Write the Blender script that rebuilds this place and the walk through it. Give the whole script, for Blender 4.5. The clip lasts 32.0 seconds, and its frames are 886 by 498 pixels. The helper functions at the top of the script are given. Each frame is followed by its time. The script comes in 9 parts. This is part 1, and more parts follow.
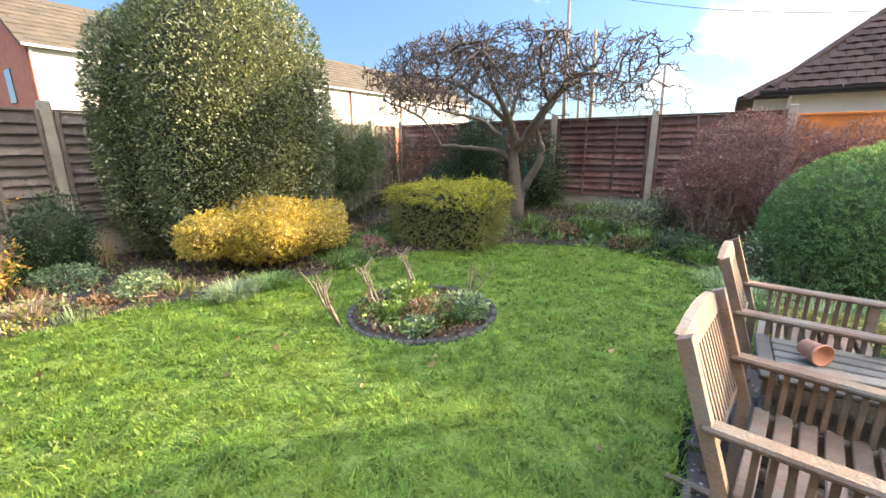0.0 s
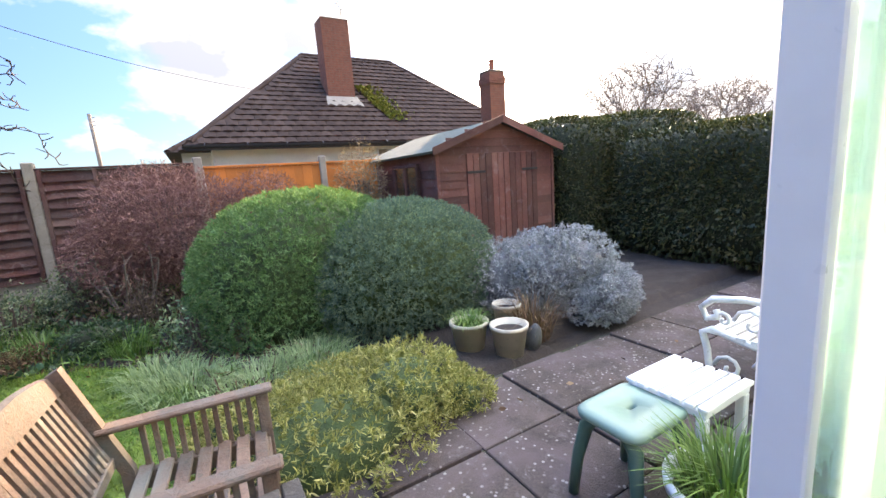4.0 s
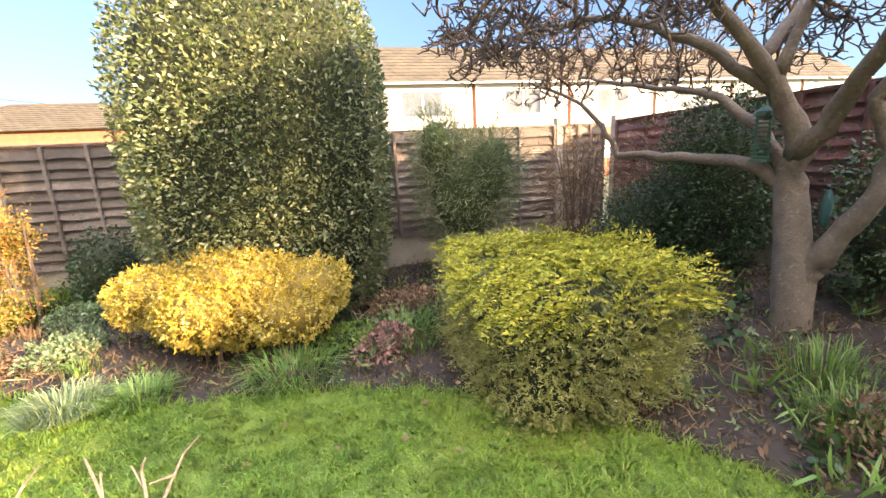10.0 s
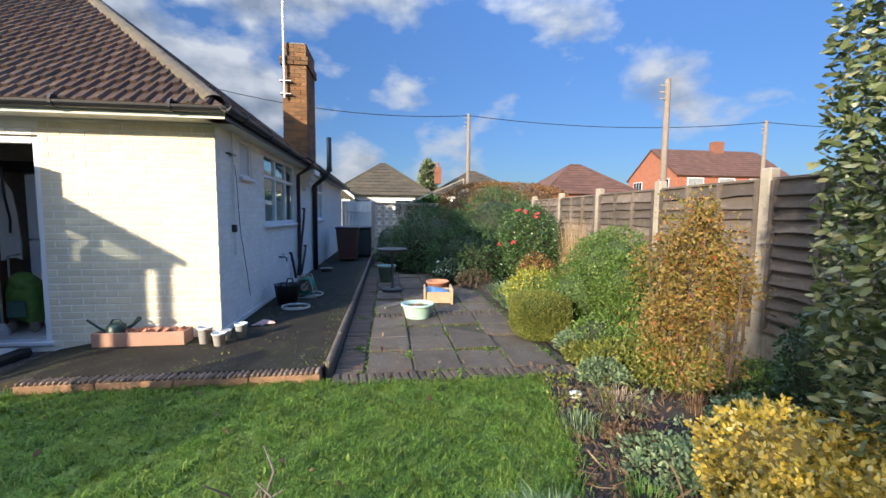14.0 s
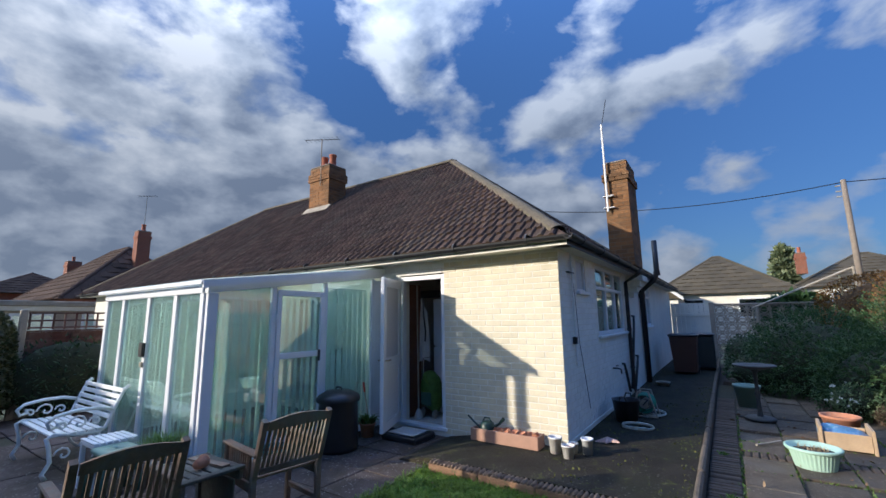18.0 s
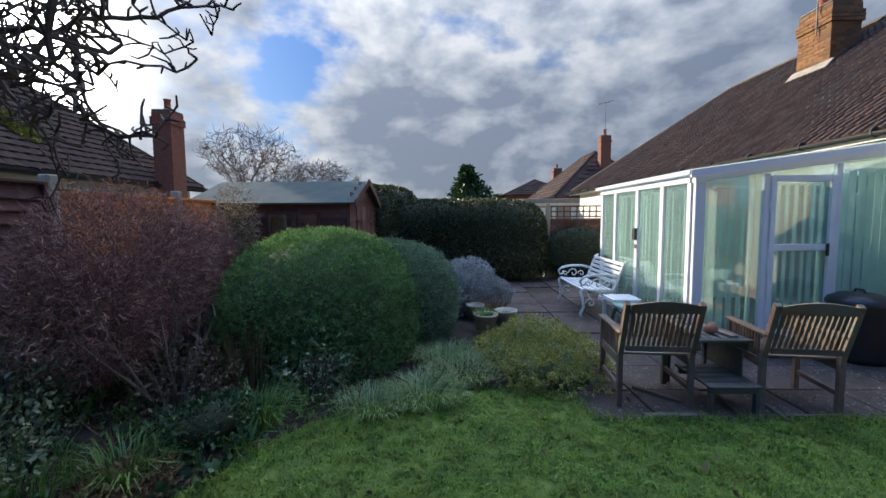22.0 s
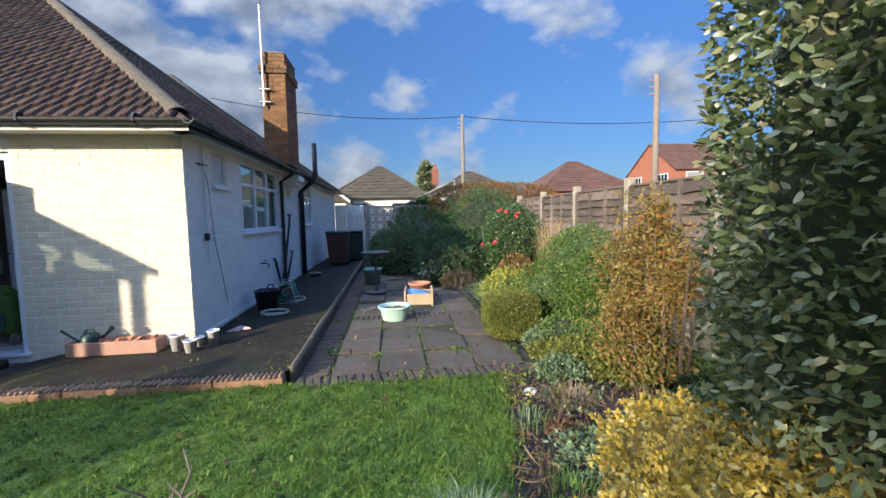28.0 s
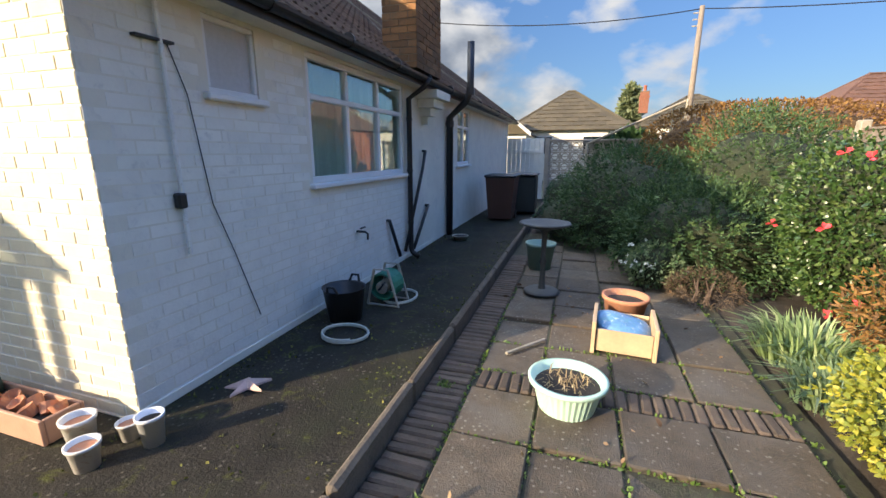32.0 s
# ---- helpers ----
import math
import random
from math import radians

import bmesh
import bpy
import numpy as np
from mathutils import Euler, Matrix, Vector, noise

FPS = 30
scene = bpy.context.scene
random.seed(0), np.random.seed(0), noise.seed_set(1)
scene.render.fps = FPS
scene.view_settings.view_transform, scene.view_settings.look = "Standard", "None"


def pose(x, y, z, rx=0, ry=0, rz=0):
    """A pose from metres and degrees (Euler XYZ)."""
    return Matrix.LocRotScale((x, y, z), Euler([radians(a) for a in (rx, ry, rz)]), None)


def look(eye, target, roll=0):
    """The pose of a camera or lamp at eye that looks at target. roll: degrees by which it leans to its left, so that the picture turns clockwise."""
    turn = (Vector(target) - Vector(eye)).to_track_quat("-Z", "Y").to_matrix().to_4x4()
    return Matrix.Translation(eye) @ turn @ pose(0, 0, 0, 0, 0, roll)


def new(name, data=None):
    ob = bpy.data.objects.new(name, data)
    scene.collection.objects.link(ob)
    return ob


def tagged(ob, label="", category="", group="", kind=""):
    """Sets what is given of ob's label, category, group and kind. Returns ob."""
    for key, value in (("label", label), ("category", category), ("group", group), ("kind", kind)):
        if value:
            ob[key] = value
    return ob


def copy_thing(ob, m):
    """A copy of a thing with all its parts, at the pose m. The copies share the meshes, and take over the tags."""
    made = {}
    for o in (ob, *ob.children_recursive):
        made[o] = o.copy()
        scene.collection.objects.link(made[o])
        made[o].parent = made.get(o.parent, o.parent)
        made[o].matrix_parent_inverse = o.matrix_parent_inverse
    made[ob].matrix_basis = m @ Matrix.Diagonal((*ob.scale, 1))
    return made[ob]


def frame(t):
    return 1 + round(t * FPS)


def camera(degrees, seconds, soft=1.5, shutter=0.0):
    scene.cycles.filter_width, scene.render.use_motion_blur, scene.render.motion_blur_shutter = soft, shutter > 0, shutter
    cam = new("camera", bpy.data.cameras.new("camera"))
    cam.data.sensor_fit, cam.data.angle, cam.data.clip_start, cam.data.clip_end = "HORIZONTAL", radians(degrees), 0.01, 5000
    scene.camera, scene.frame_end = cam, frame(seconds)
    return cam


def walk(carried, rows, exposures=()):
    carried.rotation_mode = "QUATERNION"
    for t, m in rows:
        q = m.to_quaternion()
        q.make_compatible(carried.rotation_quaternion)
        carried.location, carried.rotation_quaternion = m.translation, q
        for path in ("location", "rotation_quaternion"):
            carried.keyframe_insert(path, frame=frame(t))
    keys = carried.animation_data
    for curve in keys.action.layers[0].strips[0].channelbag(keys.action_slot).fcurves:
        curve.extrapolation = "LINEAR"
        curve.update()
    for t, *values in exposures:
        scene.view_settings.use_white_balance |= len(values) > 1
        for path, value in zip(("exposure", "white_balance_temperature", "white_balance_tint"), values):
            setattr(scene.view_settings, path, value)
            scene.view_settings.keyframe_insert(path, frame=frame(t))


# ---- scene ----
cam = camera(94.2, 32.0)
PATH = [
    (0, (0.124, 0.002, 1.388), (-0.954, 1.614, 0.896), -0.4),
    (0.5, (0.089, 0.008, 1.445), (-1.067, 1.613, 1.147), -1.3),
    (1, (0.095, 0.019, 1.474), (-0.982, 1.693, 1.281), -1.6),
    (1.5, (0.109, 0.037, 1.477), (-0.734, 1.84, 1.284), -2.0),
    (2, (0.159, 0.115, 1.456), (-0.286, 2.049, 1.205), -3.3),
    (2.5, (0.272, 0.346, 1.437), (0.206, 2.327, 1.167), -3.8),
    (3, (0.38, 0.594, 1.431), (0.708, 2.543, 1.125), -4.0),
    (3.5, (0.481, 0.87, 1.403), (1.201, 2.704, 1.056), -4.8),
    (4.5, (0.985, 1.17, 1.435), (2.08, 2.81, 1.10), -3.2),
    (5.5, (1.088, 1.669, 1.485), (2.087, 3.37, 1.156), -1.6),
    (6, (1.148, 2.023, 1.471), (1.733, 3.915, 1.191), -1.0),
    (6.5, (1.128, 2.331, 1.485), (1.158, 4.308, 1.19), -0.7),
    (7, (1.052, 2.594, 1.517), (0.54, 4.496, 1.168), -0.2),
    (7.5, (0.885, 2.833, 1.511), (-0.067, 4.545, 1.108), -0.7),
    (8, (0.73, 3.033, 1.495), (-0.587, 4.471, 1.052), -1.6),
    (8.5, (0.411, 3.254, 1.491), (-1.124, 4.444, 1.013), -3.3),
    (9, (0.091, 3.487, 1.439), (-1.611, 4.424, 0.968), -2.6),
    (9.5, (-0.317, 3.651, 1.423), (-2.124, 4.374, 0.964), -1.6),
    (10, (-0.746, 3.762, 1.427), (-2.646, 4.213, 0.996), -3.2),
    (10.5, (-1.188, 3.849, 1.434), (-3.151, 3.956, 1.065), -2.6),
    (11, (-1.568, 3.844, 1.414), (-3.525, 3.706, 1.027), -1.1),
    (11.5, (-1.913, 3.792, 1.402), (-3.8, 3.245, 1.028), -1.0),
    (12, (-2.258, 3.761, 1.401), (-3.897, 2.679, 1.027), -0.3),
    (12.5, (-2.523, 3.655, 1.393), (-3.791, 2.154, 1.02), -0.0),
    (13, (-2.664, 3.534, 1.412), (-3.498, 1.745, 1.088), -0.1),
    (13.5, (-2.798, 3.501, 1.429), (-3.252, 1.569, 1.179), 0.3),
    (14, (-2.848, 3.503, 1.446), (-3.113, 1.527, 1.28), 0.5),
    (14.5, (-2.848, 3.499, 1.457), (-3.058, 1.512, 1.352), 0.2),
    (16.5, (-2.803, 3.501, 1.472), (-2.724, 1.502, 1.436), -0.5),
    (17, (-2.735, 3.587, 1.496), (-2.204, 1.66, 1.555), -1.1),
    (17.5, (-2.675, 3.643, 1.541), (-1.752, 1.882, 1.753), -1.1),
    (18, (-2.658, 3.677, 1.566), (-1.554, 2.042, 1.896), -0.8),
    (18.5, (-2.651, 3.666, 1.569), (-1.456, 2.098, 1.907), -0.5),
    (19, (-2.638, 3.65, 1.553), (-1.293, 2.191, 1.8), 0.0),
    (19.5, (-2.66, 3.694, 1.522), (-1.072, 2.483, 1.633), 0.3),
    (20, (-2.703, 3.765, 1.497), (-0.87, 2.964, 1.49), 0.2),
    (20.5, (-2.736, 3.937, 1.492), (-0.765, 3.615, 1.389), -0.4),
    (21, (-2.778, 4.143, 1.5), (-0.786, 4.228, 1.346), -0.6),
    (21.5, (-2.81, 4.219, 1.492), (-0.826, 4.419, 1.334), -0.5),
    (22, (-2.804, 4.178, 1.494), (-0.81, 4.212, 1.341), -0.4),
    (22.5, (-2.807, 4.091, 1.486), (-0.829, 3.826, 1.346), -0.0),
    (23, (-2.844, 4.014, 1.491), (-0.936, 3.43, 1.364), 0.1),
    (23.5, (-2.899, 3.909, 1.485), (-1.114, 3.012, 1.371), -0.0),
    (24, (-2.939, 3.847, 1.485), (-1.344, 2.644, 1.382), -0.1),
    (24.5, (-2.924, 3.803, 1.498), (-1.581, 2.324, 1.401), -0.2),
    (25, (-2.945, 3.757, 1.486), (-1.887, 2.062, 1.399), -0.2),
    (25.5, (-2.974, 3.742, 1.498), (-2.218, 1.893, 1.409), -0.1),
    (26, (-3.01, 3.708, 1.485), (-2.548, 1.763, 1.4), -0.2),
    (26.5, (-3.071, 3.671, 1.474), (-2.887, 1.681, 1.386), -0.4),
    (28.5, (-3.268, 3.551, 1.444), (-3.535, 1.586, 1.191), -1.1),
    (29, (-3.094, 3.241, 1.373), (-3.131, 1.279, 0.985), -2.0),
    (29.5, (-2.999, 2.811, 1.396), (-2.89, 0.867, 0.939), -2.4),
    (30, (-2.997, 2.358, 1.408), (-2.766, 0.432, 0.924), -2.7),
    (30.5, (-3.024, 1.771, 1.377), (-2.725, -0.146, 0.894), -3.1),
    (31, (-3.122, 1.22, 1.44), (-2.774, -0.695, 0.98), -2.6),
    (31.5, (-3.191, 0.67, 1.519), (-2.778, -1.239, 1.09), -1.2),
    (32, (-3.234, 0.182, 1.539), (-2.634, -1.67, 1.08), -0.0),
]
EXPOSURES = [(0.0, 2.65, 7500, 14), (1.0, 2.5, 7500, 14), (3.5, 2.5, 7400, 16), (6.0, 2.55, 7100, 18), (7.0, 2.6, 7600, 18), (8.0, 2.8, 8300, 20), (10.0, 2.9, 8300, 20), (11.5, 2.5, 7100, 14), (13.0, 1.85, 7700, 14), (14.0, 1.28, 6100, 10), (16.5, 1.0, 5900, 10),
             (18.5, 0.58, 5500, 10), (20.0, 0.85, 6100, 10), (23.0, 0.98, 5850, 10), (25.0, 1.0, 5600, 10), (26.5, 1.08, 5500, 10), (28.5, 1.15, 6100, 10), (30.0, 1.38, 7000, 10), (32.0, 1.52, 6900, 10)]
walk(cam, [(t, look(eye, target, roll)) for t, eye, target, roll in PATH], EXPOSURES)

# ---------------------------------------------------------------- light
SUN_DIR = Vector((0.90, 1.0, 0.385)).normalized()
SUN_EL = math.asin(SUN_DIR.z)
SUN_AZ = math.atan2(SUN_DIR.x, SUN_DIR.y)


class Nodes:
    """A node tree with short calls to add and link nodes."""

    def __init__(self, tree):
        self.t = tree
        self.t.nodes.clear()

    def add(self, kind, inputs=None, **props):
        n = self.t.nodes.new(kind)
        for k, v in props.items():
            setattr(n, k, v)
        for k, v in (inputs or {}).items():
            if isinstance(v, bpy.types.NodeSocket):
                self.t.links.new(v, n.inputs[k])
            else:
                n.inputs[k].default_value = v
        return n

    def ramp(self, fac, stops, interp="LINEAR"):
        n = self.add("ShaderNodeValToRGB", {0: fac})
        r = n.color_ramp
        r.interpolation = interp
        while len(r.elements) > 1:
            r.elements.remove(r.elements[0])
        r.elements[0].position, r.elements[0].color = stops[0][0], rgba(stops[0][1])
        for p, c in stops[1:]:
            r.elements.new(p).color = rgba(c)
        return n.outputs[0]

    def noise(self, vec, scale, detail=4, rough=0.55, dist=0.0):
        return self.add("ShaderNodeTexNoise", {"Vector": vec, "Scale": scale, "Detail": detail, "Roughness": rough, "Distortion": dist}).outputs[0]

    def mix(self, fac, a, b, mode="MIX"):
        n = self.add("ShaderNodeMix", data_type="RGBA", blend_type=mode)
        for k, v in ((0, fac), (6, a), (7, b)):
            if isinstance(v, bpy.types.NodeSocket):
                self.t.links.new(v, n.inputs[k])
            else:
                n.inputs[k].default_value = v if k == 0 else rgba(v)
        return n.outputs[2]

    def math(self, op, a, b=0.0, clamp=False):
        n = self.add("ShaderNodeMath", {0: a, 1: b}, operation=op)
        n.use_clamp = clamp
        return n.outputs[0]


def rgba(c):
    return (c[0], c[1], c[2], 1.0) if len(c) == 3 else tuple(c)


world = bpy.data.worlds.new("sky")
scene.world = world
world.use_nodes = True
w = Nodes(world.node_tree)
sky = w.add("ShaderNodeTexSky", sky_type="NISHITA", sun_disc=False, sun_elevation=SUN_EL, sun_rotation=SUN_AZ, air_density=1.0, dust_density=0.6, ozone_density=2.0)
gen = w.add("ShaderNodeTexCoord").outputs["Generated"]
sep = w.add("ShaderNodeSeparateXYZ", {0: gen})
low_sky = w.add("ShaderNodeCombineXYZ", {0: sep.outputs[0], 1: sep.outputs[1], 2: w.math("MULTIPLY", sep.outputs[2], 1.7)}).outputs[0]
toward = w.add("ShaderNodeVectorMath", {0: low_sky, 1: (0.030, 0.026, 0.035)}, operation="ADD").outputs[0]
east = w.math("ADD", w.math("MULTIPLY", sep.outputs[0], 0.21), w.math("MULTIPLY", sep.outputs[1], -0.03))
bank = w.math("MULTIPLY", w.math("MAXIMUM", w.math("SUBTRACT", 0.30, sep.outputs[2]), 0.0), 0.22)
wisps = w.math("MULTIPLY", w.math("SUBTRACT", w.noise(low_sky, 1.6, 2, 0.5), 0.5), 0.55)
puffs = w.noise(low_sky, 4.4, 8, 0.52, 0.1)
cover = w.math("ADD", w.math("ADD", w.math("ADD", puffs, wisps), east), bank)
relief = w.math("SUBTRACT", puffs, w.noise(toward, 4.4, 8, 0.52, 0.1))
cloud = w.ramp(cover, [(0.515, (0, 0, 0)), (0.575, (0.45, 0.45, 0.45)), (0.65, (0.95, 0.95, 0.95))])
sunward = w.add("ShaderNodeVectorMath", {0: gen, 1: tuple(SUN_DIR)}, operation="DOT_PRODUCT").outputs["Value"]
halo = w.math("POWER", w.math("MAXIMUM", sunward, 0.0), 150.0)
bright = w.math("ADD", w.math("MULTIPLY", relief, 3.4), w.math("SUBTRACT", 1.55, w.math("MULTIPLY", cover, 1.42)))
thick = w.ramp(bright, [(0.25, (0.36, 0.41, 0.50)), (0.60, (0.66, 0.70, 0.76)), (0.92, (1.0, 1.0, 1.0))])
lit = w.mix(1.0, thick, w.ramp(sunward, [(0.0, (0.92, 0.95, 1.0)), (1.0, (1.5, 1.45, 1.38))]), "MULTIPLY")
cube = w.math("POWER", w.math("MAXIMUM", sep.outputs[2], 0.0), 5.0)
rise = w.math("ADD", w.math("ADD", 0.43, w.math("MULTIPLY", sep.outputs[2], 0.2)), w.math("MULTIPLY", cube, 8.0))
cloud_light = w.add("ShaderNodeVectorMath", {0: lit, "Scale": w.math("MULTIPLY", rise, 4.0)}, operation="SCALE").outputs[0]
blue = w.mix(1.0, sky.outputs[0], (0.285, 0.375, 0.525), "MULTIPLY")
blue = w.add("ShaderNodeVectorMath", {0: blue, "Scale": w.math("ADD", w.math("ADD", 0.50, w.math("MULTIPLY", sep.outputs[2], 0.95)), w.math("MULTIPLY", cube, 7.0))}, operation="SCALE").outputs[0]
veiled = w.mix(cloud, blue, cloud_light)
glow = w.add("ShaderNodeVectorMath", {0: (1.0, 0.93, 0.82), "Scale": w.math("MULTIPLY", halo, 60.0)}, operation="SCALE").outputs[0]
whole = w.mix(1.0, veiled, glow, "ADD")
bg = w.add("ShaderNodeBackground", {"Color": whole, "Strength": 0.15})
w.add("ShaderNodeOutputWorld", {0: bg.outputs[0]})

sun = new("sun", bpy.data.lights.new("sun", "SUN"))
sun.data.energy, sun.data.angle, sun.data.color = 3.8, radians(0.9), (1.0, 0.82, 0.60)
sun.matrix_world = look(SUN_DIR * 60, (0, 0, 0))

# ---------------------------------------------------------------- building helpers


class Geo:
    """Collects vertices and faces of one mesh."""

    def __init__(self):
        self.v, self.f = [], []

    def add(self, verts, faces, m=None):
        n = len(self.v)
        self.v += [tuple(m @ Vector(p)) for p in verts] if m is not None else [tuple(p) for p in verts]
        self.f += [tuple(i + n for i in q) for q in faces]
        return self

    def box(self, x0, x1, y0, y1, z0, z1, b=0.0, m=None):
        if b <= 0:
            vs = [(x, y, z) for z in (z0, z1) for x, y in ((x0, y0), (x1, y0), (x1, y1), (x0, y1))]
            return self.add(vs, [(0, 3, 2, 1), (4, 5, 6, 7), (0, 1, 5, 4), (1, 2, 6, 5), (2, 3, 7, 6), (3, 0, 4, 7)], m)
        b = min(b, (x1 - x0) * 0.45, (y1 - y0) * 0.45, (z1 - z0) * 0.45)
        lo, hi = Vector((x0, y0, z0)), Vector((x1, y1, z1))
        vs, index = [], {}
        for cx in (0, 1):
            for cy in (0, 1):
                for cz in (0, 1):
                    for ax in range(3):
                        p = [hi[k] if c else lo[k] for k, c in enumerate((cx, cy, cz))]
                        for k, c in enumerate((cx, cy, cz)):
                            if k != ax:
                                p[k] += -b if c else b
                        index[(cx, cy, cz, ax)] = len(vs)
                        vs.append(p)
        fs = []
        for ax in range(3):
            u, v = (ax + 1) % 3, (ax + 2) % 3
            for s in (0, 1):
                q = []
                for cu, cv in ((0, 0), (1, 0), (1, 1), (0, 1)):
                    c = [0, 0, 0]
                    c[ax], c[u], c[v] = s, cu, cv
                    q.append(index[(*c, ax)])
                fs.append(tuple(q if s else q[::-1]))
            for cu in (0, 1):
                for cv in (0, 1):
                    q = []
                    for s in (0, 1):
                        c = [0, 0, 0]
                        c[ax], c[u], c[v] = s, cu, cv
                        q.append((index[(*c, u)], index[(*c, v)]))
                    face = (q[0][0], q[1][0], q[1][1], q[0][1])
                    fs.append(face if cu == cv else face[::-1])
        for cx in (0, 1):
            for cy in (0, 1):
                for cz in (0, 1):
                    q = tuple(index[(cx, cy, cz, a)] for a in range(3))
                    fs.append(q if (cx + cy + cz) % 2 else q[::-1])
        return self.add(vs, fs, m)

    def tube(self, pts, radii, n=8, caps=True, m=None):
        pts = [Vector(p) for p in pts]
        if not hasattr(radii, "__len__"):
            radii = [radii] * len(pts)
        vs, fs, side = [], [], None
        for i, p in enumerate(pts):
            d = (pts[min(i + 1, len(pts) - 1)] - pts[max(i - 1, 0)]).normalized()
            if side is None:
                side = d.orthogonal().normalized()
            side = (side - d * side.dot(d)).normalized()
            up = d.cross(side)
            for k in range(n):
                a = 2 * math.pi * k / n
                vs.append(p + radii[i] * (math.cos(a) * side + math.sin(a) * up))
        for i in range(len(pts) - 1):
            for k in range(n):
                a, b = i * n + k, i * n + (k + 1) % n
                fs.append((a, b, b + n, a + n))
        if caps:
            fs.append(tuple(range(n))[::-1])
            fs.append(tuple(range((len(pts) - 1) * n, len(pts) * n)))
        return self.add(vs, fs, m)

    def lathe(self, profile, n=24, m=None, wave=0.0, waves=0):
        vs, fs = [], []
        for r, z in profile:
            for k in range(n):
                a = 2 * math.pi * k / n
                rr = r * (1 + (wave * (1 if k % 2 else -1) if waves else 0))
                vs.append((rr * math.cos(a), rr * math.sin(a), z))
        for i in range(len(profile) - 1):
            for k in range(n):
                a, b = i * n + k, i * n + (k + 1) % n
                fs.append((a, b, b + n, a + n))
        return self.add(vs, fs, m)

    def prism(self, outline, z0, z1, m=None):
        n = len(outline)
        vs = [(x, y, z0) for x, y in outline] + [(x, y, z1) for x, y in outline]
        fs = [tuple(range(n))[::-1], tuple(range(n, 2 * n))] + [(i, (i + 1) % n, n + (i + 1) % n, n + i) for i in range(n)]
        return self.add(vs, fs, m)

    def slab(self, a, b, c, d, t):
        """A four-cornered plate; t is its thickness, down along the normal."""
        a, b, c, d = map(Vector, (a, b, c, d))
        nrm = (b - a).cross(d - a).normalized() * t
        vs = [a, b, c, d, a - nrm, b - nrm, c - nrm, d - nrm]
        return self.add(vs, [(0, 1, 2, 3), (7, 6, 5, 4), (0, 4, 5, 1), (1, 5, 6, 2), (2, 6, 7, 3), (3, 7, 4, 0)])

    def mesh(self, name, mat, smooth=False):
        me = bpy.data.meshes.new(name)
        me.from_pydata(self.v, [], self.f)
        me.materials.append(mat)
        if smooth:
            me.polygons.foreach_set("use_smooth", [True] * len(me.polygons))
        me.update()
        return me


def thing(name, label, category, at=(0, 0, 0), group="", kind="", turn=0):
    ob = new(name)
    ob.empty_display_size = 0.1
    ob.matrix_basis = pose(*at, 0, 0, turn)
    return tagged(ob, label, category, group, kind)


def part(name, geo, mat, parent=None, label="", smooth=False, local=False):
    """Links one mesh under a thing or part. Its numbers are in the world unless local."""
    me = geo if isinstance(geo, bpy.types.Mesh) else geo.mesh(name, mat, smooth)
    ob = new(name, me)
    if parent is not None:
        ob.parent = parent
        if not local:
            m = Matrix.Identity(4)
            chain = parent
            while chain is not None:
                m = chain.matrix_basis @ m
                chain = chain.parent
            ob.matrix_basis = m.inverted()
    return tagged(ob, label)


def solid(name, geo, mat, label, category, kind="", group="", smooth=False):
    ob = part(name, geo, mat, None, smooth=smooth)
    return tagged(ob, label, category, group, kind)


# ---------------------------------------------------------------- materials


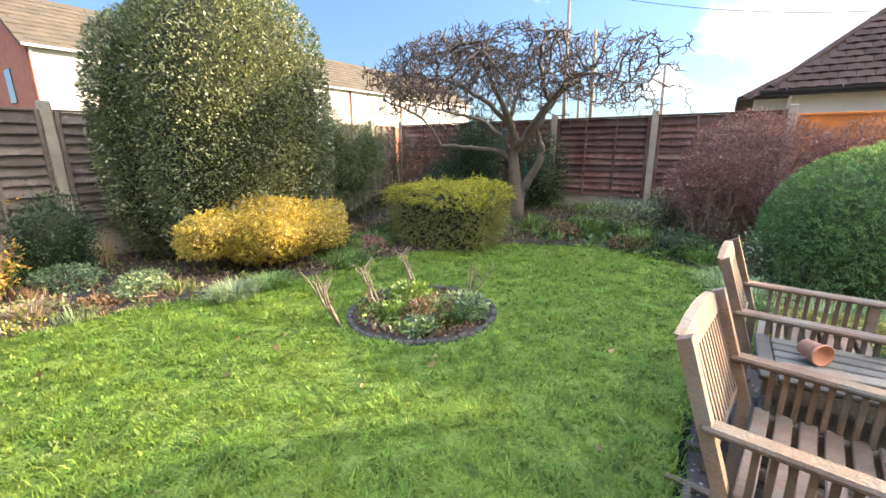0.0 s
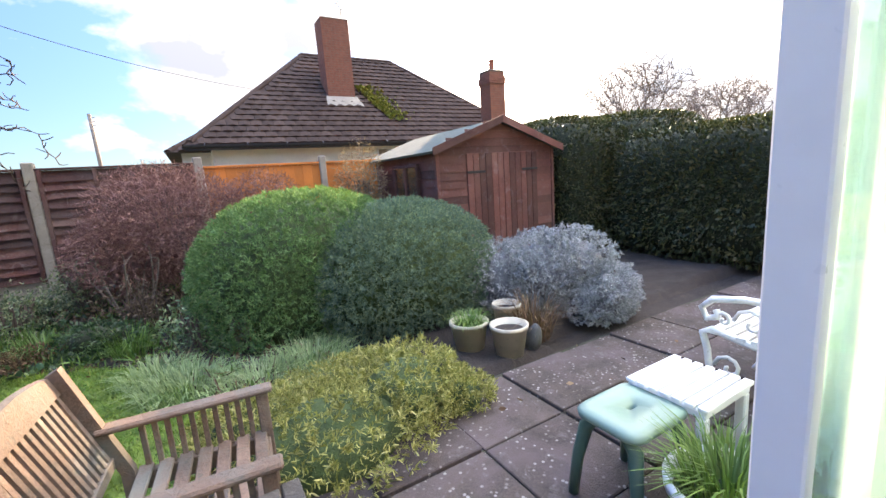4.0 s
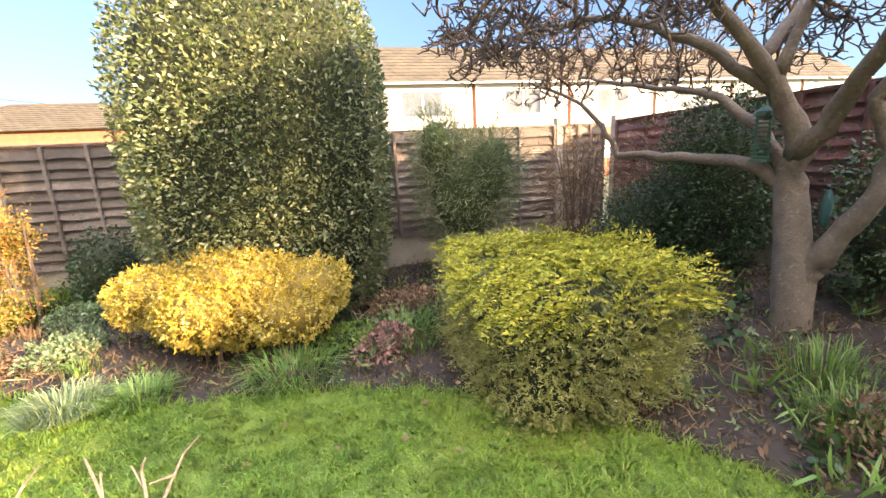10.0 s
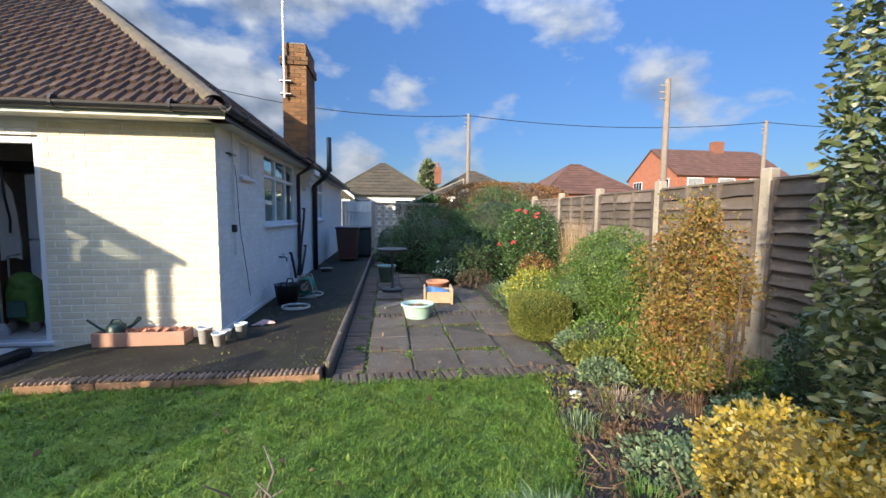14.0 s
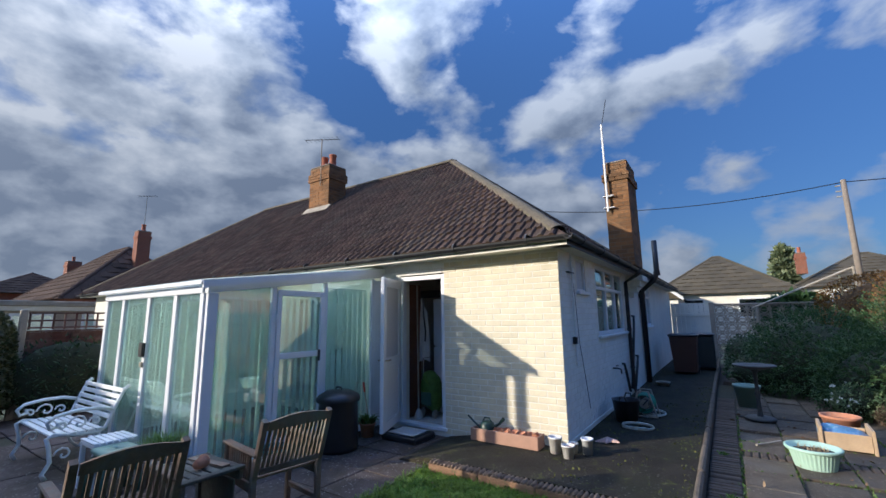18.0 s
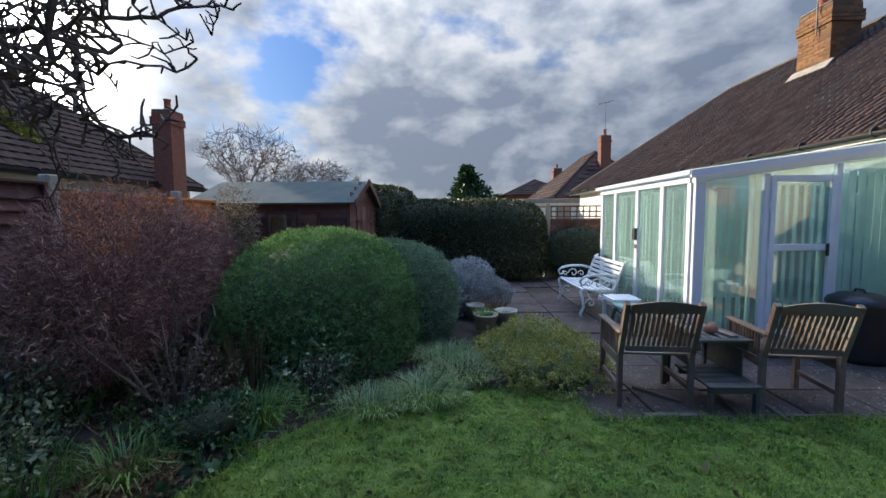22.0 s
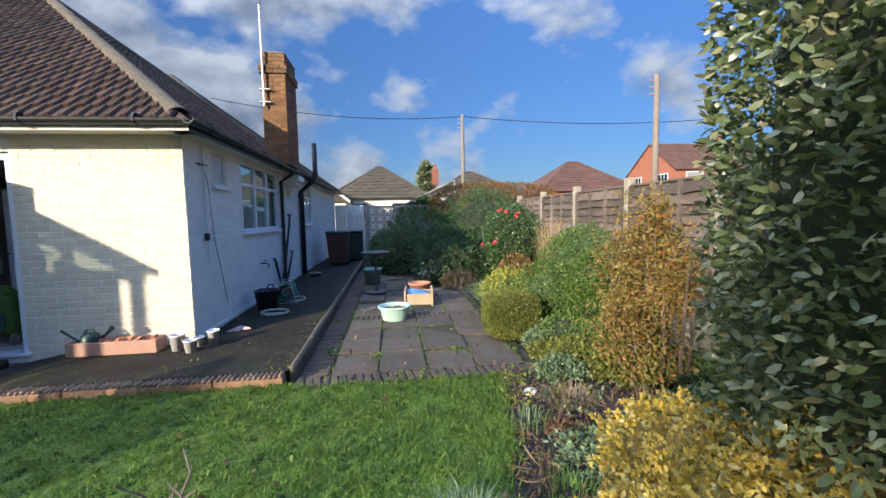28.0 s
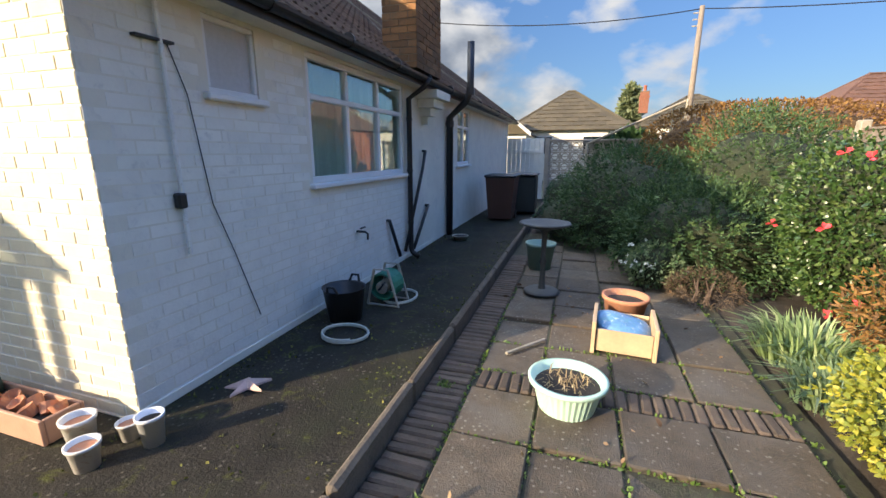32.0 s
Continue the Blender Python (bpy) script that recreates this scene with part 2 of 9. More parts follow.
def material(name, base, rough=0.7, metal=0.0, spread=0.25, scale=6.0, fine=60.0, bump=0.25, bump_scale=None, tint=None, stain=None, island=0.0, rnd=0.0, spec=0.5, coat=0.0, spots=None):
    """Two scales of variation: broad patches and fine grain, with matching relief."""
    mat = bpy.data.materials.new(name)
    mat.use_nodes = True
    n = Nodes(mat.node_tree)
    pos = n.add("ShaderNodeNewGeometry").outputs["Position"]
    dark = tuple(c * (1 - spread) for c in base)
    lite = tuple(min(1, c * (1 + spread * 0.8)) for c in base)
    big, small = n.noise(pos, scale, 4, 0.6), n.noise(pos, fine, 3, 0.6)
    col = n.ramp(big, [(0.3, dark), (0.7, lite)])
    col = n.mix(0.45 * min(1.0, spread * 3), col, n.ramp(small, [(0.3, dark), (0.7, lite)]))
    if tint:
        col = n.mix(n.ramp(n.noise(pos, scale * 0.35, 5, 0.65, 0.5), [(0.45, (0, 0, 0)), (0.68, (1, 1, 1))]), col, tint)
    if stain:
        col = n.mix(n.ramp(n.noise(pos, scale * 2.3, 6, 0.7, 0.8), [(0.56, (0, 0, 0)), (0.70, (0.8, 0.8, 0.8))]), col, stain)
    if spots:
        vor = n.add("ShaderNodeTexVoronoi", {"Vector": pos, "Scale": 26.0, "Randomness": 1.0})
        few = n.ramp(n.noise(pos, 3.2, 3, 0.6), [(0.42, (0, 0, 0)), (0.60, (1, 1, 1))])
        dots = n.ramp(vor.outputs["Distance"], [(0.16, (0.9, 0.9, 0.9)), (0.26, (0, 0, 0))])
        col = n.mix(n.mix(1.0, dots, few, "MULTIPLY"), col, spots)
    if rnd or island:
        src = n.add("ShaderNodeObjectInfo").outputs["Random"] if rnd else n.add("ShaderNodeNewGeometry").outputs["Random Per Island"]
        k = rnd or island
        col = n.mix(1.0, col, n.ramp(src, [(0.0, (1 - k,) * 3), (1.0, (1 + k * 0.6,) * 3)]), "MULTIPLY")
    bs = n.add("ShaderNodeBump", {"Strength": bump, "Distance": 0.01, "Height": n.noise(pos, bump_scale or fine, 5, 0.65)})
    ro = n.math("ADD", n.math("MULTIPLY", small, 0.25), rough - 0.12, True)
    b = n.add("ShaderNodeBsdfPrincipled", {"Base Color": col, "Roughness": ro, "Metallic": metal, "Normal": bs.outputs[0], "Specular IOR Level": spec, "Coat Weight": coat})
    n.add("ShaderNodeOutputMaterial", {0: b.outputs[0]})
    return mat


def leaf_material(name, stops, rough=0.5, through_light=0.25, broad=None, spec=0.4, mottle=None):
    """Leaves: each its own tone from the stops; some light passes through."""
    mat = bpy.data.materials.new(name)
    mat.use_nodes = True
    n = Nodes(mat.node_tree)
    g = n.add("ShaderNodeNewGeometry")
    col = n.ramp(g.outputs["Random Per Island"], stops)
    if broad:
        col = n.mix(n.ramp(n.noise(g.outputs["Position"], 2.2, 3, 0.6), [(0.45, (0, 0, 0)), (0.62, (0.85, 0.85, 0.85))]), col, broad)
    col = n.mix(1.0, col, n.ramp(n.noise(g.outputs["Position"], 5.0, 4, 0.6), [(0.3, (0.75,) * 3), (0.7, (1.2,) * 3)]), "MULTIPLY")
    if mottle:
        col = n.mix(n.ramp(n.noise(g.outputs["Position"], 11.0, 4, 0.65, 0.4), [(0.52, (0, 0, 0)), (0.66, (0.75, 0.75, 0.75))]), col, mottle[0])
        col = n.mix(n.ramp(n.noise(g.outputs["Position"], 3.4, 5, 0.7, 0.6), [(0.62, (0, 0, 0)), (0.76, (0.6, 0.6, 0.6))]), col, mottle[1])
    b = n.add("ShaderNodeBsdfPrincipled", {"Base Color": col, "Roughness": rough, "Specular IOR Level": spec})
    t = n.add("ShaderNodeBsdfTranslucent", {"Color": n.mix(1.0, col, (1.1, 1.15, 0.7), "MULTIPLY")})
    mixed = n.add("ShaderNodeMixShader", {0: through_light, 1: b.outputs[0], 2: t.outputs[0]})
    n.add("ShaderNodeOutputMaterial", {0: mixed.outputs[0]})
    return mat


def glass_material(name, tint=(0.85, 0.93, 0.9), rough=0.02, film=None):
    mat = bpy.data.materials.new(name)
    mat.use_nodes = True
    n = Nodes(mat.node_tree)
    clear = n.add("ShaderNodeBsdfTransparent", {"Color": rgba(tint)})
    gloss = n.add("ShaderNodeBsdfGlossy", {"Color": (0.9, 0.95, 1, 1), "Roughness": rough})
    face = n.add("ShaderNodeLayerWeight", {"Blend": 0.5})
    k = n.math("ADD", n.math("MULTIPLY", n.math("POWER", face.outputs["Facing"], 4.0), 0.8), 0.12, True)
    if film:
        where = n.ramp(n.noise(n.add("ShaderNodeNewGeometry").outputs["Position"], 2.5, 4), [(0.3, (0.12,) * 3), (0.75, (0.24,) * 3)])
        dust = n.add("ShaderNodeMixShader", {0: 0.6, 1: n.add("ShaderNodeBsdfDiffuse", {"Color": rgba(film)}).outputs[0], 2: n.add("ShaderNodeBsdfTranslucent", {"Color": rgba(film)}).outputs[0]})
        clear = n.add("ShaderNodeMixShader", {0: where, 1: clear.outputs[0], 2: dust.outputs[0]})
    m = n.add("ShaderNodeMixShader", {0: k, 1: clear.outputs[0], 2: gloss.outputs[0]})
    n.add("ShaderNodeOutputMaterial", {0: m.outputs[0]})
    return mat


SOIL = material("soil", (0.032, 0.024, 0.018), 0.95, spread=0.5, scale=4, fine=45, bump=1.0, stain=(0.07, 0.05, 0.032))
EARTH = material("far_ground", (0.07, 0.085, 0.04), 0.95, spread=0.4, scale=0.4, fine=12, bump=0.4)
TURF = material("turf", (0.125, 0.19, 0.03), 0.9, spread=0.32, scale=2.2, fine=70, bump=0.9, tint=(0.17, 0.21, 0.035), stain=(0.085, 0.15, 0.025))
EDGEBRICK = material("worn_edging_brick", (0.20, 0.135, 0.088), 0.9, spread=0.45, scale=9, fine=70, bump=0.7, stain=(0.09, 0.085, 0.045), rnd=0.35)
PAVEBRICK = material("worn_paving_brick", (0.088, 0.064, 0.046), 0.9, spread=0.4, scale=9, fine=70, bump=0.7, stain=(0.07, 0.07, 0.045), rnd=0.3)
SLAB = material("paving_slab", (0.092, 0.070, 0.046), 0.88, spread=0.6, scale=6, fine=80, bump=0.9, spots=(0.22, 0.20, 0.155), stain=(0.05, 0.048, 0.034), tint=(0.10, 0.086, 0.068), rnd=0.25)
REDSLAB = material("patio_slab", (0.072, 0.056, 0.046), 0.85, spec=0.25, spread=0.5, scale=5, fine=80, bump=0.6, spots=(0.36, 0.34, 0.30), stain=(0.15, 0.135, 0.12), tint=(0.11, 0.085, 0.08), rnd=0.2)
JOINT = material("joint_earth", (0.04, 0.038, 0.022), 0.95, spread=0.5, scale=9, fine=60, bump=0.8, stain=(0.05, 0.075, 0.02))
CONCRETE = material("mossy_concrete", (0.036, 0.031, 0.023), 0.95, spread=0.6, scale=3.5, fine=60, bump=1.0, spec=0.2, spots=(0.13, 0.115, 0.09), stain=(0.085, 0.088, 0.02), tint=(0.030, 0.031, 0.018))
POST = material("concrete_post", (0.34, 0.30, 0.235), 0.9, spread=0.28, scale=5, fine=70, bump=0.5, stain=(0.16, 0.15, 0.10))
BRICK = material("edging_brick", (0.27, 0.155, 0.085), 0.9, spread=0.35, scale=9, fine=70, bump=0.7, stain=(0.09, 0.085, 0.05), rnd=0.25)
CHIMBRICK = material("chimney_brick", (0.235, 0.112, 0.04), 0.9, spread=0.4, scale=4, fine=60, bump=0.6, island=0.35, stain=(0.10, 0.075, 0.04), tint=(0.15, 0.09, 0.045))
KERB = material("brown_kerb", (0.125, 0.098, 0.07), 0.92, spread=0.45, scale=6, fine=60, bump=0.8, stain=(0.055, 0.06, 0.025), rnd=0.15)
MORTAR = material("mortar", (0.20, 0.16, 0.12), 0.95, spread=0.25, scale=10, fine=80, bump=0.4)
WHITEBRICK = material("white_painted_brick", (0.69, 0.625, 0.455), 0.6, spread=0.09, scale=5, fine=40, bump=0.5, stain=(0.56, 0.51, 0.41), rnd=0.08)
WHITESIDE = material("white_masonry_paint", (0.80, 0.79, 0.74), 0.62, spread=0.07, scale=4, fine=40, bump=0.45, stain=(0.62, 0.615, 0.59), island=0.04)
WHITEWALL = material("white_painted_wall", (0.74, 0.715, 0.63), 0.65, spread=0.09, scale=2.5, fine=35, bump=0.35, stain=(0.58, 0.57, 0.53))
UPVC = material("white_plastic", (0.74, 0.755, 0.77), 0.32, spread=0.05, scale=3, fine=20, bump=0.03)
WHITEMETAL = material("white_painted_iron", (0.78, 0.78, 0.76), 0.45, spread=0.12, scale=12, fine=60, bump=0.2, stain=(0.5, 0.47, 0.4))
BLACKPLASTIC = material("black_plastic", (0.018, 0.018, 0.02), 0.42, spread=0.3, scale=6, fine=40, bump=0.08)
TILE = material("roof_tile", (0.082, 0.052, 0.038), 0.95, spec=0.2, spread=0.5, scale=2.5, fine=45, bump=0.8, tint=(0.070, 0.054, 0.042), stain=(0.12, 0.10, 0.065), island=0.3)
TILE_N = material("neighbour_roof_tile", (0.070, 0.047, 0.036), 0.95, spec=0.15, spread=0.35, scale=1.8, fine=40, bump=0.5, island=0.25)
RIDGE = material("ridge_tile", (0.135, 0.108, 0.07), 0.95, spread=0.45, scale=6, fine=50, bump=0.9, stain=(0.125, 0.13, 0.035), tint=(0.10, 0.085, 0.06))
FENCE_RED = material("stained_fence_board", (0.115, 0.045, 0.034), 0.8, spread=0.5, scale=4, fine=55, bump=0.9, tint=(0.19, 0.12, 0.095), stain=(0.25, 0.185, 0.155), rnd=0.6)
FENCE_GREY = material("weathered_fence_board", (0.155, 0.125, 0.10), 0.85, spread=0.5, scale=4, fine=55, bump=0.7, tint=(0.12, 0.092, 0.072), stain=(0.22, 0.19, 0.16), rnd=0.45)
ORANGE = material("orange_fence_board", (0.62, 0.20, 0.035), 0.7, spread=0.18, scale=3, fine=45, bump=0.4, rnd=0.16)
SHEDWOOD = material("shed_board", (0.135, 0.052, 0.038), 0.75, spread=0.45, scale=3, fine=50, bump=0.6, tint=(0.17, 0.085, 0.062), stain=(0.20, 0.14, 0.13), rnd=0.45)
FELT = material("roof_felt", (0.075, 0.10, 0.085), 0.95, spread=0.3, scale=4, fine=90, bump=0.4)
TEAK = material("weathered_hardwood", (0.18, 0.115, 0.075), 0.8, spread=0.45, scale=9, fine=90, bump=0.7, tint=(0.155, 0.15, 0.12), stain=(0.085, 0.085, 0.06), rnd=0.35)
BARK = material("bark", (0.17, 0.137, 0.105), 0.95, spread=0.4, scale=12, fine=60, bump=1.0, stain=(0.30, 0.29, 0.22))
SPUR = material("fruit_spur_bark", (0.098, 0.074, 0.060), 0.95, spread=0.4, scale=12, fine=60, bump=0.6, stain=(0.13, 0.13, 0.085), island=0.3)
TWIG = material("twig", (0.12, 0.085, 0.065), 0.9, spread=0.35, scale=10, fine=60, bump=0.4, island=0.3)
DARKWOOD = material("brown_door", (0.16, 0.06, 0.03), 0.6, spread=0.2, scale=5, fine=40)
INSIDE = material("interior_plaster", (0.55, 0.52, 0.47), 0.8, spread=0.08)
GLASS = glass_material("window_glass")
CONSGLASS = glass_material("conservatory_glass", (0.88, 0.98, 0.955), film=(0.62, 0.80, 0.74))
BLIND = bpy.data.materials.new("pale_teal_blind")
BLIND.use_nodes = True
bn = Nodes(BLIND.node_tree)
bcol = bn.ramp(bn.add("ShaderNodeNewGeometry").outputs["Random Per Island"], [(0.0, (0.68, 0.79, 0.755)), (1.0, (0.78, 0.87, 0.84))])
bcol = bn.mix(1.0, bcol, bn.ramp(bn.noise(bn.add("ShaderNodeNewGeometry").outputs["Position"], 22.0, 3), [(0.3, (0.93,) * 3), (0.7, (1.0,) * 3)]), "MULTIPLY")
bn.add("ShaderNodeOutputMaterial", {0: bn.add("ShaderNodeMixShader", {0: 0.5, 1: bn.add("ShaderNodeBsdfDiffuse", {"Color": bcol}).outputs[0], 2: bn.add("ShaderNodeBsdfTranslucent", {"Color": bcol}).outputs[0]}).outputs[0]})

# ---------------------------------------------------------------- foliage and grass helpers


def rng(seed):
    return np.random.RandomState(seed)


def quads_mesh(name, verts, faces, mat):
    me = bpy.data.meshes.new(name)
    nv, nf, k = len(verts), len(faces), faces.shape[1]
    me.vertices.add(nv)
    me.vertices.foreach_set("co", np.ascontiguousarray(verts, dtype=np.float32).ravel())
    me.loops.add(nf * k)
    me.loops.foreach_set("vertex_index", np.ascontiguousarray(faces, dtype=np.int32).ravel())
    me.polygons.add(nf)
    me.polygons.foreach_set("loop_start", np.arange(0, nf * k, k, dtype=np.int32))
    me.materials.append(mat)
    me.update(calc_edges=True)
    return me


def unit(a):
    return a / np.maximum(np.linalg.norm(a, axis=1, keepdims=True), 1e-9)


def leaves(name, at, grow, size, wide, mat, r, spread=0.6, fold=0.25, droop=0.0):
    """One folded leaf of four corners at each place, growing along grow with some spread."""
    n = len(at)
    grow = unit(grow + r.normal(0, spread, (n, 3)) + np.array([0, 0, -droop]))
    side = unit(np.cross(grow, r.normal(0, 1, (n, 3))))
    nrm = np.cross(side, grow)
    s = (size * r.uniform(0.6, 1.35, n))[:, None]
    base, tip = at, at + grow * s
    h = side * s * wide * 0.5
    low, far = at + grow * s * 0.3 + nrm * s * fold * 0.4, at + grow * s * 0.72 + nrm * s * fold * 0.3
    verts = np.stack([base, low + h * 0.9, far + h * 0.75, tip, far - h * 0.75, low - h * 0.9], 1).reshape(-1, 3)
    i = np.arange(n)[:, None] * 6
    faces = np.concatenate([i + [[0, 1, 5]], i + [[1, 2, 5]], i + [[2, 4, 5]], i + [[2, 3, 4]]], 1).reshape(-1, 3)
    return quads_mesh(name, verts, faces, mat)


def blades(name, at, height, width, lean, mat, r, out=None):
    """Grass blades: two-piece bent strips."""
    n = len(at)
    a = r.uniform(0, 2 * np.pi, n)
    d = np.stack([np.cos(a), np.sin(a), np.zeros(n)], 1) if out is None else unit(out + r.normal(0, 0.3, (n, 3)))
    d[:, 2] = 0
    side = np.stack([-d[:, 1], d[:, 0], np.zeros(n)], 1)
    h = (height * r.uniform(0.5, 1.3, n))[:, None]
    l = lean * r.uniform(0.2, 1.5, n)[:, None]
    mid = at + d * h * l * 0.35 + np.array([0, 0, 1]) * h * 0.6
    tip = at + d * h * l + np.array([0, 0, 1]) * h * (1 - 0.35 * np.minimum(l, 2))
    w = width * 0.5
    verts = np.stack([at - side * w, at + side * w, mid + side * w * 0.8, mid - side * w * 0.8, tip], 1).reshape(-1, 3)
    i = np.arange(n)[:, None] * 5
    faces = np.concatenate([i + [[0, 1, 2]], i + [[0, 2, 3]], i + [[3, 2, 4]]], 1).reshape(-1, 3)
    return quads_mesh(name, verts, faces, mat)


def lumps(d, r, k=14, amount=0.12, width=0.35):
    """Uneven outline: a factor for each direction, out of k random bulges."""
    c = unit(r.normal(0, 1, (k, 3)))
    amp = r.uniform(-1, 1, k) * amount
    return 1 + (np.exp((d @ c.T - 1) / width) * amp).sum(1)


def reach(d, power):
    """How far a rounded box reaches along each way; power is one number, or one for the plan and one for the height."""
    a, b = power if hasattr(power, "__len__") else (power, power)
    plan = (np.abs(d[:, 0]) ** a + np.abs(d[:, 1]) ** a) ** (1 / a)
    return 1 / (plan ** b + np.abs(d[:, 2]) ** b) ** (1 / b)


def dome_points(centre, radii, n, r, power=2.0, floor=0.02, depth=0.14, amount=0.10, seed=1, bulges=16):
    """Places and outward ways in the outer shell of a rounded, boxy or domed mass that stands on the ground."""
    d = unit(r.normal(0, 1, (n, 3)))
    q = reach(d, power)
    k = lumps(d, rng(seed), bulges, amount) * (1 - np.abs(r.normal(0, depth, n)))
    p = d * (q * k)[:, None] * np.array(radii) + np.array(centre)
    out = unit(d / np.array(radii))
    keep = p[:, 2] > floor
    return p[keep], out[keep]


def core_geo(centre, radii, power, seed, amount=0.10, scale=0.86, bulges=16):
    """A lumpy solid; inside a bush its dark colour stands in for shade between leaves."""
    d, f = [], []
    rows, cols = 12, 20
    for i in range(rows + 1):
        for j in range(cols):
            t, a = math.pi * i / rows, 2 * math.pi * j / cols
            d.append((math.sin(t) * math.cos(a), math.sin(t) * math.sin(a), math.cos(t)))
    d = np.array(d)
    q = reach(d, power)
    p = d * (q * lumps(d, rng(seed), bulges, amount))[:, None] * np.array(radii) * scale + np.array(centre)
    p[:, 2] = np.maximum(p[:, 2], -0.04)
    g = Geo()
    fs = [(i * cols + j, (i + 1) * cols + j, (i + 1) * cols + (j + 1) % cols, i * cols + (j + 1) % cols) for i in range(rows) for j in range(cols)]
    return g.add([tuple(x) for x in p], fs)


def bush(name, label, category, lobes, size, wide, mat, count, seed, power=2.0, amount=0.10, spread=0.6, depth=0.14, core=None, droop=0.0, stems=6, group="", scale=0.84, fold=0.25, rosette=1, shoots=(0, 0.0)):
    """A bush of one or several lobes [(centre, radii), ...]: stems, a dark filler for the inner shade, and leaves."""
    r = rng(seed)
    base = lobes[0][0]
    up_ = float(rise_at(base[0], base[1]))
    lobes = [((c[0], c[1], c[2] + up_), rad) for c, rad in lobes]
    ob = thing(name, label, category, (base[0], base[1], up_), group)
    for k in range(stems):
        c, rad = lobes[k % len(lobes)]
        a, t = r.uniform(0, 6.28), r.uniform(0.1, 0.5)
        bend = Vector((r.uniform(-0.04, 0.04), r.uniform(-0.04, 0.04), 0))
        foot, tip = Vector((c[0] + 0.08 * math.cos(a), c[1] + 0.08 * math.sin(a), up_ - 0.03)), Vector((c[0] + rad[0] * t * math.cos(a), c[1] + rad[1] * t * math.sin(a), c[2] + rad[2] * 0.45))
        part("stem", Geo().tube([foot, foot.lerp(tip, 0.5) + bend, tip], [0.016, 0.012, 0.006], 5), TWIG, ob)
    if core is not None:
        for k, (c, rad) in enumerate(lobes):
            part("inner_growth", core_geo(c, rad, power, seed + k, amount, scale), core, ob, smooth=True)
    total = sum(rad[0] * rad[1] + rad[0] * rad[2] + rad[1] * rad[2] for _, rad in lobes)
    ps, os_ = [], []
    for k, (c, rad) in enumerate(lobes):
        share = int(count * (rad[0] * rad[1] + rad[0] * rad[2] + rad[1] * rad[2]) / total)
        p, o = dome_points(c, rad, share, r, power, 0.0, depth, amount, seed + k)
        ps.append(p)
        os_.append(o)
    p, o = np.concatenate(ps), np.concatenate(os_)
    if shoots[0]:
        pick = r.randint(0, len(p), shoots[0])
        way = unit(o[pick] + r.normal(0, 0.35, (shoots[0], 3)) + np.array([0, 0, 0.45]))
        long_ = (shoots[1] * r.uniform(0.3, 1.0, shoots[0]))[:, None]
        for t in (0.15, 0.35, 0.55, 0.75, 0.95):
            p = np.concatenate([p, p[pick] + way * long_ * t])
            o = np.concatenate([o, way])
    if rosette > 1:
        p, o = np.repeat(p, rosette, 0), np.repeat(unit(o + r.normal(0, 0.3, o.shape)), rosette, 0)
        p = p + r.normal(0, 0.004, p.shape)
    part("foliage", leaves("foliage", p, o, size, wide, mat, r, spread, fold, droop), mat, ob)
    return ob


def sprays(name, at, way, length, leaf, mat, r, pairs=6, flatness=0.25):
    """Flat feathery sprays: short leaves in pairs along an axis at each place."""
    n = len(at)
    way = unit(way)
    side = unit(np.cross(way, np.array([[0.0, 0.0, 1.0]])) + r.normal(0, flatness, (n, 3)))
    s = (length * r.uniform(0.6, 1.3, n))[:, None]
    ps, gs = [at + way * s * 0.8], [way]
    for k in range(pairs):
        t = (k + 0.5) / pairs
        c = at + way * s * t - np.array([[0, 0, 1.0]]) * s * 0.25 * t * t
        for q in (-1, 1):
            ps.append(c)
            gs.append(way * 0.75 + side * q * (1.1 - 0.5 * t))
    return leaves(name, np.concatenate(ps), np.concatenate(gs), leaf, 0.42, mat, r, 0.12, 0.15)


def tuft(name, label, category, at, radius, height, count, mat, seed, lean=0.7, width=0.008, group=""):
    r = rng(seed)
    ob = thing(name, label, category, (at[0], at[1], 0.0), group)
    a, q = r.uniform(0, 6.28, count), radius * np.sqrt(r.uniform(0, 1, count))
    p = np.stack([at[0] + q * np.cos(a), at[1] + q * np.sin(a), np.full(count, float(rise_at(at[0], at[1])))], 1)
    out = np.stack([np.cos(a), np.sin(a), np.zeros(count)], 1)
    part("leaf_growth", blades("leaf_growth", p, height, width, lean, mat, r, out), mat, ob)
    return ob


# bush fillers, darker than the leaves: shade deep in the foliage put into colour
GREENCORE = material("inner_green_fill", (0.055, 0.085, 0.025), 0.95, spread=0.5, scale=14, fine=60, bump=1.0)
SHADECORE = material("painted_inner_shade", (0.026, 0.034, 0.014), 0.95, spread=0.4, scale=14, fine=50, bump=1.0)
BROWNCORE = material("inner_brown_fill", (0.10, 0.058, 0.022), 0.95, spread=0.5, scale=14, fine=60, bump=1.0)
GOLDCORE = material("inner_gold_fill", (0.22, 0.15, 0.03), 0.95, spread=0.4, scale=14, fine=50, bump=1.0)
GREYCORE = material("inner_grey_fill", (0.17, 0.175, 0.175), 0.95, spread=0.4, scale=14, fine=50, bump=1.0)
LAUREL = leaf_material("glossy_dark_leaf", [(0.0, (0.06, 0.09, 0.035)), (0.45, (0.115, 0.15, 0.062)), (0.8, (0.195, 0.225, 0.11)), (1.0, (0.28, 0.27, 0.15))], 0.36, 0.25, spec=0.6)
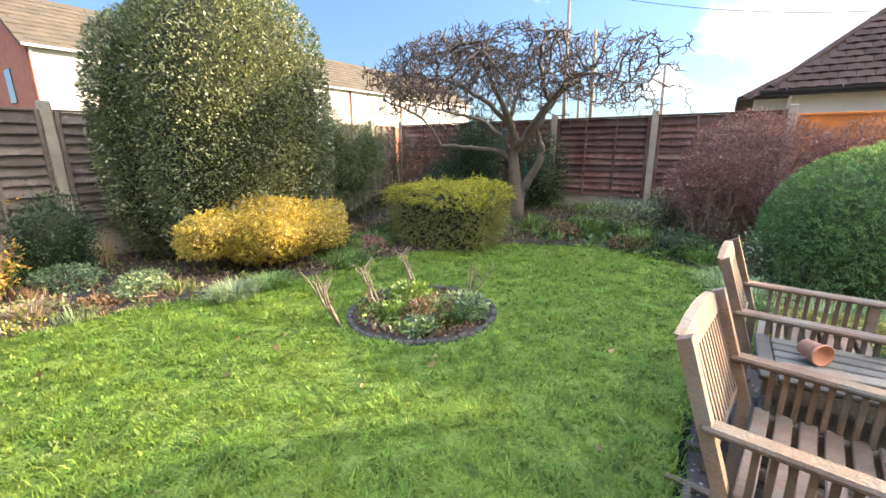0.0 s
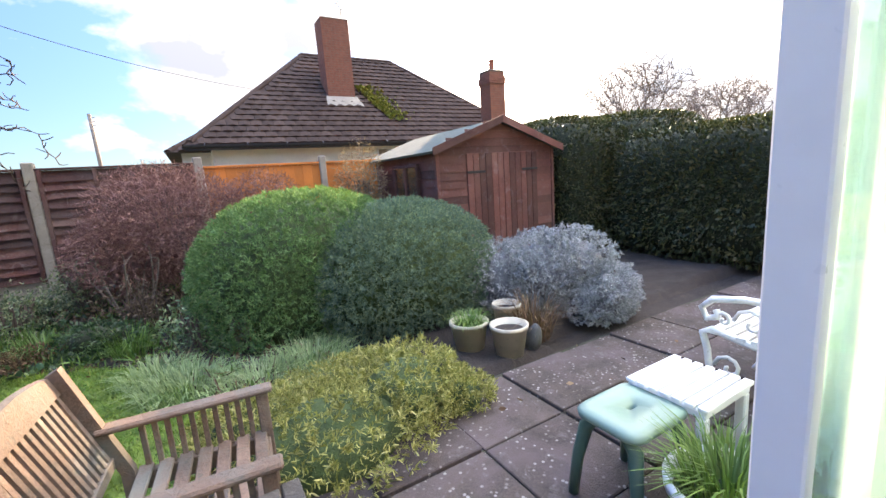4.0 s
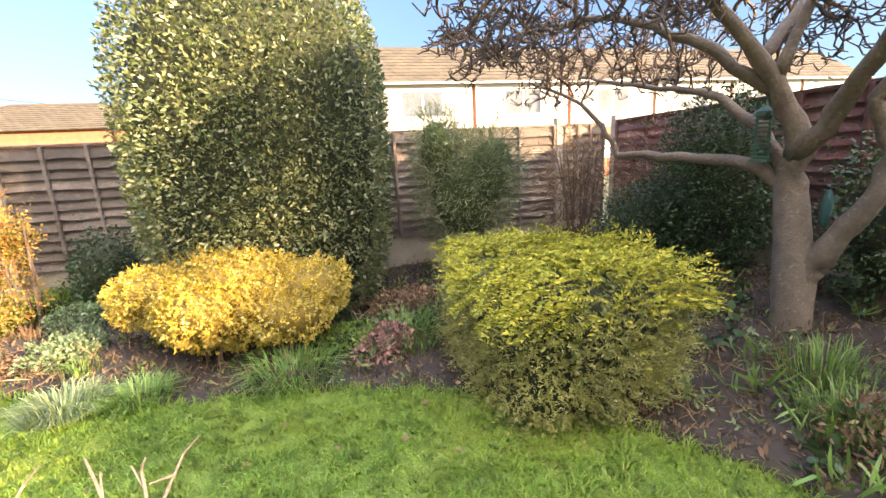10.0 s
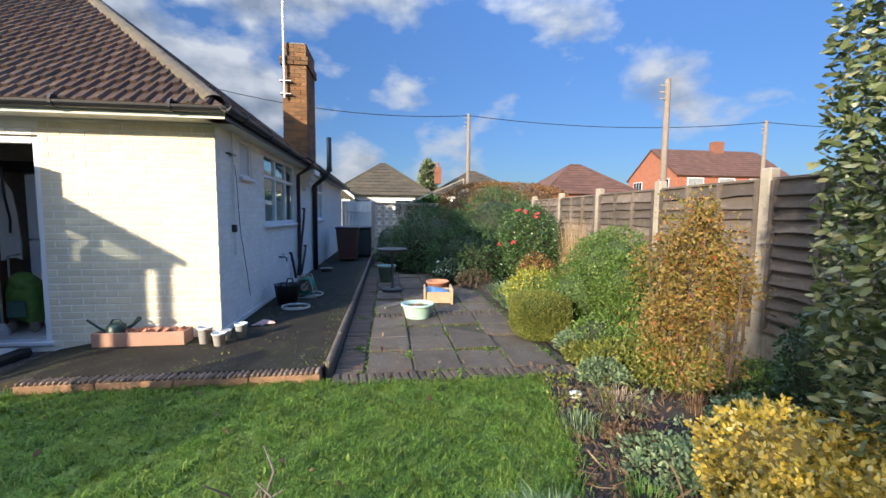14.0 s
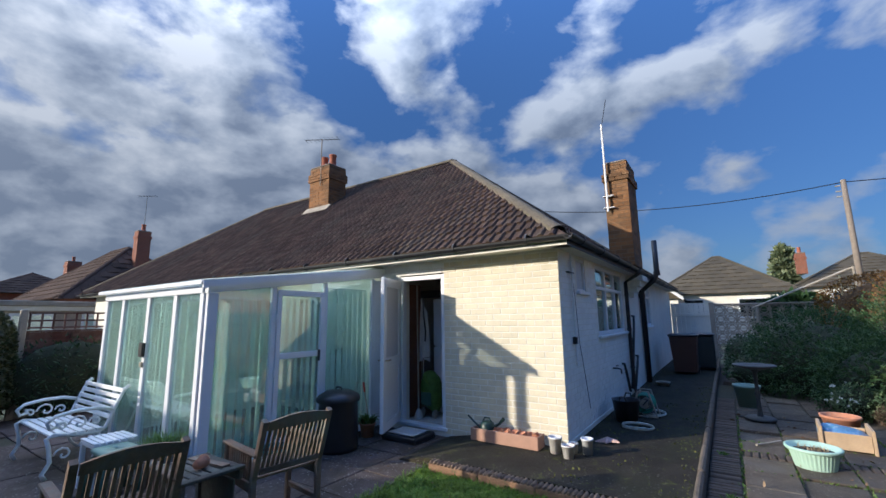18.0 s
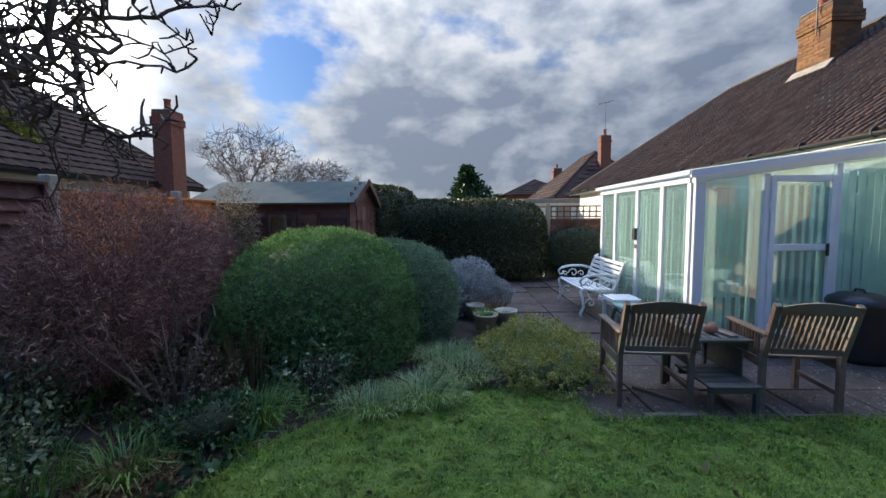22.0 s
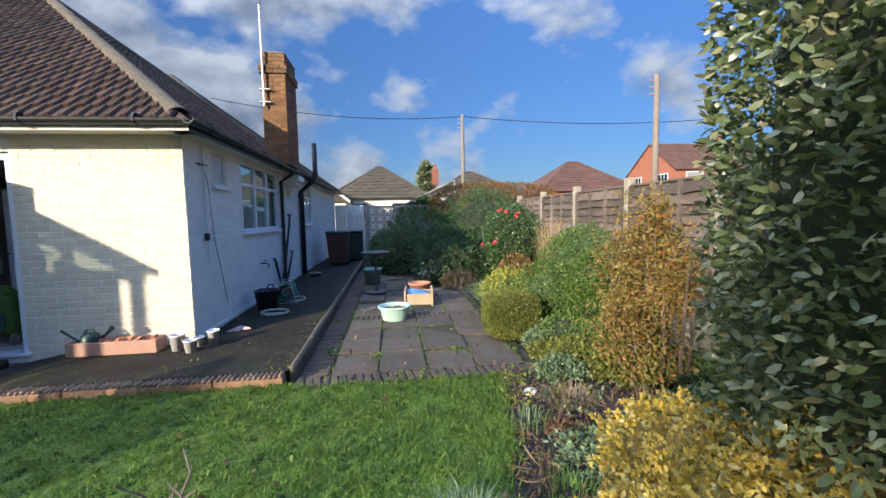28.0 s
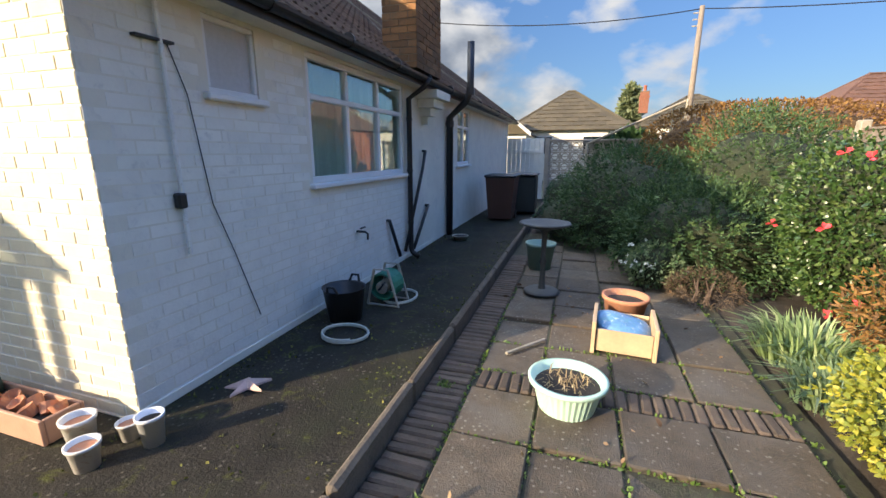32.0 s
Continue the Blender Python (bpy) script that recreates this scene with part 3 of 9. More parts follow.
GOLD = leaf_material("golden_leaf", [(0.0, (0.27, 0.22, 0.05)), (0.25, (0.46, 0.33, 0.05)), (0.5, (0.60, 0.42, 0.045)), (0.7, (0.62, 0.48, 0.12)), (0.86, (0.55, 0.47, 0.22)), (1.0, (0.20, 0.21, 0.06))], 0.5, 0.3)
CONIFER = leaf_material("conifer_spray", [(0.0, (0.115, 0.14, 0.05)), (0.6, (0.20, 0.215, 0.085)), (1.0, (0.35, 0.33, 0.14))], 0.75, 0.3, broad=(0.26, 0.26, 0.08))
CONIFER_TOP = leaf_material("golden_conifer_spray", [(0.0, (0.17, 0.21, 0.03)), (0.5, (0.33, 0.33, 0.045)), (1.0, (0.54, 0.47, 0.07))], 0.7, 0.3)
DOME1 = leaf_material("green_needle", [(0.0, (0.075, 0.155, 0.055)), (0.6, (0.13, 0.24, 0.08)), (1.0, (0.24, 0.36, 0.14))], 0.7, 0.3)
DOME2 = leaf_material("grey_green_needle", [(0.0, (0.09, 0.155, 0.12)), (0.6, (0.15, 0.225, 0.16)), (1.0, (0.27, 0.34, 0.19))], 0.7, 0.3)
SILVER = leaf_material("silver_leaf", [(0.0, (0.22, 0.235, 0.25)), (0.6, (0.36, 0.375, 0.395)), (1.0, (0.52, 0.535, 0.54))], 0.8, 0.15)
HEDGE = leaf_material("hedge_leaf", [(0.0, (0.035, 0.048, 0.018)), (0.6, (0.062, 0.076, 0.028)), (1.0, (0.125, 0.112, 0.048))], 0.45, 0.15)
MIDGREEN = leaf_material("mid_green_leaf", [(0.0, (0.06, 0.115, 0.022)), (0.6, (0.11, 0.185, 0.036)), (1.0, (0.20, 0.27, 0.06))], 0.55, 0.28)
GLOSSY = leaf_material("glossy_camellia_leaf", [(0.0, (0.028, 0.065, 0.018)), (0.6, (0.055, 0.11, 0.03)), (1.0, (0.12, 0.17, 0.05))], 0.35, 0.2, spec=0.5)
FEATHER = leaf_material("feathery_evergreen", [(0.0, (0.025, 0.06, 0.022)), (0.6, (0.05, 0.105, 0.036)), (1.0, (0.11, 0.17, 0.06))], 0.65, 0.2)
DARKSHRUB = leaf_material("dark_shrub_leaf", [(0.0, (0.018, 0.045, 0.016)), (0.6, (0.035, 0.078, 0.028)), (1.0, (0.07, 0.12, 0.04))], 0.5, 0.15)
AUTUMN = leaf_material("autumn_leaf", [(0.0, (0.13, 0.12, 0.03)), (0.3, (0.28, 0.21, 0.045)), (0.6, (0.34, 0.19, 0.05)), (0.75, (0.17, 0.16, 0.04)), (0.96, (0.26, 0.13, 0.05)), (1.0, (0.42, 0.06, 0.03))], 0.55, 0.3)
YELLOWGREEN = leaf_material("yellow_green_leaf", [(0.0, (0.16, 0.20, 0.03)), (0.6, (0.28, 0.29, 0.04)), (1.0, (0.48, 0.42, 0.06))], 0.5, 0.25)
CLIPPED = leaf_material("clipped_leaf", [(0.0, (0.08, 0.105, 0.018)), (0.6, (0.15, 0.165, 0.03)), (1.0, (0.24, 0.24, 0.05))], 0.5, 0.25)
PURPLE = leaf_material("purple_twig", [(0.0, (0.14, 0.068, 0.058)), (0.6, (0.24, 0.125, 0.105)), (1.0, (0.38, 0.215, 0.18))], 0.8, 0.1)
DRYSTEM = leaf_material("dark_dry_stem", [(0.0, (0.05, 0.034, 0.022)), (0.6, (0.10, 0.068, 0.042)), (1.0, (0.18, 0.13, 0.085))], 0.8, 0.15)
BROWNLEAF = leaf_material("dry_leaf", [(0.0, (0.09, 0.052, 0.03)), (0.6, (0.165, 0.10, 0.058)), (1.0, (0.30, 0.21, 0.12))], 0.8, 0.2)
RUSSET = leaf_material("russet_hedge_leaf", [(0.0, (0.12, 0.06, 0.02)), (0.6, (0.22, 0.11, 0.03)), (1.0, (0.30, 0.17, 0.05))], 0.7, 0.2)
PINE = leaf_material("pine_needle", [(0.0, (0.085, 0.115, 0.065)), (0.6, (0.16, 0.20, 0.105)), (1.0, (0.27, 0.29, 0.16))], 0.6, 0.2)
BLUEGREEN = leaf_material("grey_blue_leaf", [(0.0, (0.085, 0.14, 0.07)), (0.6, (0.155, 0.225, 0.115)), (1.0, (0.30, 0.36, 0.20))], 0.6, 0.3)
GRASS = leaf_material("lawn_grass", [(0.0, (0.075, 0.145, 0.018)), (0.5, (0.13, 0.24, 0.028)), (0.9, (0.19, 0.30, 0.04)), (1.0, (0.32, 0.32, 0.09))], 0.6, 0.35, broad=(0.17, 0.24, 0.03), mottle=((0.05, 0.10, 0.014), (0.16, 0.16, 0.045)))
PALESTRAP = leaf_material("pale_strap_leaf", [(0.0, (0.13, 0.20, 0.08)), (0.6, (0.23, 0.32, 0.13)), (1.0, (0.38, 0.45, 0.23))], 0.6, 0.3)
BUFFTWIG = leaf_material("buff_twig", [(0.0, (0.16, 0.115, 0.07)), (0.6, (0.27, 0.20, 0.125)), (1.0, (0.40, 0.31, 0.20))], 0.8, 0.15)
STRAW = leaf_material("straw_blade", [(0.0, (0.30, 0.20, 0.10)), (0.6, (0.46, 0.33, 0.17)), (1.0, (0.58, 0.45, 0.26))], 0.7, 0.25)
LUSH = leaf_material("strap_leaf", [(0.0, (0.06, 0.13, 0.025)), (0.6, (0.11, 0.21, 0.045)), (1.0, (0.20, 0.30, 0.08))], 0.5, 0.25)
PETAL = material("flower_petal", (0.62, 0.06, 0.075), 0.6, spread=0.2, scale=20, fine=80)

# ---------------------------------------------------------------- ground, lawn and beds
LAWN = [(0.13, -0.08), (0.14, 1.0), (0.12, 2.0), (0.14, 3.1), (0.5, 3.17), (0.68, 3.45), (0.66, 3.95), (0.45, 4.5), (0.15, 5.1), (-0.25, 5.42), (-0.75, 5.62), (-1.3, 5.66), (-1.9, 5.45), (-2.5, 5.0), (-2.9, 4.5),
        (-3.2, 3.8), (-3.36, 3.1), (-3.42, 2.4), (-3.75, 1.8), (-3.98, 1.2), (-4.08, 0.66), (-4.17, 0.25), (-4.2, 0.07), (-2.36, 0.06), (-2.30, -0.02), (-1.0, -0.02), (-0.1, -0.03)]
BED = (-1.86, 2.64, 0.60)


def inside(poly, x, y):
    hit = np.zeros(np.shape(x), bool)
    for (x0, y0), (x1, y1) in zip(poly, poly[1:] + poly[:1]):
        cross = ((y0 > y) != (y1 > y)) & (x < (x1 - x0) * (y - y0) / ((y1 - y0) or 1e-9) + x0)
        hit ^= cross
    return hit


def paved(x, y):
    return ((x > 0.1) & (y < 3.28) & (y > -14)) | ((x < 0.2) & (x > -4.72) & (y < 0.05) & (y > -8)) | ((x > -2.45) & (x < 0.2) & (y < 0.0) & (y > -14)) | ((x > 3.0) & (y < 3.6))


def rise_at(x, y):
    """The border climbs gently towards the northern fence."""
    k = np.clip((np.asarray(y) - 5.75) / 1.5, 0, 1)
    e = np.clip((1.6 - np.asarray(x)) / 0.9, 0, 1)
    return 0.26 * k * k * (3 - 2 * k) * e


def bed_height(x, y):
    h = 0.015 + 0.035 * np.sin(3.1 * x + 1.3 * y) * np.sin(2.3 * y - 0.7 * x) + 0.012 * np.sin(11 * x + 3) * np.sin(13 * y) + 0.008 * np.sin(29 * x) * np.cos(31 * y)
    h = h + rise_at(x, y)
    low = inside(LAWN, x, y) | paved(x, y)
    low &= (x - BED[0]) ** 2 + (y - BED[1]) ** 2 > BED[2] ** 2
    return np.where(low, -0.07, h)


def grid_mesh(name, x0, x1, y0, y1, step, mat):
    xs, ys = np.arange(x0, x1 + step / 2, step), np.arange(y0, y1 + step / 2, step)
    gx, gy = np.meshgrid(xs, ys)
    v = np.stack([gx, gy, bed_height(gx, gy)], -1).reshape(-1, 3)
    k = len(xs)
    i = (np.arange(len(ys) - 1)[:, None] * k + np.arange(k - 1)[None]).ravel()[:, None]
    return quads_mesh(name, v, i + np.array([[0, 1, k + 1, k]]), mat)


g = Geo()
g.prism([(700 * math.cos(a * math.pi / 24), 700 * math.sin(a * math.pi / 24)) for a in range(48)], -0.6, -0.10)
solid("ground", g, EARTH, "plain grassy ground reaching to the horizon", "ground", "structure")
tagged(new("soil_bed", grid_mesh("soil_bed", -6.3, 7.6, -13.0, 7.7, 0.06, SOIL)), "dark damp soil of the planted borders", "soil", kind="structure")

from mathutils.geometry import tessellate_polygon

ring = [(BED[0] + BED[2] * math.cos(a * math.pi / 20), BED[1] + BED[2] * math.sin(a * math.pi / 20)) for a in range(40)]
loops = [[Vector((x, y, 0)) for x, y in LAWN], [Vector((x, y, 0)) for x, y in ring]]
flat_pts = LAWN + ring
g = Geo().add([(x, y, 0.0) for x, y in flat_pts], [tuple(t) for t in tessellate_polygon(loops)])
for n0, n1 in ((0, len(LAWN)), (len(LAWN), len(flat_pts))):
    seg = flat_pts[n0:n1]
    g.add([(x, y, 0.0) for x, y in seg] + [(x, y, -0.09) for x, y in seg], [(i, (i + 1) % len(seg), len(seg) + (i + 1) % len(seg), len(seg) + i) for i in range(len(seg))])
me = g.mesh("lawn", TURF)
bm = bmesh.new()
bm.from_mesh(me)
bmesh.ops.recalc_face_normals(bm, faces=bm.faces)
up = sum(f.normal.z * f.calc_area() for f in bm.faces)
if up < 0:
    bmesh.ops.reverse_faces(bm, faces=bm.faces)
bm.to_mesh(me)
bm.free()
lawn = tagged(new("lawn", me), "mown green lawn with damp mossy patches", "lawn", kind="structure")

r = rng(11)
gx, gy = r.uniform(-4.3, 0.75, 400000), r.uniform(-0.05, 5.7, 400000)
ok = inside(LAWN, gx, gy) & ((gx - BED[0]) ** 2 + (gy - BED[1]) ** 2 > (BED[2] + 0.02) ** 2)
gp = np.stack([gx[ok], gy[ok], np.full(ok.sum(), -0.004)], 1)
wx_, wy_ = gp[:, 0] + 0.03 * np.sin(gp[:, 1] * 31), gp[:, 1] + 0.03 * np.sin(gp[:, 0] * 27)
tall = rng(12).uniform(0.55, 1.25, (200, 200))[(np.floor(wx_ / 0.055).astype(int)) % 200, (np.floor(wy_ / 0.055).astype(int)) % 200]
tall *= rng(13).uniform(0.75, 1.3, (90, 90))[(np.floor(wx_ / 0.17).astype(int)) % 90, (np.floor(wy_ / 0.17).astype(int)) % 90]
tagged(new("grass", blades("grass", gp, 0.034 * tall ** 1.6, 0.0065, 1.3, GRASS, r)), "short green lawn grass", "grass", kind="stuff")
# darker weed rosettes in the turf
k = 420
wx, wy = r.uniform(-4.1, 0.6, k), r.uniform(0.0, 5.6, k)
wp = np.repeat(np.c_[wx, wy, np.full(k, 0.008)], 12, 0) + np.c_[r.normal(0, 0.018, (k * 12, 2)), np.zeros(k * 12)]
ok = inside(LAWN, wp[:, 0], wp[:, 1]) & ((wp[:, 0] - BED[0]) ** 2 + (wp[:, 1] - BED[1]) ** 2 > (BED[2] + 0.05) ** 2)
tagged(new("lawn_weeds", leaves("lawn_weeds", wp[ok], np.array([[0.0, 0.0, 0.3]]), 0.035, 0.5, MIDGREEN, r, 0.9)), "low weed rosettes and moss in the lawn", "weeds", kind="stuff")
# longer grass along the lawn's rim
seg_pts = []
for (x0, y0), (x1, y1) in zip(LAWN, LAWN[1:] + LAWN[:1]):
    k = int(260 * math.hypot(x1 - x0, y1 - y0))
    t = r.uniform(0, 1, k)[:, None]
    seg_pts.append(np.array([[x0, y0, 0]]) * (1 - t) + np.array([[x1, y1, 0]]) * t + np.c_[r.normal(0, 0.03, (k, 2)), np.zeros(k)])
tagged(new("grass_edge", blades("grass_edge", np.concatenate(seg_pts), 0.06, 0.006, 1.0, GRASS, r)), "longer grass along the lawn's edge", "grass", kind="stuff")

# ---------------------------------------------------------------- fences


def lap_panel(parent, p0, p1, z0, z1, mat, boards, out, seed, name="board", battens=2):
    """Overlapping horizontal boards between two posts, with upright battens and a capping."""
    r = rng(seed)
    a, b = Vector((*p0, 0)), Vector((*p1, 0))
    length = (b - a).length
    m = Matrix.Translation(a) @ Matrix.Rotation(math.atan2(b.y - a.y, b.x - a.x), 4, "Z")
    h = (z1 - z0) / boards
    for i in range(boards):
        g = Geo()
        z = z0 + i * h
        n, wob = 6, r.uniform(-0.013, 0.013, 7)
        vs = []
        for j in range(n + 1):
            x = length * j / n
            vs += [(x, out * (0.046), z - 0.018 + wob[j]), (x, out * 0.004, z + h), (x, -out * 0.004, z + h), (x, out * 0.030, z - 0.018 + wob[j])]
        fs = []
        for j in range(n):
            for k in range(4):
                q, w_ = 4 * j + k, 4 * j + (k + 1) % 4
                fs.append((q, w_, w_ + 4, q + 4))
        g.add(vs, fs)
        part(name, g, mat, parent).matrix_basis = parent.matrix_basis.inverted() @ m
    for k in range(battens + 2):
        x = 0.03 + (length - 0.06) * k / (battens + 1)
        g = Geo().box(x - 0.019, x + 0.019, min(0, out * 0.062), max(0, out * 0.062), z0, z1 + 0.005, 0.003)
        part("batten", g, mat, parent).matrix_basis = parent.matrix_basis.inverted() @ m
    g = Geo().box(-0.005, length + 0.005, -0.03, 0.05 if out > 0 else 0.03, z1 + 0.003, z1 + 0.03, 0.004)
    part("capping", g, mat, parent).matrix_basis = parent.matrix_basis.inverted() @ m


def concrete_post(parent, x, y, top, w=0.11):
    g = Geo().box(x - w / 2, x + w / 2, y - w / 2, y + w / 2, -0.08, top, 0.012)
    part("post", g, POST, parent)


north = thing("fence_north", "reddish-brown stained lap panel fence with concrete posts and gravel boards", "fence", (-1, 7.75, 0), kind="structure")
xs = [-6.2, -4.22, -2.55, -0.88, 0.84]
for i, (x0, x1) in enumerate(zip(xs, xs[1:])):
    lap_panel(north, (x1 - 0.055, 7.75), (x0 + 0.055, 7.75), 0.51, 1.80, FENCE_RED, 12, 1, 20 + i)
    part("gravel_board", Geo().box(x0 + 0.05, x1 - 0.05, 7.735, 7.785, -0.08, 0.50, 0.006), POST, north)
for x in xs:
    concrete_post(north, x, 7.75, 1.90)
orange = thing("fence_orange", "new bright orange close-board fence with concrete posts", "fence", (3, 7.75, 0), kind="structure")
for x0, x1 in ((0.9, 2.5), (2.6, 4.2), (4.3, 5.9), (6.0, 7.6)):
    k = 12
    for i in range(k):
        a = x0 + (x1 - x0) * i / k
        part("board", Geo().box(a + 0.002, a + (x1 - x0) / k + 0.008, 7.74 + 0.006 * (i % 2), 7.755 + 0.006 * (i % 2), 0.2, 1.74, 0.003), ORANGE, orange)
    part("capping", Geo().box(x0, x1, 7.72, 7.79, 1.743, 1.775, 0.004), ORANGE, orange)
    part("gravel_board", Geo().box(x0, x1, 7.735, 7.785, -0.08, 0.198, 0.006), POST, orange)
for x in (2.55, 4.25, 5.95):
    concrete_post(orange, x, 7.75, 1.86, 0.1)
west = thing("fence_west", "weathered grey-brown lap panel fence with concrete posts and gravel boards", "fence", (-6.34, 1, 0), kind="structure")
ys = [-10.7, -9.15, -7.6, -6.05, -4.5, -2.98, -1.44, 0.10, 1.58, 3.35, 5.12, 6.9, 7.7]
for i, (y0, y1) in enumerate(zip(ys, ys[1:])):
    lap_panel(west, (-6.34, y0 + 0.055), (-6.34, y1 - 0.055), 0.42, 1.78, FENCE_GREY, 12, -1, 50 + i)
    part("gravel_board", Geo().box(-6.365, -6.315, y0 + 0.05, y1 - 0.05, -0.08, 0.41, 0.006), POST, west)
for y in ys[:-1]:
    concrete_post(west, -6.34, y, 1.90)

# ---------------------------------------------------------------- roofs


def tile_slope(g, p, u, s, poly, tw, th, seed, thick=0.022, over=1.12, roll=False):
    """Tiles over a slope. p: a corner; u: along the eave; s: up the slope; poly: the slope's outline in (u, s) metres."""
    r = rng(seed)
    p, u, s = Vector(p), Vector(u).normalized(), Vector(s).normalized()
    nrm = u.cross(s).normalized()
    if nrm.z < 0:
        nrm = -nrm
    us, ss = [q[0] for q in poly], [q[1] for q in poly]
    row, b = 0, min(ss)
    while b < max(ss):
        a = min(us) + (tw / 2 if row % 2 else 0)
        while a < max(us):
            if inside(poly, np.array([a + 0.02, a + tw - 0.02]), np.array([b + th / 2, b + th / 2])).all():
                k = r.uniform(-0.003, 0.003)
                if roll:
                    prof = ((0.004, 0.5), (tw * 0.42, 0.5), (tw * 0.62, 2.6), (tw * 0.82, 2.6), (tw - 0.003, 0.5))
                    vs = [p + u * (a + da) + s * b + nrm * (thick * (e + 0.9) + k) for da, e in prof] + [p + u * (a + da) + s * (b + th * over) + nrm * thick * e for da, e in prof] + [p + u * (a + da) + s * b + nrm * thick * 0.1 for da, e in (prof[0], prof[-1])]
                    g.add(vs, [(i, i + 1, i + 6, i + 5) for i in range(4)] + [(10, 11, 4, 3, 2, 1, 0)])
                    a += tw
                    continue
                q = [p + u * (a + 0.004) + s * b + nrm * (thick * 1.7 + k), p + u * (a + tw - 0.004) + s * b + nrm * (thick * 1.7 + k),
                     p + u * (a + tw - 0.004) + s * (b + th * over) + nrm * thick * 0.5, p + u * (a + 0.004) + s * (b + th * over) + nrm * thick * 0.5]
                mid = [p + u * (a + tw / 2) + s * b + nrm * (thick * 2.4 + k), p + u * (a + tw / 2) + s * (b + th * over) + nrm * thick * 1.0]
                low = [q[0] - nrm * thick * 1.5, q[1] - nrm * thick * 1.5]
                g.add([q[0], mid[0], q[1], q[2], mid[1], q[3], low[0], low[1]], [(0, 1, 4, 5), (1, 2, 3, 4), (6, 7, 2, 1, 0), (7, 3, 2), (6, 0, 5)])
            a += tw
        b += th
        row += 1


def ridge_line(parent, a, b, mat, step=0.45, rad=0.12):
    a, b = Vector(a), Vector(b)
    n = max(1, int((b - a).length / step))
    for i in range(n):
        p, q = a.lerp(b, i / n), a.lerp(b, (i + 1.04) / n)
        d = (q - p).normalized()
        side = d.cross(Vector((0, 0, 1))).normalized()
        up = side.cross(d)
        vs, fs, k = [], [], 7
        for e, s in ((p, 1.0), (q, 0.98)):
            for rr in (rad * s, (rad - 0.018) * s):
                for j in range(k):
                    t = math.pi * j / (k - 1)
                    vs.append(e + side * math.cos(t) * rr + up * (math.sin(t) * rr * 0.75 - 0.03))
        for j in range(k - 1):
            fs += [(j, j + 1, 2 * k + j + 1, 2 * k + j), (k + j, 3 * k + j, 3 * k + j + 1, k + j + 1), (j, k + j, k + j + 1, j + 1), (2 * k + j, 2 * k + j + 1, 3 * k + j + 1, 3 * k + j)]
        part("ridge_tile", Geo().add(vs, fs), mat, parent)


def hip_block(parent, x0, x1, y0, y1, z, top, mat, tile, inset=None, tw=0.24, th=0.30, seed=1, ridge_mat=None, thick=0.022, sides="sewn", roll=False):
    """A hipped roof on a rectangle whose ridge runs along its longer way."""
    half = min(x1 - x0, y1 - y0) / 2
    along_x = (x1 - x0) >= (y1 - y0)
    if along_x:
        a, b = Vector((x0 + half, (y0 + y1) / 2, top)), Vector((x1 - half, (y0 + y1) / 2, top))
    else:
        a, b = Vector(((x0 + x1) / 2, y0 + half, top)), Vector(((x0 + x1) / 2, y1 - half, top))
    c = [Vector((x0, y0, z)), Vector((x1, y0, z)), Vector((x1, y1, z)), Vector((x0, y1, z))]
    g = Geo()
    if along_x:
        fs = [(0, 1, 5, 4), (1, 2, 5), (2, 3, 4, 5), (3, 0, 4), (3, 2, 1, 0)]
    else:
        fs = [(0, 1, 4), (1, 2, 5, 4), (2, 3, 5), (3, 0, 4, 5), (3, 2, 1, 0)]
    g.add([*c, a, b], fs)
    roof = part("roof", g, mat, parent)
    g = Geo()
    rise = top - z
    slope = math.hypot(half, rise)
    w_, d_ = x1 - x0, y1 - y0
    L, S = (w_, d_) if along_x else (d_, w_)
    trap = [(0, 0), (L, 0), (L - half, slope), (half, slope)]
    tri = [(0, 0), (S, 0), (S / 2, slope)]
    shape = {"s": trap if along_x else tri, "n": trap if along_x else tri, "w": tri if along_x else trap, "e": tri if along_x else trap}
    spec = {"s": (c[0], (1, 0, 0), (0, half, rise)), "n": (c[2], (-1, 0, 0), (0, -half, rise)), "w": (c[3], (0, -1, 0), (half, 0, rise)), "e": (c[1], (0, 1, 0), (-half, 0, rise))}
    for k in sides:
        tile_slope(g, *spec[k], shape[k], tw, th, seed, thick, 1.12, roll)
    part("tiles", g, tile, roof)
    rm = ridge_mat or tile
    ridge_line(roof, a, b, rm)
    for p, q in ((c[0], a), (c[3], a), (c[1], b), (c[2], b)) if along_x else ((c[0], a), (c[1], a), (c[2], b), (c[3], b)):
        ridge_line(roof, p.lerp(q, 0.03), q, rm, rad=0.105)
    return roof


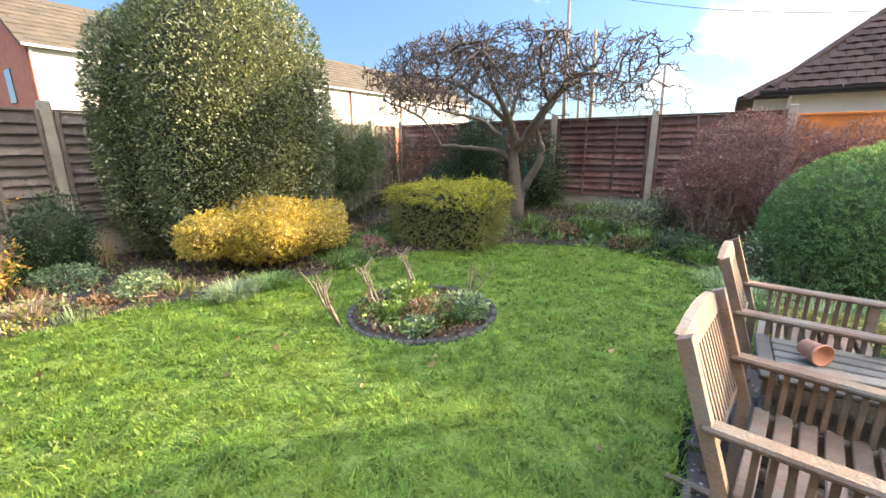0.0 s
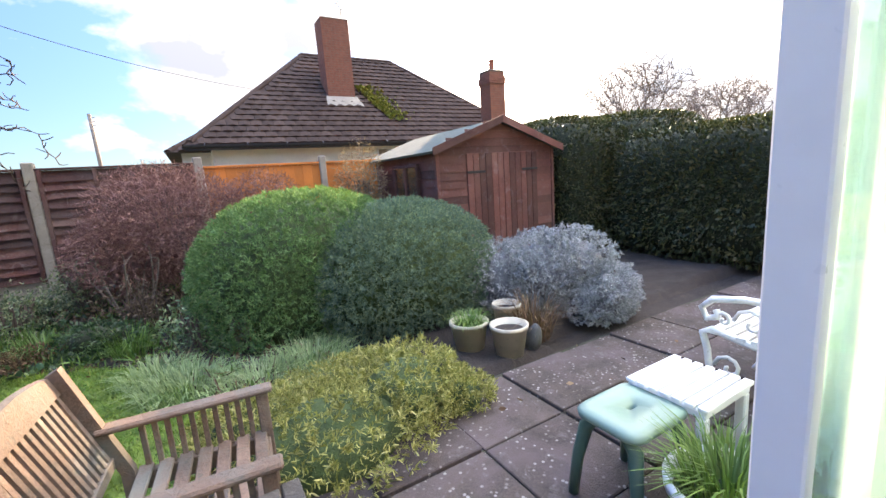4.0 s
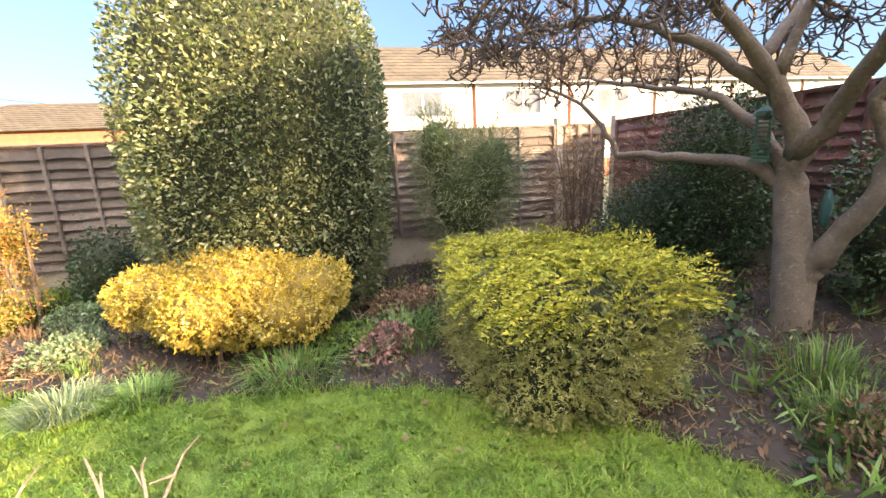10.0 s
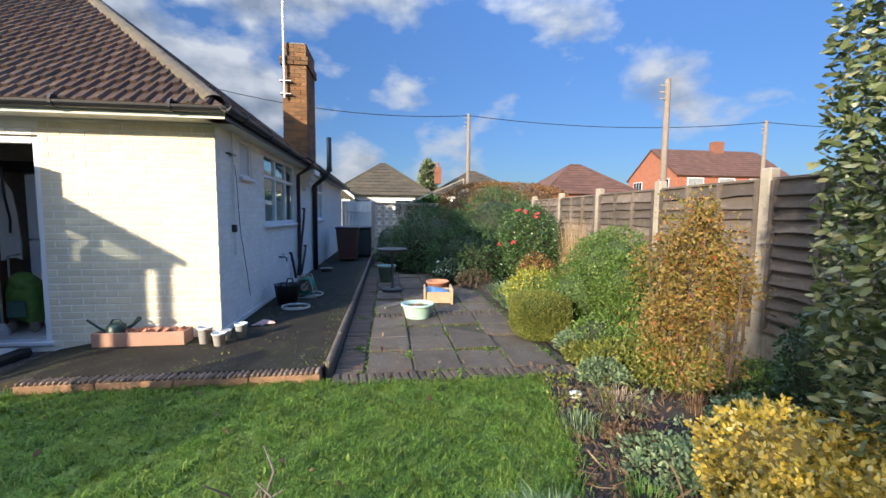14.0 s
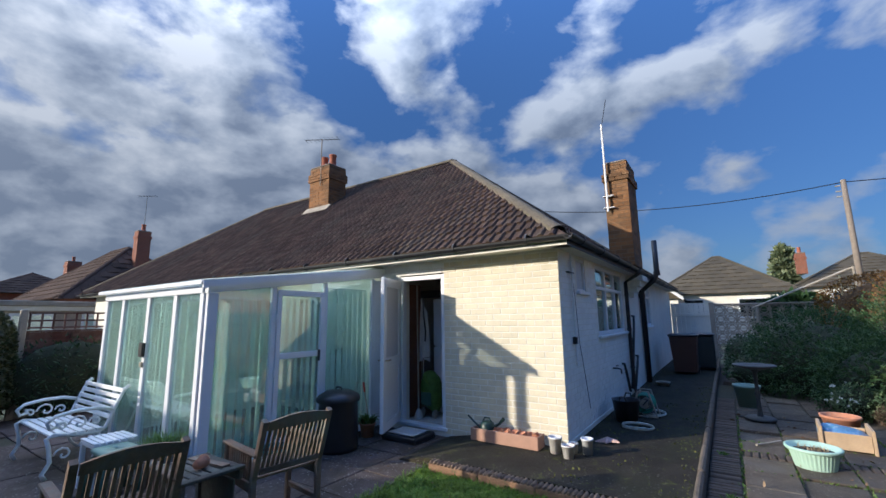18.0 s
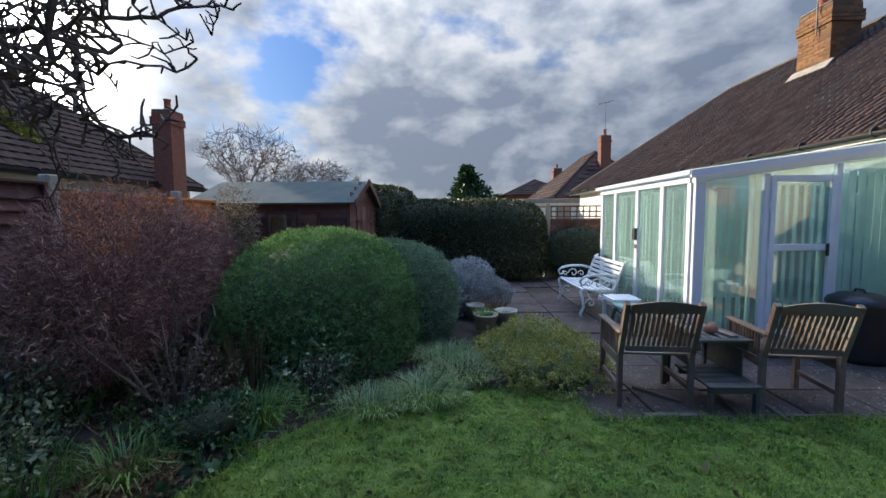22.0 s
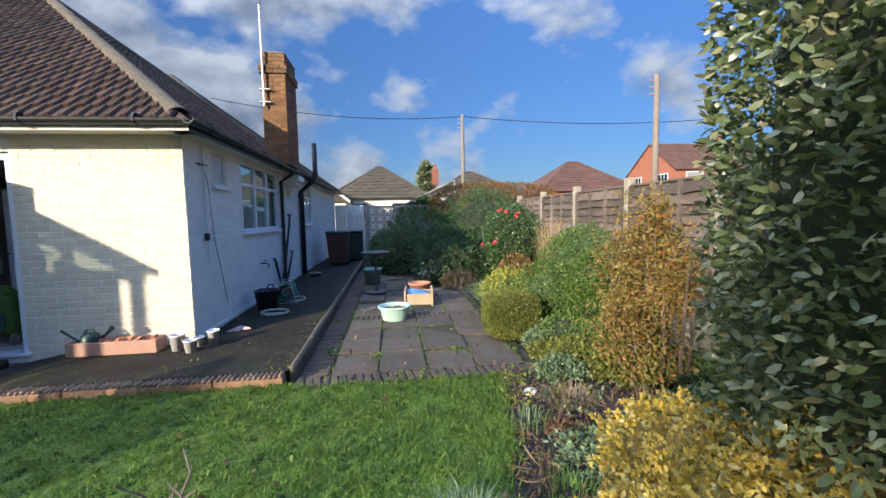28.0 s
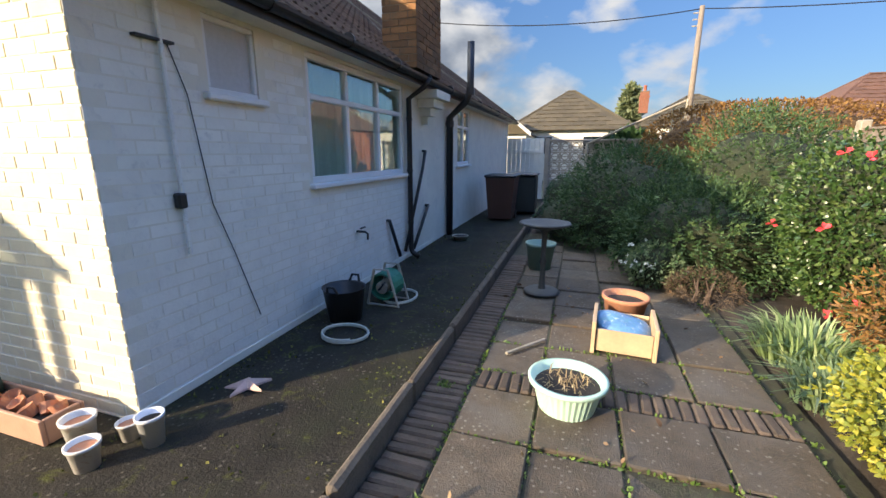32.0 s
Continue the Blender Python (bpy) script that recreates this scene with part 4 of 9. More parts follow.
def stack(parent, x0, x1, y0, y1, z0, z1, mat=None, mortar=None, cap=True, pots=(), name="chimney", pot_mat=None):
    """A brick chimney stack laid in courses with an overhanging top."""
    mat, mortar = mat or CHIMBRICK, mortar or MORTAR
    ch = part(name, Geo().box(x0 + 0.008, x1 - 0.008, y0 + 0.008, y1 - 0.008, z0, z1 - 0.01), mortar, parent)
    r, z, row = rng(int(abs(x0 * 100))), z0, 0
    g = Geo()
    while z < z1 - 0.02:
        o = 0.035 if cap and z1 - 0.42 < z < z1 - 0.24 else 0.0
        X0, X1, Y0, Y1 = x0 - o, x1 + o, y0 - o, y1 + o
        h = 0.066
        for axis, lo, hi in (("x", X0, X1), ("y", Y0, Y1)):
            n = max(1, round((hi - lo) / 0.23))
            w_ = (hi - lo) / n
            for i in range(-1, n + 1):
                a, b = lo + (i + (0.5 if row % 2 else 0)) * w_ + 0.005, lo + (i + 1 + (0.5 if row % 2 else 0)) * w_ - 0.005
                a, b = max(a, lo), min(b, hi)
                if b - a < 0.04:
                    continue
                d = r.uniform(-0.002, 0.003)
                if axis == "x":
                    g.box(a, b, Y0 - d, Y0 + 0.05, z, z + h)
                    g.box(a, b, Y1 - 0.05, Y1 + d, z, z + h)
                else:
                    g.box(X0 - d, X0 + 0.05, a, b, z, z + h)
                    g.box(X1 - 0.05, X1 + d, a, b, z, z + h)
        z += 0.076
        row += 1
    bricks = part("brickwork", g, mat, ch)
    part("flaunching", Geo().box(x0 - 0.01, x1 + 0.01, y0 - 0.01, y1 + 0.01, z1 - 0.012, z1 + 0.05, 0.03), mortar, ch)
    for px, py in pots:
        part("chimney_pot", Geo().lathe([(0.10, 0), (0.115, 0.02), (0.10, 0.05), (0.09, 0.32), (0.105, 0.34), (0.105, 0.38), (0.08, 0.38), (0.075, 0.05)], 16, Matrix.Translation((px, py, z1 + 0.03))), pot_mat or POTRED, ch, smooth=True)
    return ch


POTRED = material("clay_pot", (0.34, 0.11, 0.06), 0.8, spread=0.25, scale=8, fine=60, bump=0.3)
TERRACOTTA = material("terracotta", (0.46, 0.20, 0.11), 0.85, spread=0.22, scale=9, fine=60, bump=0.3, stain=(0.40, 0.30, 0.22))

# ---------------------------------------------------------------- bungalow
HX, HY = -1.04, -1.20  # its near corner
HOUSE = thing("bungalow", "white-painted brick bungalow with a hipped brown tiled roof", "house", (4, -5, 0))
T = 0.24


def wall_with_holes(name, parent, along, fixed, lo, hi, z0, z1, holes, mat, thick, label=""):
    """A wall along x or y whose outer face lies at fixed; holes are (a0, a1, z0, z1); thick is signed, inwards."""
    us = sorted({lo, hi, *[h[0] for h in holes], *[h[1] for h in holes]})
    zs = sorted({z0, z1, *[h[2] for h in holes], *[h[3] for h in holes]})
    f0, f1 = sorted((fixed, fixed + thick))
    nu, nz = len(us), len(zs)
    vs = [(u_, f, z) if along == "x" else (f, u_, z) for f in (f0, f1) for z in zs for u_ in us]
    full = [[not any(h[0] <= us[i] + 1e-6 and h[1] >= us[i + 1] - 1e-6 and h[2] <= zs[k] + 1e-6 and h[3] >= zs[k + 1] - 1e-6 for h in holes) for k in range(nz - 1)] for i in range(nu - 1)]

    def solid_at(i, k):
        return 0 <= i < nu - 1 and 0 <= k < nz - 1 and full[i][k]

    fs, far = [], nu * nz
    for i in range(nu - 1):
        for k in range(nz - 1):
            if not full[i][k]:
                continue
            a, b, c, d = k * nu + i, k * nu + i + 1, (k + 1) * nu + i + 1, (k + 1) * nu + i
            fs += [(a, b, c, d), (d + far, c + far, b + far, a + far)]
            for (di, dk), (p, q) in (((-1, 0), (d, a)), ((1, 0), (b, c)), ((0, -1), (a, b)), ((0, 1), (c, d))):
                if not solid_at(i + di, k + dk):
                    fs.append((q, p, p + far, q + far))
    if along == "y":
        fs = [f[::-1] for f in fs]
    g = Geo().add(vs, fs)
    return part(name, g, mat, parent, label)


DOOR = (0.63, 1.45, 0.06, 2.21)
rear = wall_with_holes("wall_rear", HOUSE, "x", HY, HX + T, 14.4, -0.05, 2.42, [DOOR, (2.6, 4.3, 0.1, 2.0)], WHITEWALL, -T)
WIN1, WINS, WIN2 = (-4.92, -2.92, 1.27, 2.35), (-2.36, -1.93, 1.90, 2.35), (-8.35, -7.45, 1.30, 2.35)
side = wall_with_holes("wall_side", HOUSE, "y", HX, -13.2, HY, -0.05, 2.42, [WIN1, WINS, WIN2], WHITEWALL, T)
part("wall_front", Geo().box(HX + T, 14.4, -13.2, -12.96, -0.05, 2.42), WHITEWALL, HOUSE)
part("wall_far", Geo().box(14.16, 14.4, -12.96, HY - T, -0.05, 2.42), WHITEWALL, HOUSE)
part("ceiling", Geo().box(HX + T, 14.1, -12.9, HY - T, 2.36, 2.41), INSIDE, HOUSE)
part("floor", Geo().box(HX + T, 14.1, -12.9, HY - T, -0.04, 0.08), INSIDE, HOUSE)
# partition walls, so that no light falls through
part("partition", Geo().box(HX + T, 4.0, -3.3, -3.2, 0.08, 2.36), INSIDE, HOUSE)
part("partition", Geo().box(1.75, 1.85, -3.2, HY - T, 0.08, 2.36), INSIDE, HOUSE)
part("partition", Geo().box(0.9, 1.0, -12.9, -3.3, 0.08, 2.36), INSIDE, HOUSE)
# eaves board, gutters
part("soffit", Geo().box(-1.26, 14.7, -0.86, HY + 0.01, 2.38, 2.42), WHITEWALL, HOUSE)
part("soffit", Geo().box(-1.26, HX + 0.01, -13.3, -0.86, 2.38, 2.42), WHITEWALL, HOUSE)


def gutter(parent, a, b, mat, rad=0.06):
    a, b = Vector(a), Vector(b)
    d = (b - a).normalized()
    side_ = d.cross(Vector((0, 0, 1)))
    vs, k = [], 9
    for e in (a, b):
        for rr in (rad, rad - 0.008):
            for j in range(k):
                t = math.pi + math.pi * j / (k - 1)
                vs.append(e + side_ * math.cos(t) * rr + Vector((0, 0, math.sin(t) * rr)))
    fs = []
    for j in range(k - 1):
        fs += [(j, 2 * k + j, 2 * k + j + 1, j + 1), (k + j, k + j + 1, 3 * k + j + 1, 3 * k + j), (j, j + 1, k + j + 1, k + j), (2 * k + j, 3 * k + j, 3 * k + j + 1, 2 * k + j + 1)]
    fs += [(0, k, 3 * k, 2 * k), (k - 1, 3 * k - 1, 4 * k - 1, 2 * k - 1)]
    ob = part("gutter", Geo().add(vs, fs), mat, parent, smooth=False)
    n = int((b - a).length / 0.95)
    for i in range(n):
        p = a + d * ((b - a).length * (i + 0.5) / n)
        part("gutter_bracket", Geo().tube([p + Vector((0, 0, -rad * 0.05)) - d * 0.012, p + Vector((0, 0, -rad * 0.05)) + d * 0.012], rad + 0.008, 10), mat, ob)
    return ob


gutter(HOUSE, (-1.32, -0.80, 2.46), (14.7, -0.80, 2.44), BLACKPLASTIC, 0.055)
gutter(HOUSE, (-1.32, -0.74, 2.46), (-1.32, -13.3, 2.42), BLACKPLASTIC, 0.055)
part("fascia", Geo().box(-1.27, 14.7, -0.875, -0.855, 2.36, 2.47), WHITEWALL, HOUSE)
part("fascia", Geo().box(-1.275, -1.255, -13.3, -0.86, 2.36, 2.47), BLACKPLASTIC, HOUSE)
# roof: main hip and the wing towards the street
RX, RY, RZ = 2.62, -4.80, 5.52
EX0, EX1, EY0, EY1, EZ = -1.28, 14.78, -8.8, -0.82, 2.47
roof = hip_block(HOUSE, EX0, EX1, EY0, EY1, EZ, RZ, TILE, TILE, tw=0.135, th=0.225, seed=3, ridge_mat=RIDGE, sides="nw", thick=0.011, roll=True)
hip_block(HOUSE, EX0 + 0.004, 6.7, -13.4, -5.0, EZ - 0.004, RZ - 0.05, TILE, TILE, tw=0.135, th=0.225, seed=4, ridge_mat=RIDGE, sides="w", thick=0.011, roll=True)
# mossy seam where the two halves of the roof meet
ridge_line(roof, (6.72, -0.95, 2.60), (6.72, -4.3, 5.14), RIDGE, 0.3, 0.05)
stack(HOUSE, 5.90, 6.70, -4.1, -3.5, 4.0, 5.76, pots=((6.12, -3.8), (6.46, -3.8)))
part("lead_flashing", Geo().slab((5.80, -3.36, 4.44), (6.80, -3.36, 4.44), (6.80, -3.52, 4.62), (5.80, -3.52, 4.62), 0.02), POST, HOUSE)
ch2 = stack(HOUSE, -1.36, -0.93, -5.5, -4.62, 2.5, 4.52, name="chimney")
for i in range(4):
    part("corbel", Geo().box(-1.06 - 0.075 * (4 - i) + 0.0, HX - 0.002, -5.95 + 0.1 * i, -5.35 - 0.08 * i, 2.36 - 0.11 * (i + 1), 2.36 - 0.11 * i, 0.006), WHITEWALL, HOUSE)


def window(parent, along, fixed, a0, a1, z0, z1, bars, transom, out, inset=0.07, sill=True, pane_mat=None, fw=0.055):
    """A framed window in a hole. out: +1 or -1, the way outwards along the other axis."""
    def bx(p, q, d0, d1, s, t, b=0.006):
        d0, d1 = sorted((d0, d1))
        return Geo().box(p, q, d0, d1, s, t, b) if along == "x" else Geo().box(d0, d1, p, q, s, t, b)
    f0, f1 = fixed - out * inset, fixed - out * (inset - 0.06)
    win = part("window", bx(a0, a1, f0, f1, z0, z0 + fw), UPVC, parent, "white framed window")
    part("frame", bx(a0, a1, f0, f1, z1 - fw, z1), UPVC, win)
    for p in (a0, a1 - fw):
        part("frame", bx(p, p + fw, f0, f1, z0 + fw, z1 - fw), UPVC, win)
    if transom:
        part("transom", bx(a0 + fw, a1 - fw, f0, f1, transom - 0.025, transom + 0.025), UPVC, win)
    for p in bars:
        spans = [(z0 + fw, transom - 0.025), (transom + 0.025, z1 - fw)] if transom else [(z0 + fw, z1 - fw)]
        for s, t in spans:
            part("mullion", bx(p - 0.028, p + 0.028, f0, f1, s, t), UPVC, win)
    mid = (f0 + f1) / 2
    edges = [a0 + fw, *bars, a1 - fw]
    for p, q in zip(edges, edges[1:]):
        for s, t in [(z0 + fw, transom), (transom, z1 - fw)] if transom else [(z0 + fw, z1 - fw)]:
            ob = part("pane", bx(p, q, mid - 0.004, mid + 0.004, s, t, 0), pane_mat or GLASS, win)
            ob.visible_shadow = False
    if sill:
        part("sill", bx(a0 - 0.05, a1 + 0.05, fixed - out * 0.02, fixed + out * 0.05, z0 - 0.05, z0 - 0.003, 0.01), UPVC, win)
    return win


window(HOUSE, "y", HX, *WIN1, (-4.25, -3.58), 2.0, -1)
FROST = material("frosted_glass", (0.50, 0.51, 0.53), 0.35, spread=0.08, scale=30, fine=120, bump=0.3)
window(HOUSE, "y", HX, *WINS, (), None, -1, pane_mat=FROST, fw=0.032)
window(HOUSE, "y", HX, *WIN2, (-7.9,), 2.0, -1)
CURTAIN = material("net_curtain", (0.62, 0.62, 0.60), 0.9, spread=0.1, scale=5, fine=30)
for y0, y1 in ((-4.9, -2.95), (-8.33, -7.47)):
    n = 60
    vs, fs = [], []
    for i in range(n + 1):
        y = y0 + (y1 - y0) * i / n
        x = HX + 0.22 + 0.02 * math.sin(i * 1.1)
        vs += [(x, y, 1.1), (x, y, 2.34), (x + 0.004, y, 2.34), (x + 0.004, y, 1.1)]
    for i in range(n):
        for k in range(4):
            a = 4 * i + k
            b = 4 * i + (k + 1) % 4
            fs.append((a, b, b + 4, a + 4))
    solid("net_curtain", Geo().add(vs, fs), CURTAIN, "pale net curtain hanging behind a window", "curtain")


def downpipe(x, y, z0, z1, rad=0.035, shoe=True):
    pts = [(x - 0.28, y, z1), (x - 0.22, y, z1 - 0.10), (x, y, z1 - 0.24), (x, y, z0 + 0.1), (x - 0.02, y, z0 + 0.05), (x - 0.12, y, z0)]
    ob = part("downpipe", Geo().tube(pts, rad, 10), BLACKPLASTIC, HOUSE, "black downpipe", smooth=True)
    for z in (0.6, 1.3, 1.95):
        part("pipe_clip", Geo().tube([(x, y, z - 0.02), (x, y, z + 0.02)], rad + 0.008, 10), BLACKPLASTIC, ob)
    return ob


downpipe(HX - 0.06, -4.98, 0.13, 2.44)
soil_pipe = part("soil_pipe", Geo().tube([(HX - 0.07, -6.75, 0.10), (HX - 0.07, -6.75, 2.1), (HX - 0.36, -6.75, 2.36), (HX - 0.42, -6.75, 2.52), (HX - 0.42, -6.75, 3.25)], 0.058, 12), BLACKPLASTIC, HOUSE, "black soil pipe", smooth=True)
part("pipe_collar", Geo().tube([(HX - 0.07, -6.75, 1.95), (HX - 0.07, -6.75, 2.05)], 0.07, 12), BLACKPLASTIC, soil_pipe)
part("pipe_collar", Geo().tube([(HX - 0.42, -6.75, 2.45), (HX - 0.42, -6.75, 2.55)], 0.07, 12), BLACKPLASTIC, soil_pipe)
for pts in ([(HX - 0.04, -4.35, 0.72), (HX - 0.05, -4.4, 0.6), (HX - 0.06, -4.6, 0.22)], [(HX - 0.05, -5.6, 1.55), (HX - 0.06, -5.45, 1.3), (HX - 0.07, -4.75, 0.25)], [(HX - 0.05, -5.7, 0.75), (HX - 0.06, -5.5, 0.6), (HX - 0.07, -5.05, 0.22)]):
    part("waste_pipe", Geo().tube([(HX + 0.05, pts[0][1], pts[0][2])] + pts, 0.024, 8), BLACKPLASTIC, HOUSE, "black waste pipe", smooth=True)
# bath-room pipe and cable on the side wall
part("vent_pipe", Geo().tube([(HX - 0.03, -1.62, 0.95), (HX - 0.03, -1.62, 2.38)], 0.013, 8), WHITEMETAL, HOUSE)
part("cable", Geo().tube([(HX - 0.012, -1.67, 2.12), (HX - 0.012, -1.76, 1.86), (HX - 0.012, -1.84, 1.22), (HX - 0.012, -1.96, 0.90), (HX - 0.012, -2.14, 0.36)], 0.0035, 5), BLACKPLASTIC, HOUSE)
part("bracket", Geo().box(HX - 0.04, HX, -1.70, -1.48, 2.11, 2.125, 0.003), BLACKPLASTIC, HOUSE)
part("junction", Geo().box(HX - 0.05, HX, -1.64, -1.58, 1.22, 1.31, 0.01), BLACKPLASTIC, HOUSE)
tap = part("garden_tap", Geo().tube([(HX + 0.02, -3.62, 0.72), (HX - 0.10, -3.62, 0.72), (HX - 0.13, -3.62, 0.70), (HX - 0.13, -3.62, 0.64)], 0.012, 8), BLACKPLASTIC, HOUSE)
part("tap_handle", Geo().box(HX - 0.085, HX - 0.065, -3.67, -3.57, 0.755, 0.77, 0.004), BLACKPLASTIC, tap)

# back door: frame, threshold and leaf standing open
fr = part("door_frame", Geo().box(0.63, 0.69, HY - 0.10, HY - 0.01, 0.10, 2.19, 0.006), UPVC, HOUSE)
part("door_frame", Geo().box(1.39, 1.45, HY - 0.10, HY - 0.01, 0.10, 2.19, 0.006), UPVC, HOUSE)
part("door_frame", Geo().box(0.69, 1.39, HY - 0.10, HY - 0.01, 2.125, 2.19, 0.006), UPVC, HOUSE)
part("threshold", Geo().box(0.60, 1.48, HY - 0.10, HY + 0.03, 0.055, 0.10, 0.006), UPVC, HOUSE)
leafm = pose(1.42, HY + 0.03, 0, 0, 0, 113)
leaf = part("door", Geo().box(0.0, 0.11, -0.025, 0.025, 0.12, 2.12, 0.006, leafm), UPVC, HOUSE, "white half-glazed door standing open")
part("stile", Geo().box(0.67, 0.78, -0.025, 0.025, 0.12, 2.12, 0.006, leafm), UPVC, leaf)
for z0, z1 in ((0.12, 0.24), (0.93, 1.05), (2.0, 2.12)):
    part("rail", Geo().box(0.11, 0.67, -0.025, 0.025, z0, z1, 0.004, leafm), UPVC, leaf)
part("panel", Geo().box(0.11, 0.67, -0.012, 0.012, 0.24, 0.93, 0, leafm), UPVC, leaf)
ob = part("pane", Geo().box(0.11, 0.67, -0.006, 0.006, 1.05, 2.0, 0, leafm), FROST, leaf)
part("handle", Geo().tube([leafm @ Vector((0.725, 0.03, 1.02)), leafm @ Vector((0.725, 0.07, 1.02)), leafm @ Vector((0.62, 0.07, 1.02))], 0.009, 8), POST, leaf)
part("handle", Geo().tube([leafm @ Vector((0.725, -0.03, 1.02)), leafm @ Vector((0.725, -0.07, 1.02)), leafm @ Vector((0.62, -0.07, 1.02))], 0.009, 8), POST, leaf)
# inside the lobby
solid("inner_door", Geo().box(1.465, 1.50, -1.76, HY - 0.26, 0.085, 2.10, 0.006), DARKWOOD, "dark brown wooden inner door standing open", "door")

# ---------------------------------------------------------------- conservatory
CONS = thing("conservatory", "white-framed lean-to conservatory with green-tinted glass and vertical blinds", "conservatory", (3.2, 0.2, 0))
CX, CX1, CY = 1.83, 4.64, 1.47
ZF, ZH = 1.95, 2.30


def ctop(y):
    return ZF + (ZH - ZF) * (CY - y) / (CY - HY)


part("sill", Geo().box(CX - 0.03, CX + 0.07, HY + 0.005, CY, 0.0, 0.07, 0.006), UPVC, CONS)
part("sill", Geo().box(CX + 0.07, CX1, CY - 0.07, CY + 0.03, 0.0, 0.07, 0.006), UPVC, CONS)
part("slab_floor", Geo().box(CX + 0.07, CX1 - 0.07, HY + 0.005, CY - 0.07, -0.05, 0.03), CONCRETE, CONS)


def rake(x0, x1, y0, y1, drop0, drop1):
    vs = [(x, y, ctop(y) - d) for d in (drop1, drop0) for x, y in ((x0, y0), (x1, y0), (x1, y1), (x0, y1))]
    return Geo().add(vs, [(0, 3, 2, 1), (4, 5, 6, 7), (0, 1, 5, 4), (1, 2, 6, 5), (2, 3, 7, 6), (3, 0, 4, 7)])


part("head_rail", rake(CX - 0.02, CX + 0.06, HY + 0.005, CY, 0.0, 0.09), UPVC, CONS)
part("head_rail", Geo().box(CX + 0.06, CX1, CY - 0.06, CY + 0.02, ZF - 0.09, ZF, 0.006), UPVC, CONS)
wposts = [CY - 0.065, 0.68, -0.10, -1.02]
for y in wposts:
    w_ = 0.11 if y > 1 else 0.06
    part("post", Geo().box(CX - 0.01, CX + 0.05, y - w_ / 2 + 0.0, y + w_ / 2, 0.07, ctop(y + 0.06) - 0.09, 0.006), UPVC, CONS)
xposts = [4.58, 4.0, 3.22, 2.52]
for x in xposts:
    part("post", Geo().box(x - 0.045, x + 0.045, CY - 0.05, CY + 0.01, 0.07, ZF - 0.09, 0.006), UPVC, CONS)
part("post", Geo().box(CX + 0.05, CX + 0.13, CY - 0.05, CY + 0.01, 0.07, ZF - 0.09, 0.006), UPVC, CONS)
# panes
for y0, y1 in ((1.34, 0.715), (0.645, -0.065), (-0.135, -0.985)):
    ob = part("pane", Geo().add([(CX + 0.018, y0, 0.07), (CX + 0.018, y1, 0.07), (CX + 0.018, y1, ctop(y1) - 0.09), (CX + 0.018, y0, ctop(y0) - 0.09), (CX + 0.024, y0, 0.07), (CX + 0.024, y1, 0.07), (CX + 0.024, y1, ctop(y1) - 0.09), (CX + 0.024, y0, ctop(y0) - 0.09)], [(0, 1, 2, 3), (7, 6, 5, 4)]), CONSGLASS, CONS)
    ob.visible_shadow = False
edges = [CX + 0.13, 2.475, 2.565, 3.175, 3.265, 3.955, 4.045, 4.535]
for x0, x1 in zip(edges[::2], edges[1::2]):
    ob = part("pane", Geo().box(x0, x1, CY - 0.024, CY - 0.018, 0.07, ZF - 0.09), CONSGLASS, CONS)
    ob.visible_shadow = False
# door in the west side
dr = part("door", Geo().box(CX - 0.025, CX + 0.012, 0.585, 0.645, 0.08, 1.93, 0.005), UPVC, CONS, "white glazed conservatory door")
part("stile", Geo().box(CX - 0.025, CX + 0.012, -0.065, -0.005, 0.08, 1.93, 0.005), UPVC, dr)
for z0, z1 in ((0.08, 0.20), (1.10, 1.17), (1.86, 1.93)):
    part("rail", Geo().box(CX - 0.025, CX + 0.012, -0.005, 0.585, z0, z1, 0.005), UPVC, dr)
part("handle", Geo().box(CX - 0.05, CX - 0.025, 0.0, 0.03, 1.04, 1.18, 0.006), BLACKPLASTIC, dr)
for z in (0.4, 0.95, 1.6):
    part("hinge", Geo().tube([(CX - 0.03, 0.66, z - 0.04), (CX - 0.03, 0.66, z + 0.04)], 0.012, 8), UPVC, dr)
part("letter_box", Geo().box(3.17, 3.27, CY + 0.011, CY + 0.05, 1.15, 1.32, 0.008), BLACKPLASTIC, CONS)
part("lock", Geo().box(3.19, 3.25, CY + 0.011, CY + 0.035, 1.03, 1.09, 0.006), POST, CONS)
# end wall far from the garden, wall by the door, roof
part("end_wall", rake(CX1 - 0.06, CX1, HY + 0.005, CY - 0.07, 0.0, 2.6), WHITEWALL, CONS)
part("side_panel", Geo().box(CX + 0.0, CX + 0.05, HY + 0.005, -1.055, 0.07, 2.16, 0.004), UPVC, CONS)
POLY = bpy.data.materials.new("clear_ribbed_roof_sheet")
POLY.use_nodes = True
pn = Nodes(POLY.node_tree)
pm = pn.add("ShaderNodeMixShader", {0: 0.35, 1: pn.add("ShaderNodeBsdfTransparent", {"Color": (0.82, 0.88, 0.86, 1)}).outputs[0], 2: pn.add("ShaderNodeBsdfTranslucent", {"Color": (0.75, 0.80, 0.78, 1)}).outputs[0]})
pg = pn.add("ShaderNodeMixShader", {0: 0.12, 1: pm.outputs[0], 2: pn.add("ShaderNodeBsdfGlossy", {"Roughness": 0.2}).outputs[0]})
pn.add("ShaderNodeOutputMaterial", {0: pg.outputs[0]})
n = 22
